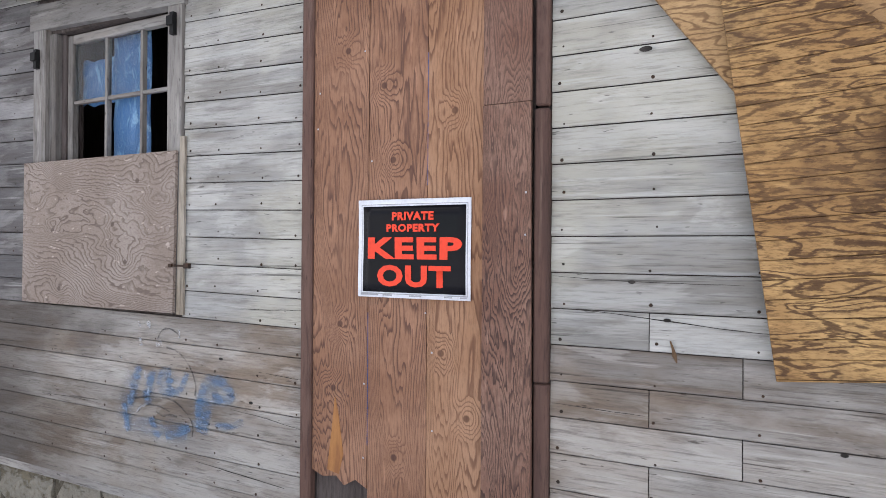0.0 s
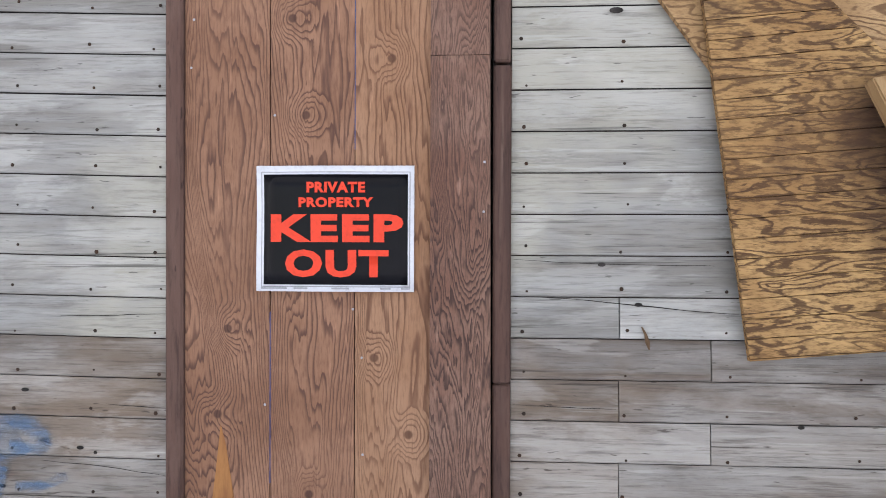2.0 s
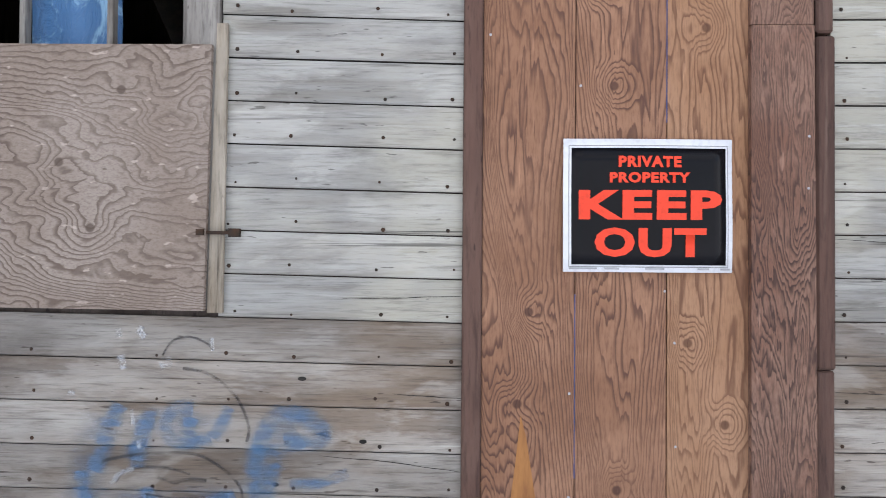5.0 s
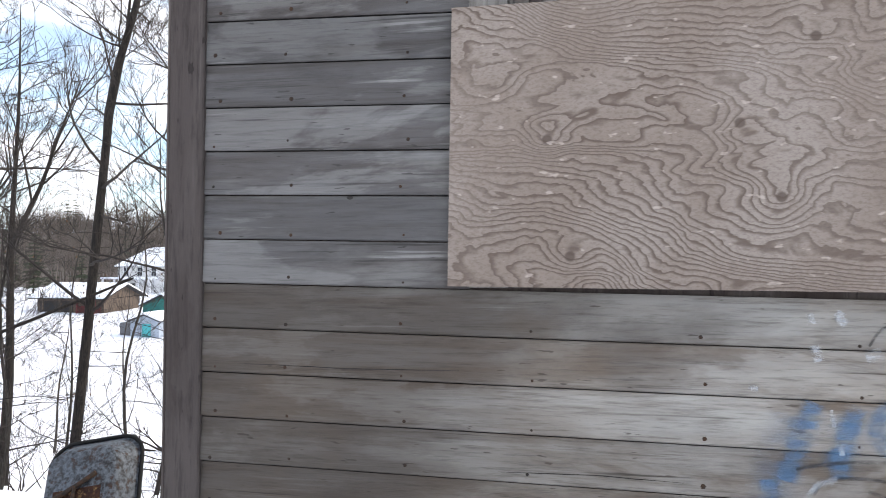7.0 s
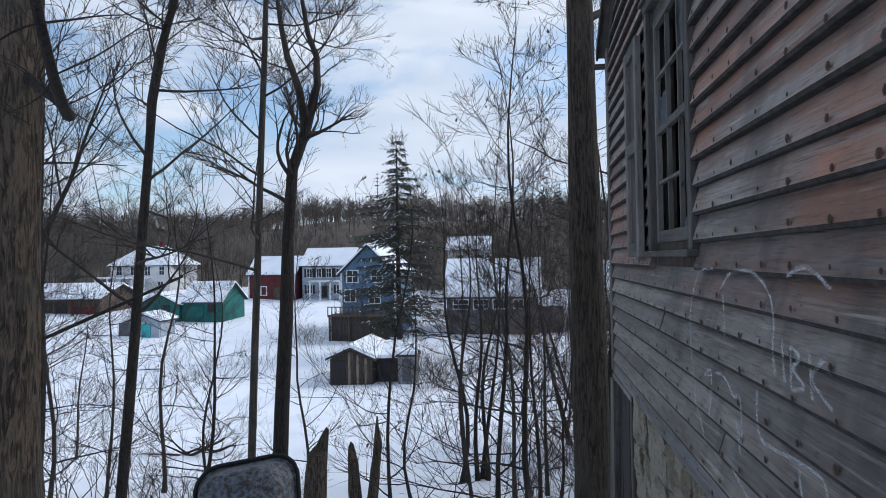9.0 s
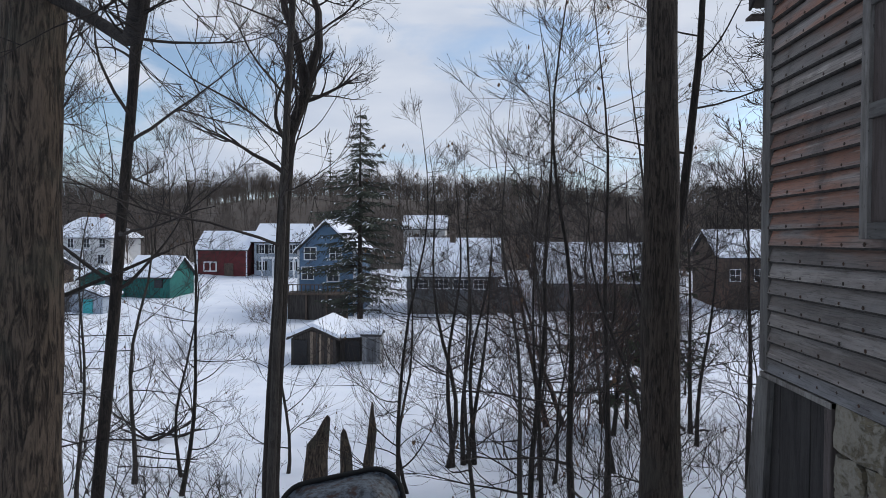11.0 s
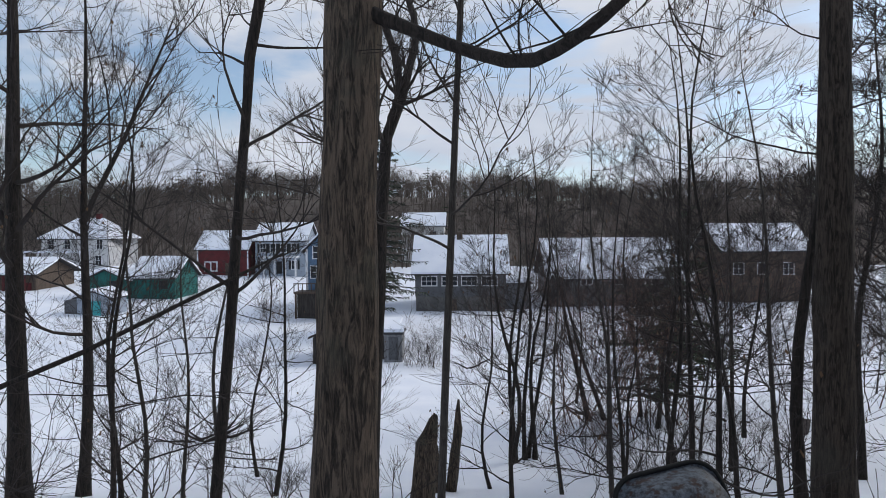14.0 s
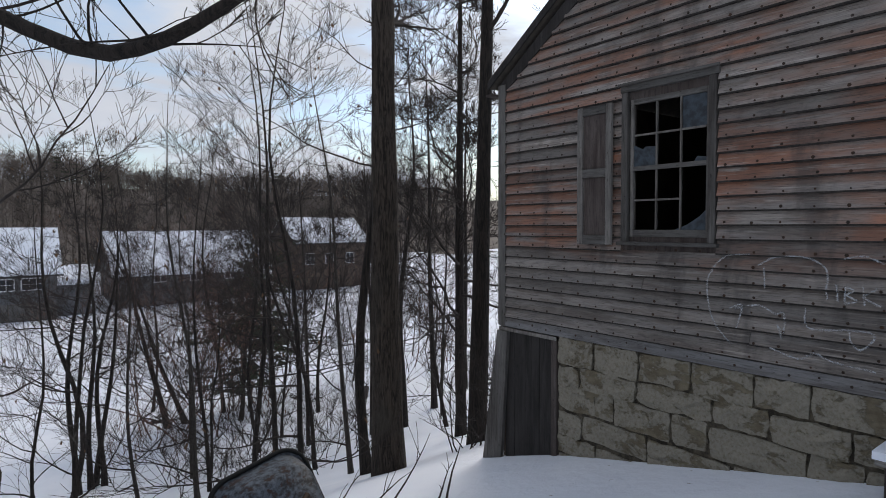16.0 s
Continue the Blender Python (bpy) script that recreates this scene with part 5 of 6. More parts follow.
bare_tree("tree", "crooked dark forked tree with knotty trunk", -9.4, 11.6, 0.16, 11.5, (0.045, 0.03), 11, 9, 0.62, 3, 0.35, M_BARK_D, 0.3, 12, "trees on the bank", path=((-9.58, -5.72), (-9.57, -4.03), (-9.5, -2.09), (-9.36, -0.01), (-9.28, 1.81), (-9.15, 3.38), (-8.84, 4.21), (-8.73, 4.60)),
          stems=(((-8.84, 4.35), (-8.96, 5.20), (-9.25, 6.01), (-9.38, 6.68), (-9.51, 7.62), (-9.74, 9.38)), ((-8.77, 4.47), (-8.53, 5.31), (-8.54, 5.96), (-8.74, 6.50), (-8.87, 7.30), (-8.91, 9.29))))
bare_tree("tree", "straight slender grey pole-like trunk", -7.6, 6.74, 0.052, 11, (0.012, 0.0), 13, 12, 0.4, 3, 0.28, M_BARK_G, 0.0, 8, "trees on the bank", path=((-7.85, -3.07), (-7.79, -1.63), (-7.73, -0.18), (-7.66, 1.28), (-7.58, 3.07), (-7.52, 4.21), (-7.49, 5.03), (-7.41, 6.67)))
bare_tree("tree", "double-stemmed dark slender tree", -11.8, 9.8, 0.1, 11, (0.04, 0.0), 15, 13, 0.3, 3, 0.38, M_BARK_D, 0.0, 8, "trees on the bank", path=((-12.32, -4.92), (-12.18, -3.42), (-12.00, -1.68), (-11.84, -0.05), (-11.69, 1.69), (-11.53, 3.32), (-11.41, 4.60), (-11.15, 5.87), (-10.89, 6.67), (-10.50, 8.04)),
          stems=(((-11.53, 3.32), (-11.48, 4.60), (-11.28, 5.64), (-11.02, 6.45), (-10.88, 7.84)),))
bare_tree("tree", "thick dark trunk further along the bank", -17.33, 11.4, 0.24, 14, (0.01, 0.0), 17, 12, 0.35, 3, 0.42, M_BARK_D, 0.15, 12, "trees on the bank", fork=((0.45, (-0.5, 0, 1), 5, 0.1),))
bare_tree("tree", "dark twin trunk further along the bank", -16.33, 12.07, 0.14, 13, (0.03, 0.0), 18, 12, 0.3, 3, 0.38, M_BARK_D, 0.0, 10, "trees on the bank", fork=((0.5, (0.5, 0, 1), 5, 0.07),))
TWIG_R[0] = 0.006
bare_tree("tree", "gnarled dark tree seen past the house corner", 1.62, 10.27, 0.16, 12, (0.0, 0.0), 19, 30, 0.2, 3, 0.26, M_BARK_D, 0.15, 10, "trees on the bank", crook=0.5, limb_r=0.34)
for i, (x, y, r, hgt, lx) in enumerate(((3.4, 15.5, 0.12, 14, 0.02), (6.2, 17.5, 0.13, 15, -0.03), (9.5, 19.5, 0.14, 15, 0.0))):
    bare_tree("tree", "dark bare tree with a dense crooked crown", x, y, r, hgt, (lx, 0.0), 270 + i, 20, 0.36, 3, 0.28, M_BARK_D, 0.1, 8, "trees below the house", crook=0.36, limb_r=0.34)
TWIG_R[0] = 0.0026

# saplings on the slope
SAPLINGS = ((-17.11, 10.27, 0.05), (-13.23, 8.03, 0.035), (-13.26, 9.15, 0.035), (-13.99, 9.83, 0.05), (-13.21, 10.95, 0.03), (-11.76, 12.52, 0.05), (-13.88, 13.64, 0.06), (-13.32, 14.77, 0.035), (-10.75, 15.89, 0.045),
            (-6.63, 10.27, 0.035), (-4.17, 12.52, 0.06), (-3.67, 13.64, 0.05), (-3.39, 15.89, 0.06), (-6.85, 13.64, 0.03), (-5.4, 12.75, 0.04), (-4.4, 8.25, 0.04), (-2.17, 9.49, 0.05), (3.41, 13.64, 0.07), (5.41, 15.89, 0.06), (-3.67, 7.58, 0.045))
proto = []
for i in range(6):
    TIPS.clear()
    proto.append(bare_tree("sapling", "thin bare sapling with fine crossing twigs", 0, 0, 0.05, 7.5, (random.uniform(-0.06, 0.06), random.uniform(-0.05, 0.05)), 40 + i, 22, 0.1, 2, 0.3, M_BARK_D if i % 2 else M_BARK_G, 0.0, 6, "saplings on the slope", sink=0.3, kids=(4, 7), limb_r=0.36))
    vs, fs, rl = [], [], random.Random(i)
    for p in rl.sample(TIPS, 26):
        a, b = Vector((rl.uniform(-1, 1), rl.uniform(-1, 1), -0.4)).normalized() * 0.028, Vector((rl.uniform(-0.5, 0.5), rl.uniform(-0.5, 0.5), -1)).normalized() * 0.075
        k = len(vs)
        vs += [tuple(p), tuple(p + a + b * 0.5), tuple(p + b), tuple(p - a * 0.7 + b * 0.55)]
        fs += [(k, k + 1, k + 2), (k, k + 2, k + 3)]
    tagged(link_mesh("dead_leaves", vs, fs, M_LEAF, proto[-1], "shrivelled brown leaves"), kind="stuff")
z_proto = ground_z(0, 0)
for i, (x, y, r) in enumerate(SAPLINGS):
    ob = copy_thing(proto[i % 6], Matrix.Translation((x, y, ground_z(x, y) - z_proto)) @ pose(0, 0, 0, 0, 0, i * 67 % 360) @ Matrix.Diagonal((1, 1, 1, 1)))
    s = 0.6 + r * 10
    ob.scale = (s, s, 0.8 + r * 7)
    ob.location.z = ground_z(x, y) - z_proto * ob.scale.z - 0.05
# a clump of stems from one root, and loose woods further down the slope
for i, (dx, l) in enumerate(((-0.25, -0.05), (-0.08, 0.0), (0.12, 0.04), (0.3, 0.09), (0.42, 0.12))):
    bare_tree("tree", "bare stem of a many-stemmed clump", -5.87 + dx, 17.57 + 0.15 * i, 0.085, 10 - i * 0.5, (l, 0.01), 60 + i, 12, 0.3, 3, 0.26, M_BARK_D, 0.0, 7, "stems of one clump")
rs = random.Random(77)
for i in range(16):
    y = rs.uniform(17, 36)
    x = rs.uniform(-3.5, 16) if i % 4 else rs.uniform(-34, -17)
    ob = copy_thing(proto[i % 6], Matrix.Translation((x, y, 0)) @ pose(0, 0, 0, 0, 0, rs.uniform(0, 360)))
    s = rs.uniform(0.8, 1.5)
    ob.scale = (s, s, s * rs.uniform(0.95, 1.3))
    ob.location.z = ground_z(x, y) - z_proto * ob.scale.z - 0.05
for p in proto:
    for o in list(p.children_recursive) + [p]:
        bpy.data.objects.remove(o)

rb = random.Random(55)
for i in range(8):
    x, y = (rb.uniform(-3.5, 13), rb.uniform(17, 29)) if i < 6 else (-2.2 + 4.4 * (i - 6), rb.uniform(11, 16))
    bare_tree("tree", "scraggly bare tree rising from the thicket", x, y, rb.uniform(0.06, 0.11), rb.uniform(9, 13), (rb.uniform(-0.05, 0.05), 0), 200 + i, 18, 0.22, 3, 0.34, M_BARK_D, 0.0, 6, "thicket trees")


for i, (x, y, r, hgt, lx) in enumerate(((-0.94, 17.4, 0.075, 9, -0.05), (-1.45, 12.1, 0.06, 8, -0.2), (0.43, 16.6, 0.07, 9, -0.16), (3.0, 21.0, 0.08, 10, 0.03), (-2.2, 24.5, 0.13, 9, -0.22), (-1.6, 25.0, 0.11, 9, -0.3), (-3.2, 15.6, 0.05, 6, 0.14))):
    bare_tree("tree", "leaning dark stem at the thicket's edge", x, y, r, hgt, (lx, 0.0), 240 + i, 14, 0.3, 3, 0.3, M_BARK_D, 0.0, 7, "leaning thicket stems")


def brush(name, label, x, y, size, height, count, material, seed, group="", depth=2):
    rng = random.Random(seed)
    vs, fs = [], []
    for i in range(count):
        a = rng.uniform(0, 2 * math.pi)
        rr = size * math.sqrt(rng.random())
        px, py = x + rr * math.cos(a), y + rr * math.sin(a)
        branch(vs, fs, rng, Vector((px, py, ground_z(px, py) - 0.05)), Vector((rng.uniform(-0.8, 0.8), rng.uniform(-0.8, 0.8), 1)), height * rng.uniform(0.5, 1.1), 0.01 + 0.003 * height, depth, 0.06, 0.07, 3, (4, 6), 0.36)
    t = thing(name, label, "bush", group)
    tagged(link_mesh("twig_mass", vs, fs, material, t), kind="stuff")
    return t


brush("bush", "tall tangle of bare reddish-brown brush", -1.9, 22.5, 2.2, 7.0, 13, M_RED_TWIG, 5, "", 3)
brush("bush", "tall tangle of bare reddish-brown brush", 0.8, 23.5, 2.0, 7.5, 9, M_RED_TWIG, 25, "", 3)
brush("bush", "tall tangle of bare reddish-brown brush", -0.8, 24.5, 2.4, 6.0, 8, M_RED_TWIG, 33, "", 3)
brush("bush", "tall tangle of bare reddish-brown brush", 3.6, 27.5, 2.4, 6.5, 9, M_RED_TWIG, 34, "", 3)
brush("bush", "tall dark thicket of bare stems", 8.5, 26.0, 3.0, 7.0, 9, M_TWIG, 26, "", 3)
brush("bush", "tall dark thicket of bare stems", 14.5, 30.0, 3.5, 8.0, 14, M_RED_TWIG, 27, "", 2)
brush("bush", "tall dark thicket of bare stems", 22, 40, 4.5, 8.5, 14, M_RED_TWIG, 28, "", 2)
brush("bush", "tall dark thicket of bare stems", 6, 42, 4.5, 9.0, 16, M_RED_TWIG, 29, "", 3)
brush("bush", "low tangled thicket of bare twigs on snow", -3.17, 11.96, 1.9, 1.2, 26, M_TWIG, 6)
brush("bush", "low tangled thicket of bare twigs on snow", -0.16, 14.21, 2.2, 1.8, 22, M_TWIG, 7)
brush("bush", "bare brush beside the house corner", -1.39, 5.78, 0.9, 1.7, 22, M_TWIG, 8)
brush("bush", "low tangled thicket of bare twigs on snow", -2.4, 16.5, 1.8, 2.0, 30, M_TWIG, 61)
brush("bush", "low tangled thicket of bare twigs on snow", 0.6, 18.5, 2.2, 2.4, 30, M_TWIG, 62)
brush("bush", "low tangled thicket of bare twigs on snow", -3.4, 20.5, 1.6, 1.8, 20, M_RED_TWIG, 63)
brush("bush", "small round bare shrub behind the old shed", -10.6, 39.5, 1.3, 2.4, 50, M_TWIG, 9)
brush("bush", "dry grass clump beside the blue house", -28.5, 62, 1.6, 2.2, 40, M_LEAF, 10)
brush("bush", "brown scrub at the edge of the field", -46, 45, 3.0, 1.5, 40, M_TWIG, 12)
brush("bush", "tall grey thicket at the far side of the field", -2, 60, 3.5, 7.0, 10, M_RED_TWIG, 41, "", 3)
brush("bush", "tall grey thicket at the far side of the field", 12, 58, 5, 7.0, 16, M_RED_TWIG, 42, "", 2)
brush("bush", "tall grey thicket at the far side of the field", 26, 60, 6, 8.0, 18, M_RED_TWIG, 43, "", 2)
brush("bush", "low twiggy undergrowth below the bank", -10.2, 9.15, 1.8, 1.2, 26, M_TWIG, 13)
brush("bush", "low twiggy undergrowth below the bank", -14.66, 10.27, 2.5, 2.0, 34, M_TWIG, 14)


def conifer(name, label, x, y, height, width, material, seed, layers=26, group="", base_f=0.08, fine=9):
    rng = random.Random(seed)
    t = thing(name, label, "tree", group)
    z0 = ground_z(x, y)
    vs, fs = [], []
    tube(vs, fs, [Vector((x, y, z0 - 0.3)), Vector((x, y, z0 + height))], [height * 0.014, 0.02], 7)
    link_mesh("trunk", vs, fs, M_BARK_D, t)
    vs, fs = [], []
    for i in range(layers):
        f = base_f + (1 - base_f) * (i / layers)
        reach = width / 2 * (1 - f) ** 0.5 * rng.uniform(0.3, 1.2) + 0.1
        for j in range(rng.randint(7, 11)):
            a = rng.uniform(0, 2 * math.pi)
            ln = reach * rng.uniform(0.35, 1.2)
            d = Vector((math.cos(a), math.sin(a), 0))
            z = z0 + f * height + rng.uniform(-0.1, 0.1)
            side = Vector((-d.y, d.x, 0))
            for s in range(fine):
                u = (s + 0.5) / fine
                c = Vector((x, y, z)) + d * ln * u + Vector((0, 0, -0.28 * ln * u + 0.18 * ln * u * u))
                w = ln * 0.3 * (1 - 0.6 * u) * rng.uniform(0.7, 1.3)
                for q in (-1, 1):
                    tip = c + side * q * w * rng.uniform(0.5, 1.1) + d * w * rng.uniform(0.2, 0.8) + Vector((0, 0, rng.uniform(-0.75, 0.15) * w))
                    k = len(vs)
                    vs += [tuple(c - d * w * 0.16), tuple(c + d * w * 0.2), tuple(tip), tuple(c + side * q * w * 0.35 + Vector((0, 0, -w * rng.uniform(0.2, 0.7))))]
                    fs += [(k, k + 1, k + 2), (k, k + 2, k + 3)]
    link_mesh("foliage", vs, fs, material, t)
    return t


def layered_evergreen(name, label, x, y, height, reach, material, seed, spacing=0.55, base_f=0.1, ragged=0.35, droop=0.25, spray_l=0.5, snow=0.0, group="", lean=0.0, belly=0.15):
    """An evergreen of separate boughs: thin drooping limbs in whorls with hanging needle sprays and gaps between."""
    rng = random.Random(seed)
    t = thing(name, label, "tree", group)
    z0 = ground_z(x, y)
    vs, fs, nv, nf, sv, sf = [], [], [], [], [], []
    tube(vs, fs, [Vector((x + lean * f * height, y, z0 - 0.3 + f * (height + 0.3))) for f in (0, 0.3, 0.6, 1)], [height * 0.014, height * 0.011, height * 0.007, 0.02], 7)
    z = base_f * height
    while z < height * 0.985:
        f = (z / height - base_f) / (1 - base_f)
        grow = min(1.0, 0.45 + f / belly * 0.55) if f < belly else ((1 - f) / (1 - belly)) ** 0.8
        for i in range(rng.randint(4, 7)):
            a = rng.uniform(0, 2 * math.pi)
            ln = max(0.25, reach * grow * rng.uniform(1 - ragged, 1 + ragged * 0.5))
            d = Vector((math.cos(a), math.sin(a), 0))
            o = Vector((x + lean * z, y, z0 + z + rng.uniform(-0.2, 0.2)))
            n = max(4, int(ln / 0.28))
            pts = [o + d * ln * u + Vector((0, 0, ln * (0.1 * u - droop * 1.7 * u * u + droop * 1.1 * u ** 3))) for u in [k / n for k in range(n + 1)]]
            tube(vs, fs, pts, [max(0.006, 0.012 + 0.008 * ln * (1 - k / n)) for k in range(n + 1)], 3, cap=False)
            side = Vector((-d.y, d.x, 0))
            for k in range(1, n + 1):
                u = k / n
                for q in (-1, 1, -1, 1):
                    w = spray_l * rng.uniform(0.5, 1.25) * (1.15 - 0.5 * u) * min(1.0, 0.45 + ln * 0.25)
                    c = pts[k] + d * rng.uniform(-0.14, 0.14)
                    tip = c + side * q * w * rng.uniform(0.45, 1.0) + d * w * rng.uniform(0.1, 0.7) + Vector((0, 0, -w * rng.uniform(0.0, 0.75)))
                    ax = (tip - c)
                    th = Vector((0, 0, 1)).cross(ax).normalized() * 0.05 + Vector((0, 0, -0.06))
                    m0 = len(nv)
                    nv += [tuple(c), tuple(c.lerp(tip, 0.5) + th), tuple(tip), tuple(c.lerp(tip, 0.45) - th * 0.6)]
                    nf.append((m0, m0 + 1, m0 + 2, m0 + 3))
                    if rng.random() < snow:
                        m0 = len(sv)
                        up = Vector((0, 0, 0.05))
                        sv += [tuple(c + up), tuple(c.lerp(tip, 0.5) + th + up), tuple(c.lerp(tip, 0.8) + up), tuple(c.lerp(tip, 0.45) - th * 0.6 + up)]
                        sf.append((m0, m0 + 1, m0 + 2, m0 + 3))
        z += spacing * rng.uniform(0.7, 1.3)
    link_mesh("trunk", vs, fs, M_BARK_D, t)
    link_mesh("foliage", nv, nf, material, t)
    if snow:
        tagged(link_mesh("snow_dusting", sv, sf, M_SNOW, t, "patches of snow on branches"), kind="stuff")
    return t


layered_evergreen("spruce_tree", "tall snow-dusted spruce beside the blue house", -16.5, 55.0, 22.0, 5.7, M_NEEDLE_F, 3, 0.62, 0.1, 0.4, 0.26, 0.95, 0.08)
layered_evergreen("hemlock_tree", "dark shaggy hemlock among bare brush", 1.2, 24.5, 7.0, 3.4, M_NEEDLE, 4, 0.6, 0.16, 0.7, 0.2, 0.5, 0.0, "hemlocks below the bank", 0.02, 0.25)
layered_evergreen("hemlock_tree", "dark shaggy hemlock among bare brush", 3.0, 26.5, 9.5, 3.2, M_NEEDLE, 5, 0.55, 0.2, 0.7, 0.2, 0.5, 0.0, "hemlocks below the bank", -0.02, 0.3)
rc = random.Random(31)
for i in range(16):
    x, y = rc.uniform(-150, 70), rc.uniform(118, 165)
    conifer("pine_tree", "distant dark evergreen at the wood's edge", x, y, rc.uniform(10, 19), rc.uniform(5, 8), M_NEEDLE_F if i % 3 == 0 else M_NEEDLE, 100 + i, 14, "distant evergreens", 0.08, 4)
rc = random.Random(62)
for i in range(18):
    x, y = rc.uniform(-260, 150), rc.uniform(205, 290)
    conifer("pine_tree", "dark evergreen standing on the wooded ridge", x, y, rc.uniform(14, 23), rc.uniform(7, 11), M_NEEDLE, 300 + i, 11, "distant evergreens", 0.2, 4)
for x, y, h in ((-98, 96, 13), (-104, 92, 11), (-92, 101, 9), (-110, 88, 12)):
    conifer("pine_tree", "dark evergreen near the white house", x, y, h, 7, M_NEEDLE, int(-x), 16, "evergreens by the white house", 0.08, 5)


def far_woods():
    rng = random.Random(5)
    vs, fs = [], []

    def sliver(a, b, w):
        k = len(vs)
        s = Vector((w, 0, 0))
        vs.extend([tuple(a - s), tuple(a + s), tuple(b + s * 0.3), tuple(b - s * 0.3)])
        fs.append((k, k + 1, k + 2, k + 3))
    for i in range(3500):
        y = 112 + 250 * rng.random() ** 1.1 if i < 2300 else rng.uniform(225, 345)
        x = rng.uniform(-1.0, 0.75) * (y * 1.05)
        h = (11.5 + 9 * noise.noise((x * 0.024, y * 0.03, 9))) * rng.uniform(0.6, 1.3)
        b = Vector((x, y, ground_z(x, y) - 0.5))
        top = b + Vector((rng.uniform(-1, 1), 0, h * 0.8))
        sliver(b, top, 0.16)
        for j in range(12):
            f = rng.uniform(0.3, 1.0)
            o = b.lerp(top, f)
            a = rng.uniform(-1.0, 1.0)
            l = h * 0.46 * (1.3 - f) * rng.uniform(0.7, 1.2)
            e = o + Vector((a * l, rng.uniform(-1, 1), l * rng.uniform(0.35, 0.8)))
            sliver(o, e, 0.055)
            for q in range(6):
                m_ = o.lerp(e, rng.uniform(0.25, 1.0))
                ang = rng.uniform(0.2, 2.9)
                ll = l * rng.uniform(0.3, 0.65)
                sliver(m_, m_ + Vector((math.cos(ang) * ll, 0, math.sin(ang) * ll)), 0.045)
    ob = link_mesh("far_woods", vs, fs, M_FOREST)
    tagged(ob, "distant bare brown woods covering the hillside", "woods", kind="stuff")


far_woods()


# ---------- stumps and wheelbarrow ----------
def stump(x, y, r, height, lean, seed, label):
    rng = random.Random(seed)
    t = thing("tree_stump", label, "stump", "broken stumps on the slope")
    z0 = ground_z(x, y) - 0.3
    vs, fs, n = [], [], 12
    hs = 7
    for i in range(hs):
        f = i / (hs - 1)
        for k in range(n):
            a = 2 * math.pi * k / n
            jag = (height * 0.32 * max(0, math.cos(a - seed)) ** 2 + rng.uniform(0, 0.12)) if i == hs - 1 else 0
            rr = r * (1.25 - 0.35 * f) * (1 + rng.uniform(-0.08, 0.08))
            z = f * (height * 0.7 + 0.3) + jag
            vs.append((x + lean * z + rr * math.cos(a), y + rr * math.sin(a), z0 + z))
    for i in range(hs - 1):
        for k in range(n):
            q, p = i * n + k, i * n + (k + 1) % n
            fs.append((q, p, p + n, q + n))
    fs.append(tuple((hs - 1) * n + k for k in range(n)))
    link_mesh("trunk", vs, fs, M_BARK, t)
    return t


stump(-8.4, 10.61, 0.23, 1.75, 0.08, 1, "jagged broken brown tree stump on slope")
stump(-7.91, 13.31, 0.12, 2.25, 0.12, 4, "thin leaning broken trunk on slope")
stump(-8.24, 13.19, 0.15, 1.5, -0.05, 2, "short splintered stump beside a leaning trunk")

barrow = thing("wheelbarrow", "rusty old wheelbarrow tipped on its side in snow", "wheelbarrow")
bc = pose(-5.98, 2.98, ground_z(-5.98, 2.98) + 0.2) @ pose(0, 0, 0, 0, -9, 12) @ pose(0, 0, 0, -118)


def tray_ring(w, l, z, r=0.19, n=7):
    out = []
    for cx, cy, a0 in ((w - r, l - r, 0), (-w + r, l - r, 90), (-w + r, -l + r, 180), (w - r, -l + r, 270)):
        for i in range(n + 1):
            a = radians(a0 + 90 * i / n)
            out.append((cx + r * math.cos(a), cy + r * math.sin(a), z))
    return out


rings = [tray_ring(0.40, 0.47, 0.14), tray_ring(0.385, 0.455, 0.155), tray_ring(0.37, 0.44, 0.13), tray_ring(0.32, 0.38, -0.02), tray_ring(0.27, 0.32, -0.1, 0.1)]
vs = [v for r in rings for v in r]
n = len(rings[0])
fs = [(i * n + k, i * n + (k + 1) % n, (i + 1) * n + (k + 1) % n, (i + 1) * n + k) for i in range(len(rings) - 1) for k in range(n)] + [tuple((len(rings) - 1) * n + k for k in range(n))]
tray = link_mesh("tray", vs, fs, M_IRON, barrow, "blue-grey tray eaten by rust", True)
tray.data.materials.append(M_TRAY)
so = tray.modifiers.new("solid", 'SOLIDIFY')
so.thickness, so.material_offset, so.material_offset_rim = 0.006, 1, 1
tray.matrix_local = bc
ring0 = [Vector(v) for v in tray_ring(0.405, 0.475, 0.145)]
vs, fs = [], []
tube(vs, fs, ring0 + ring0[:2], [0.019] * (len(ring0) + 2), 6)
link_mesh("rim", vs, fs, M_RUBBER, barrow, "black rolled rim", True).matrix_local = bc
for nm, pts, rr in (("strut", ((-0.2, 0.06, -0.135), (0.02, -0.04, -0.14), (0.16, -0.12, -0.135)), 0.022), ("leg", ((0.0, -0.03, -0.15), (0.0, 0.12, -0.155), (0.01, 0.42, -0.14)), 0.015), ("handle", ((-0.3, 0.3, -0.06), (-0.05, 0.38, -0.12), (0.25, 0.36, -0.12)), 0.02)):
    vs, fs = [], []
    tube(vs, fs, [Vector(p) for p in pts], [rr] * 3, 8)
    link_mesh(nm, vs, fs, M_IRON, barrow, "dark rusty steel bar", True).matrix_local = bc
boxes("rust_patch", [(-0.2, 0.2, -0.02, 0.2, -0.108, -0.1015)], M_RUSTED, barrow, "orange-brown rusted hole").matrix_local = bc
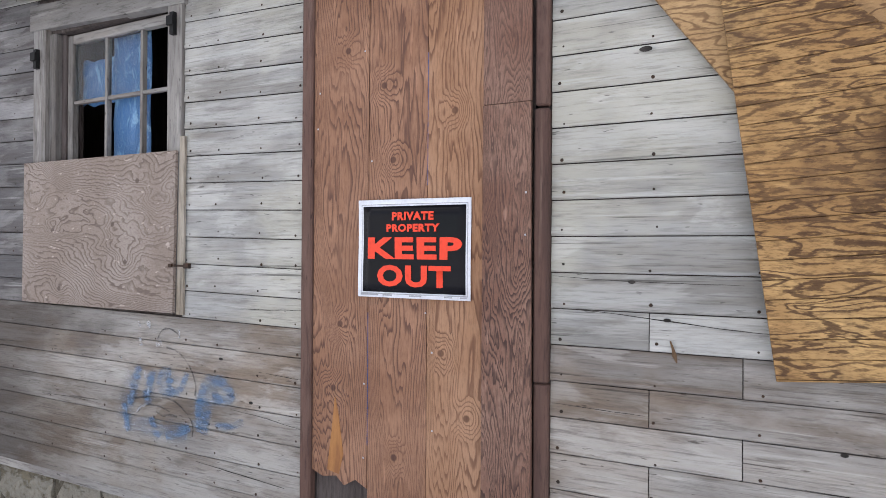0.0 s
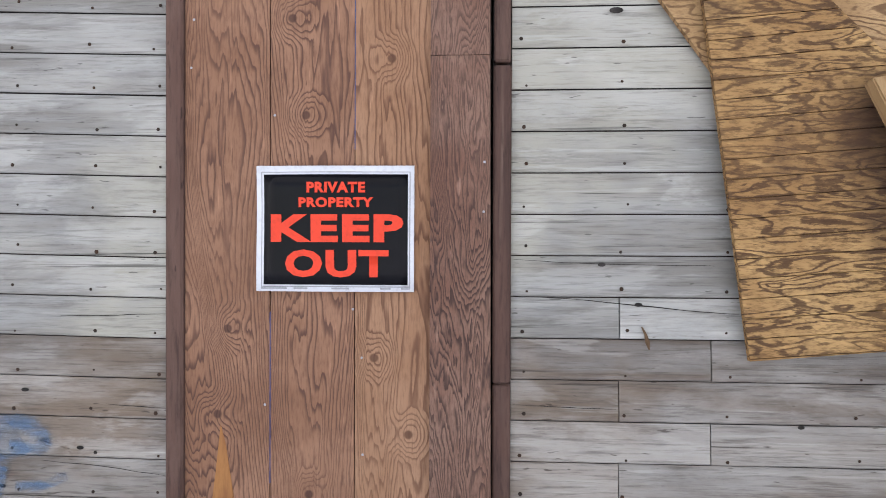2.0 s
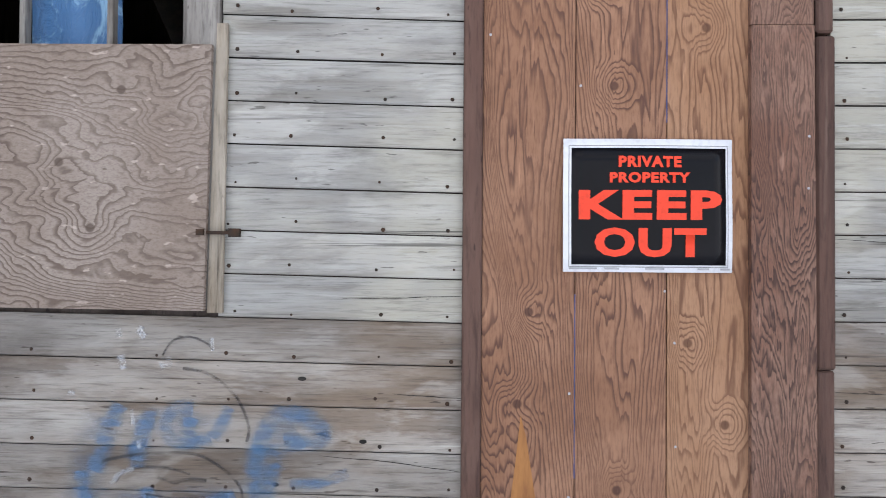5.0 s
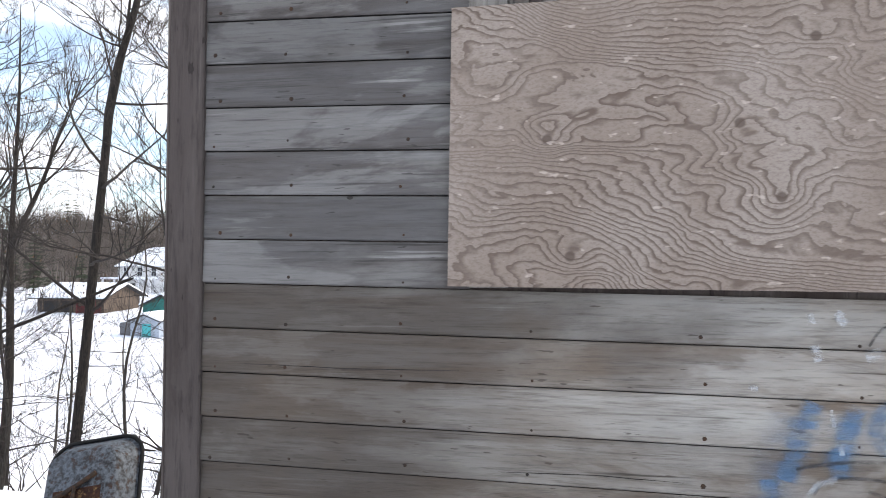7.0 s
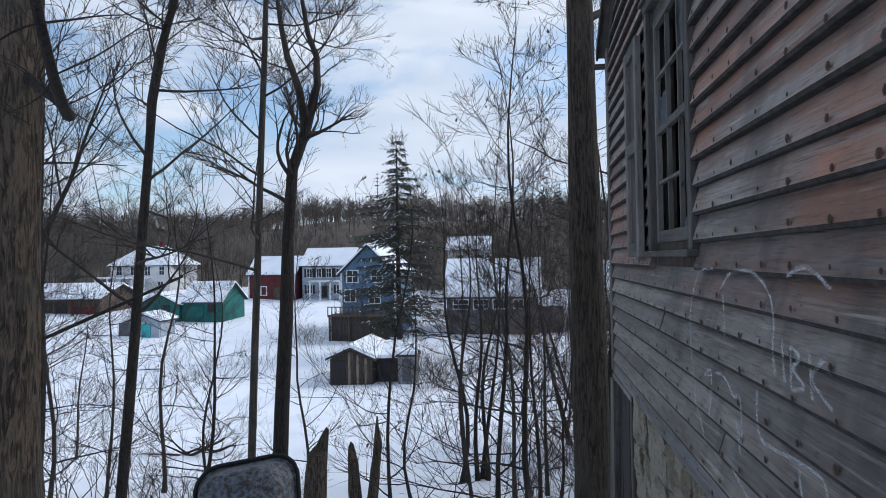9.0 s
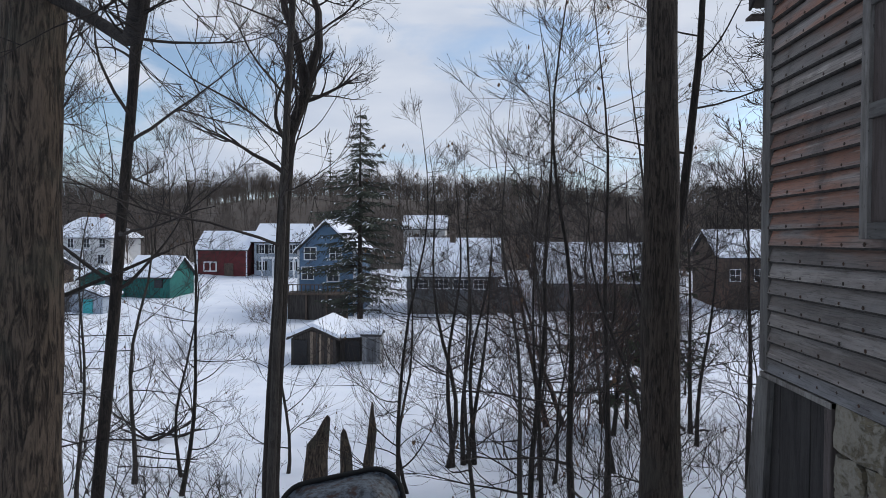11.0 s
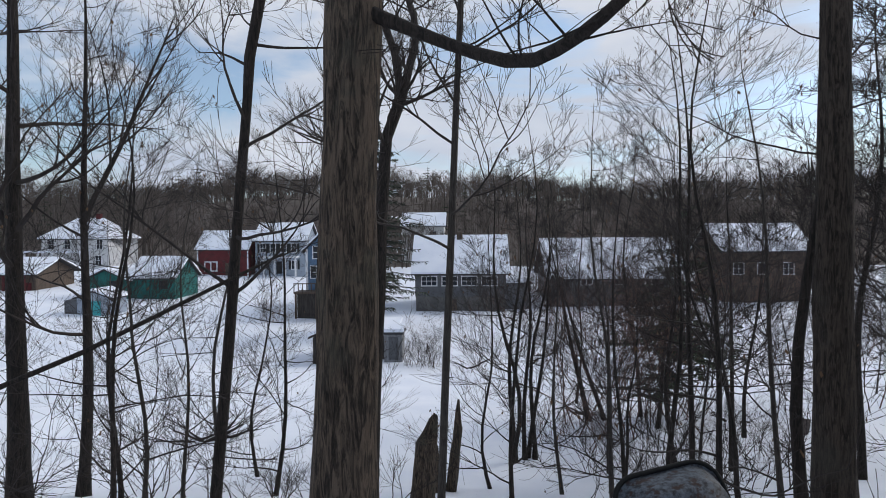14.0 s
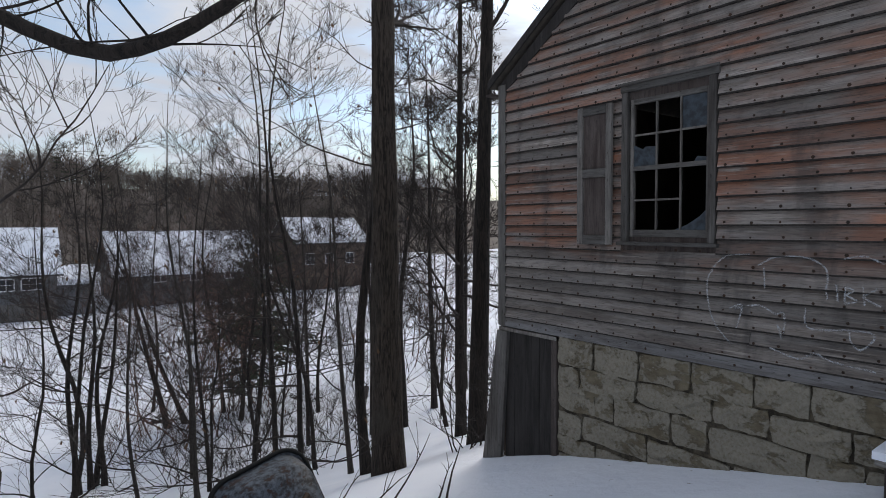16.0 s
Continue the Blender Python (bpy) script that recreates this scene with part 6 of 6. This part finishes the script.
pole = thing("fallen_pole", "long thin dark pole leaning against a bare tree", "branch")
vs, fs = [], []
tube(vs, fs, [Vector(p) for p in ((-17.1, 6.1, -2.3), (-15.41, 7.0, -1.36), (-13.5, 8.05, -0.5), (-11.75, 9.5, 0.52), (-10.9, 10.0, 0.98))], [0.05, 0.045, 0.04, 0.034, 0.022], 7)
link_mesh("stem", vs, fs, M_BARK_D, pole, "", True)

board_s = box("tilted_board", -0.3, 0.3, -0.04, 0.04, -0.1, 0.62, M_TRIM_DARK, None, 0.02)
board_s.matrix_world = pose(5.2, 21.5, ground_z(5.2, 21.5), 0, 14, 20)
tagged(board_s, "small dark grey board standing tilted in the snow", "board")

# dead branches lying on the field
for i, (x, y, ln, cnt) in enumerate(((-17.5, 20.5, 2.0, 7), (-16.6, 20.9, 1.4, 4), (-7.3, 39.0, 2.6, 3), (-2.4, 25.9, 1.1, 6), (3.7, 23.8, 0.8, 5), (-28.6, 21.0, 1.2, 6))):
    rd = random.Random(90 + i)
    vs, fs = [], []
    for k in range(cnt):
        a = rd.uniform(-0.5, 0.5) + (math.pi if k % 2 else 0)
        branch(vs, fs, rd, Vector((x + rd.uniform(-0.3, 0.3), y + rd.uniform(-0.2, 0.2), ground_z(x, y) + 0.03)), Vector((math.cos(a), math.sin(a), rd.uniform(0.08, 0.4))), ln * rd.uniform(0.5, 1.0), 0.06, 2, 0.12, 0.0, 4, (3, 5))
    tagged(link_mesh("fallen_branch", vs, fs, M_TWIG), "dead dark branch lying on the snow", "branch", "dead branches on the field")

# fallen sticks by the snow crest
rs = random.Random(21)
for i in range(5):
    x, y = -5.2 + rs.uniform(-0.5, 0.6), 3.1 + rs.uniform(-0.3, 0.5)
    vs, fs = [], []
    branch(vs, fs, rs, Vector((x, y, ground_z(x, y) - 0.02)), Vector((rs.uniform(-0.6, 1), rs.uniform(-0.3, 0.3), 0.7)), rs.uniform(0.4, 0.8), 0.012, 1, 0.1, 0, 4, (2, 3))
    tagged(link_mesh("fallen_branch", vs, fs, M_TWIG), "dark broken stick poking out of snow", "branch", "sticks in the snow")


# ---------- houses in the valley ----------
def house_parts(t, x0, x1, y0, y1, zb, ze, zr, wall, roof_m, ridge="x", over=0.4, snow=True, trim=None, hip=0.0):
    """Walls with gables and a pitched roof under snow."""
    vs = [(x0, y0, zb), (x1, y0, zb), (x1, y1, zb), (x0, y1, zb), (x0, y0, ze), (x1, y0, ze), (x1, y1, ze), (x0, y1, ze)]
    if ridge == "x":
        ym = (y0 + y1) / 2
        vs += [(x0 + hip, ym, zr), (x1 - hip, ym, zr)]
        fs = [(0, 1, 5, 4), (1, 2, 6, 9, 5), (2, 3, 7, 6), (3, 0, 4, 8, 7)]
        ra, rb_ = (x0 + hip, x1 - hip) if hip else (x0 - over, x1 + over)
        slopes = [((x0 - over, y0 - over), (x1 + over, y0 - over), (rb_, ym), (ra, ym)), ((x1 + over, y1 + over), (x0 - over, y1 + over), (ra, ym), (rb_, ym))]
        if hip:
            slopes += [((x1 + over, y0 - over), (x1 + over, y1 + over), (rb_, ym), (rb_, ym - 0.01)), ((x0 - over, y1 + over), (x0 - over, y0 - over), (ra, ym - 0.01), (ra, ym))]
        drop = over * (zr - ze) / (ym - y0)
    else:
        xm = (x0 + x1) / 2
        vs += [(xm, y0, zr), (xm, y1, zr)]
        fs = [(0, 1, 5, 8, 4), (1, 2, 6, 5), (2, 3, 7, 9, 6), (3, 0, 4, 7)]
        slopes = [((x0 - over, y1 + over), (x0 - over, y0 - over), (xm, y0 - over), (xm, y1 + over)), ((x1 + over, y0 - over), (x1 + over, y1 + over), (xm, y1 + over), (xm, y0 - over))]
        drop = over * (zr - ze) / (xm - x0)
    link_mesh("wall", vs, fs, wall, t)
    for s in slopes:
        zz = (ze - drop, ze - drop, zr, zr)
        for nm, a, b, m_ in (("roof", 0.03, 0.18, roof_m), ("roof_snow", 0.185, 0.42, M_SNOW)):
            if nm == "roof_snow" and not snow:
                continue
            v2 = [(p[0], p[1], z + a) for p, z in zip(s, zz)] + [(p[0], p[1], z + b) for p, z in zip(s, zz)]
            link_mesh(nm, v2, [(3, 2, 1, 0), (4, 5, 6, 7), (0, 1, 5, 4), (1, 2, 6, 5), (2, 3, 7, 6), (3, 0, 4, 7)], m_, t)
    if trim:
        for x in (x0, x1):
            box("corner_trim", x - 0.12, x + 0.12, y0 - 0.05, y0 - 0.005, zb, ze, trim, t)


def house_window(t, x, y, z, w, h, frame_m, panes=2, shutters=None):
    f = boxes("window", [(x - w / 2 - 0.1, x - w / 2, y - 0.08, y - 0.005, z - 0.1, z + h + 0.1), (x + w / 2, x + w / 2 + 0.1, y - 0.08, y - 0.005, z - 0.1, z + h + 0.1),
                         (x - w / 2, x + w / 2, y - 0.08, y - 0.005, z + h, z + h + 0.1), (x - w / 2, x + w / 2, y - 0.1, y - 0.005, z - 0.1, z)], frame_m, t)
    box("glass", x - w / 2, x + w / 2, y - 0.03, y - 0.006, z, z + h, M_DARKGLASS, f)
    bars = [(x - 0.03, x + 0.03, y - 0.06, y - 0.031, z, z + h)] if panes == 2 else [(x - w / 2 + w * i / panes - 0.025, x - w / 2 + w * i / panes + 0.025, y - 0.06, y - 0.031, z, z + h) for i in range(1, panes)]
    bars.append((x - w / 2, x + w / 2, y - 0.062, y - 0.032, z + h / 2 - 0.03, z + h / 2 + 0.03))
    boxes("glazing_bar", bars, frame_m, f)
    if shutters:
        for s in (-1, 1):
            xx = x + s * (w / 2 + 0.32)
            box("shutter", xx - 0.2, xx + 0.2, y - 0.07, y - 0.005, z - 0.05, z + h + 0.05, shutters, t)


W_WHITE = mottled("white_clapboard", (0.66, 0.65, 0.64), (0.54, 0.54, 0.54), 0.8)
W_TRIM = plain("white_house_trim", (0.75, 0.76, 0.78), 0.6, 0, 0.1)
W_GREY = mottled("grey_house_siding", (0.125, 0.13, 0.14), (0.09, 0.094, 0.1), 0.8)
W_BLUE = mottled("blue_house_siding", (0.115, 0.19, 0.29), (0.085, 0.145, 0.225), 0.8)
W_RED = mottled("barn_red_siding", (0.13, 0.028, 0.03), (0.09, 0.02, 0.022), 0.8)
W_TEAL = mottled("teal_siding", (0.022, 0.14, 0.125), (0.015, 0.09, 0.085), 0.8)
W_BROWN = mottled("brown_old_boards", (0.115, 0.085, 0.065), (0.06, 0.047, 0.04), 1.5, stretch=(4, 4, 0.4))
W_OLD = mottled("old_grey_boards", (0.07, 0.062, 0.056), (0.03, 0.026, 0.023), 2.5, stretch=(4, 4, 0.4))
W_PALEB = mottled("pale_weathered_boards", (0.27, 0.28, 0.29), (0.17, 0.17, 0.175), 2.0, stretch=(4, 4, 0.4))
W_WORN = mottled("worn_tan_boards", (0.3, 0.24, 0.18), (0.17, 0.13, 0.1), 2.5, stretch=(4, 4, 0.4))
W_LIGHTB = mottled("pale_blue_grey_siding", (0.34, 0.39, 0.45), (0.27, 0.31, 0.37), 0.8)
W_CONC = mottled("concrete_base", (0.13, 0.127, 0.12), (0.08, 0.078, 0.075), 1.0)
# black shutters, doors and frames; also the painted shade of open bays
W_BLACKSH = plain("black_paint_and_opening_shade", (0.02, 0.02, 0.022), 0.5)
W_ROOF = plain("dark_shingles", (0.06, 0.06, 0.065), 0.9)
W_TEALD = plain("turquoise_door", (0.05, 0.4, 0.42), 0.5)

# grey building with a row of four windows
h = thing("house", "long low grey building with four white windows and snowy roof", "house")
house_parts(h, -13.6, -2.7, 68.5, 78, -6.1, -3.1, 0.9, W_GREY, W_ROOF, "x", 0.5)
box("foundation", -13.5, -2.8, 68.45, 77.9, -9.0, -6.101, W_CONC, h)
for x in (-11.9, -9.45, -7.1, -4.7):
    house_window(h, x, 68.5, -4.75, 1.75, 1.05, W_TRIM, 3)
box("annex_wall", -2.65, 0.3, 70, 75, -8.5, -4.6, W_GREY, h)
box("annex_roof", -2.65, 0.6, 69.7, 75.3, -4.6, -4.0, M_SNOW, h)
box("cellar_door", -9.6, -8.6, 68.36, 68.44, -8.4, -6.4, W_BROWN, h)
box("chimney", -8.6, -7.9, 72.5, 73.2, 0.2, 1.6, W_BROWN, h)
# blue house
h = thing("house", "blue two-storey gabled house with white windows and deck", "house")
house_parts(h, -26.0, -19.4, 66, 76, -8.0, -0.2, 3.0, W_BLUE, W_ROOF, "y", 0.5, True, W_TRIM)
for x, z in ((-24.6, -1.3), (-24.9, -3.6), (-21.9, -3.8), (-21.6, -1.3)):
    house_window(h, x, 66, z, 1.3, 1.35, W_TRIM)
box("deck_skirt", -26.5, -19.6, 63.6, 63.7, -8.2, -5.21, W_OLD, h, 0, "dark board skirt under the deck")
boxes("deck", [(-26.8, -19.4, 63.2, 65.9, -5.2, -5.0), (-26.8, -19.4, 63.2, 63.3, -4.1, -4.0)], W_BROWN, h)
for i in range(15):
    box("baluster", -26.8 + i * 0.49, -26.7 + i * 0.49, 63.21, 63.29, -5.0, -4.1, W_BROWN, h)
for i in range(4):
    box("deck_post", -26.7 + i * 2.3, -26.5 + i * 2.3, 63.3, 63.5, -8.0, -5.2, W_BROWN, h)
# pale house with black shutters
h = thing("house", "pale two-storey house with black shutters and white porch", "house")
house_parts(h, -45.0, -36.0, 101, 109, -6.5, 0.6, 3.4, W_LIGHTB, W_ROOF, "x", 0.5)
for x in (-43.6, -41.8, -39.9, -38.0):
    house_window(h, x, 101, -1.6, 0.9, 1.5, W_TRIM, 2, W_BLACKSH)
for x in (-43.6, -38.0):
    house_window(h, x, 101, -4.6, 0.9, 1.5, W_TRIM, 2, W_BLACKSH)
box("porch_roof", -43.0, -37.0, 98.8, 101, -2.5, -2.2, W_TRIM, h)
for x in (-42.8, -40.9, -39.0, -37.2):
    box("porch_post", x - 0.12, x + 0.12, 98.9, 99.1, -6.0, -2.5, W_TRIM, h)
box("front_door", -41.2, -40.2, 100.9, 101, -5.4, -3.2, W_BLACKSH, h)
# red barn
h = thing("barn", "dark red barn with white trim under a snowy roof", "barn")
house_parts(h, -55.0, -46.0, 100, 107, -6.5, -0.9, 2.0, W_RED, W_ROOF, "x", 0.4, True, W_TRIM)
boxes("cross_gate", [(-53.8, -51.4, 99.85, 99.95, -4.9, -4.7), (-53.8, -51.4, 99.85, 99.95, -3.3, -3.1), (-53.8, -53.6, 99.85, 99.95, -4.7, -3.3), (-51.6, -51.4, 99.85, 99.95, -4.7, -3.3), (-52.7, -52.5, 99.85, 99.95, -4.7, -3.3)], W_TRIM, h, "white braced half-door")
box("door", -50, -48.4, 99.9, 99.99, -5.8, -3.4, W_BROWN, h)
# white farmhouse
h = thing("house", "white farmhouse with front porch and snowy roof", "house")
house_parts(h, -89.5, -76.2, 108, 118, -6.2, 1.2, 4.8, W_WHITE, W_ROOF, "x", 0.5, hip=4.0)
for x in (-87.5, -84.3, -81.1, -77.9):
    house_window(h, x, 108, -0.9, 1.1, 1.7, W_TRIM, 2)
for x in (-78.2,):
    house_window(h, x, 108, -4.0, 1.1, 1.7, W_TRIM, 2)
box("porch_roof", -91.5, -80.0, 105.4, 108, -1.6, -1.2, M_SNOW, h)
for x in (-91.2, -88.5, -85.8, -83.1, -80.4):
    box("porch_post", x - 0.14, x + 0.14, 105.6, 105.9, -5.8, -1.6, W_TRIM, h)
box("front_door", -86.6, -85.5, 107.9, 107.99, -4.8, -2.5, W_BLACKSH, h)
box("chimney", -81.5, -80.7, 112.6, 113.4, 3.8, 6.0, W_RED, h)
# teal buildings
h = thing("workshop", "teal green workshop with low snowy roofs", "building")
house_parts(h, -51.5, -45.6, 73.5, 80, -7.6, -4.0, -1.7, W_TEAL, W_ROOF, "x", 0.4)
house_parts(h, -57.5, -51.6, 73, 80, -7.6, -4.4, -3.0, W_TEAL, W_ROOF, "y", 0.4)
for x in (-53.5, -47.1):
    house_window(h, x, 73 if x < -52 else 73.5, -5.4, 0.9, 0.9, W_BLACKSH)
box("garage_door", -50.9, -48.3, 73.4, 73.49, -7.2, -4.6, W_TEAL, h)
h = thing("shed", "small grey garden shed with turquoise door", "shed")
house_parts(h, -50.2, -46.4, 61, 64, -7.8, -5.4, -4.7, W_LIGHTB, W_ROOF, "y", 0.3)
box("door", -48.6, -47.5, 60.9, 60.99, -7.3, -5.7, W_TEALD, h)
box("lean_to", -51.6, -50.25, 61, 63.5, -7.8, -5.6, W_GREY, h)
# carport
h = thing("carport", "low brown carport with broad snowy roof", "building")
house_parts(h, -79.5, -67.8, 78, 86, -7.4, -3.6, -1.9, W_BROWN, W_ROOF, "x", 0.9)
for i, x in enumerate((-78, -75, -72, -69)):
    box("bay_post", x - 0.12, x + 0.12, 77.3, 77.5, -7.2, -3.9, W_RED if i > 1 else W_BROWN, h)
# flat black sheet painted as the shade inside the open bays
box("bay_opening", -78.9, -73.2, 77.9, 77.98, -7.0, -4.3, W_BLACKSH, h)
box("bay_wall", -72.6, -68.4, 77.9, 77.98, -6.6, -5.0, W_RED, h)
# old open shed in the field
h = thing("shed", "leaning old board shed with open front and snowy roof", "shed")
house_parts(h, -17.3, -14.3, 37, 42, -7.6, -5.65, -5.0, W_OLD, W_OLD, "y", 0.25)
# black sheet on the front stands in for the shed's shaded inside
box("opening", -17.1, -16.2, 36.9, 36.98, -7.5, -5.75, W_BLACKSH, h)
for i in range(10):
    top = -5.08 - 0.43 * abs(-16.1 + i * 0.19 + 15.8)
    box("board", -16.18 + i * 0.19, -16.02 + i * 0.19, 36.93 - 0.01 * (i % 2), 36.985, -7.5 + 0.14 * (i * 7 % 3), top - 0.05 * (i % 3), (W_OLD, W_BROWN, W_WORN)[i * 5 % 3], h)
box("side_bay", -14.25, -12.2, 38, 42, -7.4, -5.75, W_OLD, h)
# shade of the side bay's gap, painted as a thin black sheet
box("side_bay_gap", -13.9, -12.9, 37.9, 37.99, -7.3, -5.9, W_BLACKSH, h)
vv = [(-14.6, 37.4, -5.7), (-11.9, 37.6, -5.55), (-11.9, 42.3, -5.3), (-14.6, 42.3, -5.3)]
link_mesh("side_roof_snow", vv + [(a, b, c + 0.25) for a, b, c in vv], [(3, 2, 1, 0), (4, 5, 6, 7), (0, 1, 5, 4), (1, 2, 6, 5), (2, 3, 7, 6), (3, 0, 4, 7)], M_SNOW, h)
h.location, h.scale = (0.35, 0.2, 0.1), (1.1, 1.1, 1.1)
h = thing("outhouse", "narrow pale weathered outhouse beside the old shed", "shed")
house_parts(h, -12.55, -11.35, 37, 38.4, -7.4, -5.45, -5.25, W_PALEB, W_ROOF, "x", 0.1)
box("door", -12.25, -11.65, 36.93, 36.99, -7.1, -5.6, W_GREY, h)
h.location, h.scale = (0.35, 0.2, 0.1), (1.1, 1.1, 1.1)
# houses half hidden by the brush
h = thing("house", "grey-brown house with snowy roof behind bare trees", "house")
house_parts(h, 25.5, 36.5, 75, 84, -7.8, -0.9, 2.2, W_BROWN, W_ROOF, "x", 0.5)
for x in (27.5, 30.5, 33.8):
    house_window(h, x, 75, -4.0, 1.2, 1.4, W_TRIM)
h = thing("house", "low house with broad snowy roof behind the brush", "house")
house_parts(h, 3.0, 19.5, 72, 84, -7.8, -4.0, 0.4, W_GREY, W_ROOF, "x", 0.6)
for x in (7.5, 11.5, 15.5):
    house_window(h, x, 72, -5.0, 1.3, 1.2, W_TRIM)
h = thing("house", "distant small white house with snowy roof", "house")
house_parts(h, -22.0, -12.5, 131, 140, -6, 3.4, 6.2, W_WHITE, W_ROOF, "x", 0.5)
house_window(h, -19, 131, 0.6, 1.4, 1.5, W_TRIM)
house_window(h, -15, 131, 0.6, 1.4, 1.5, W_TRIM)
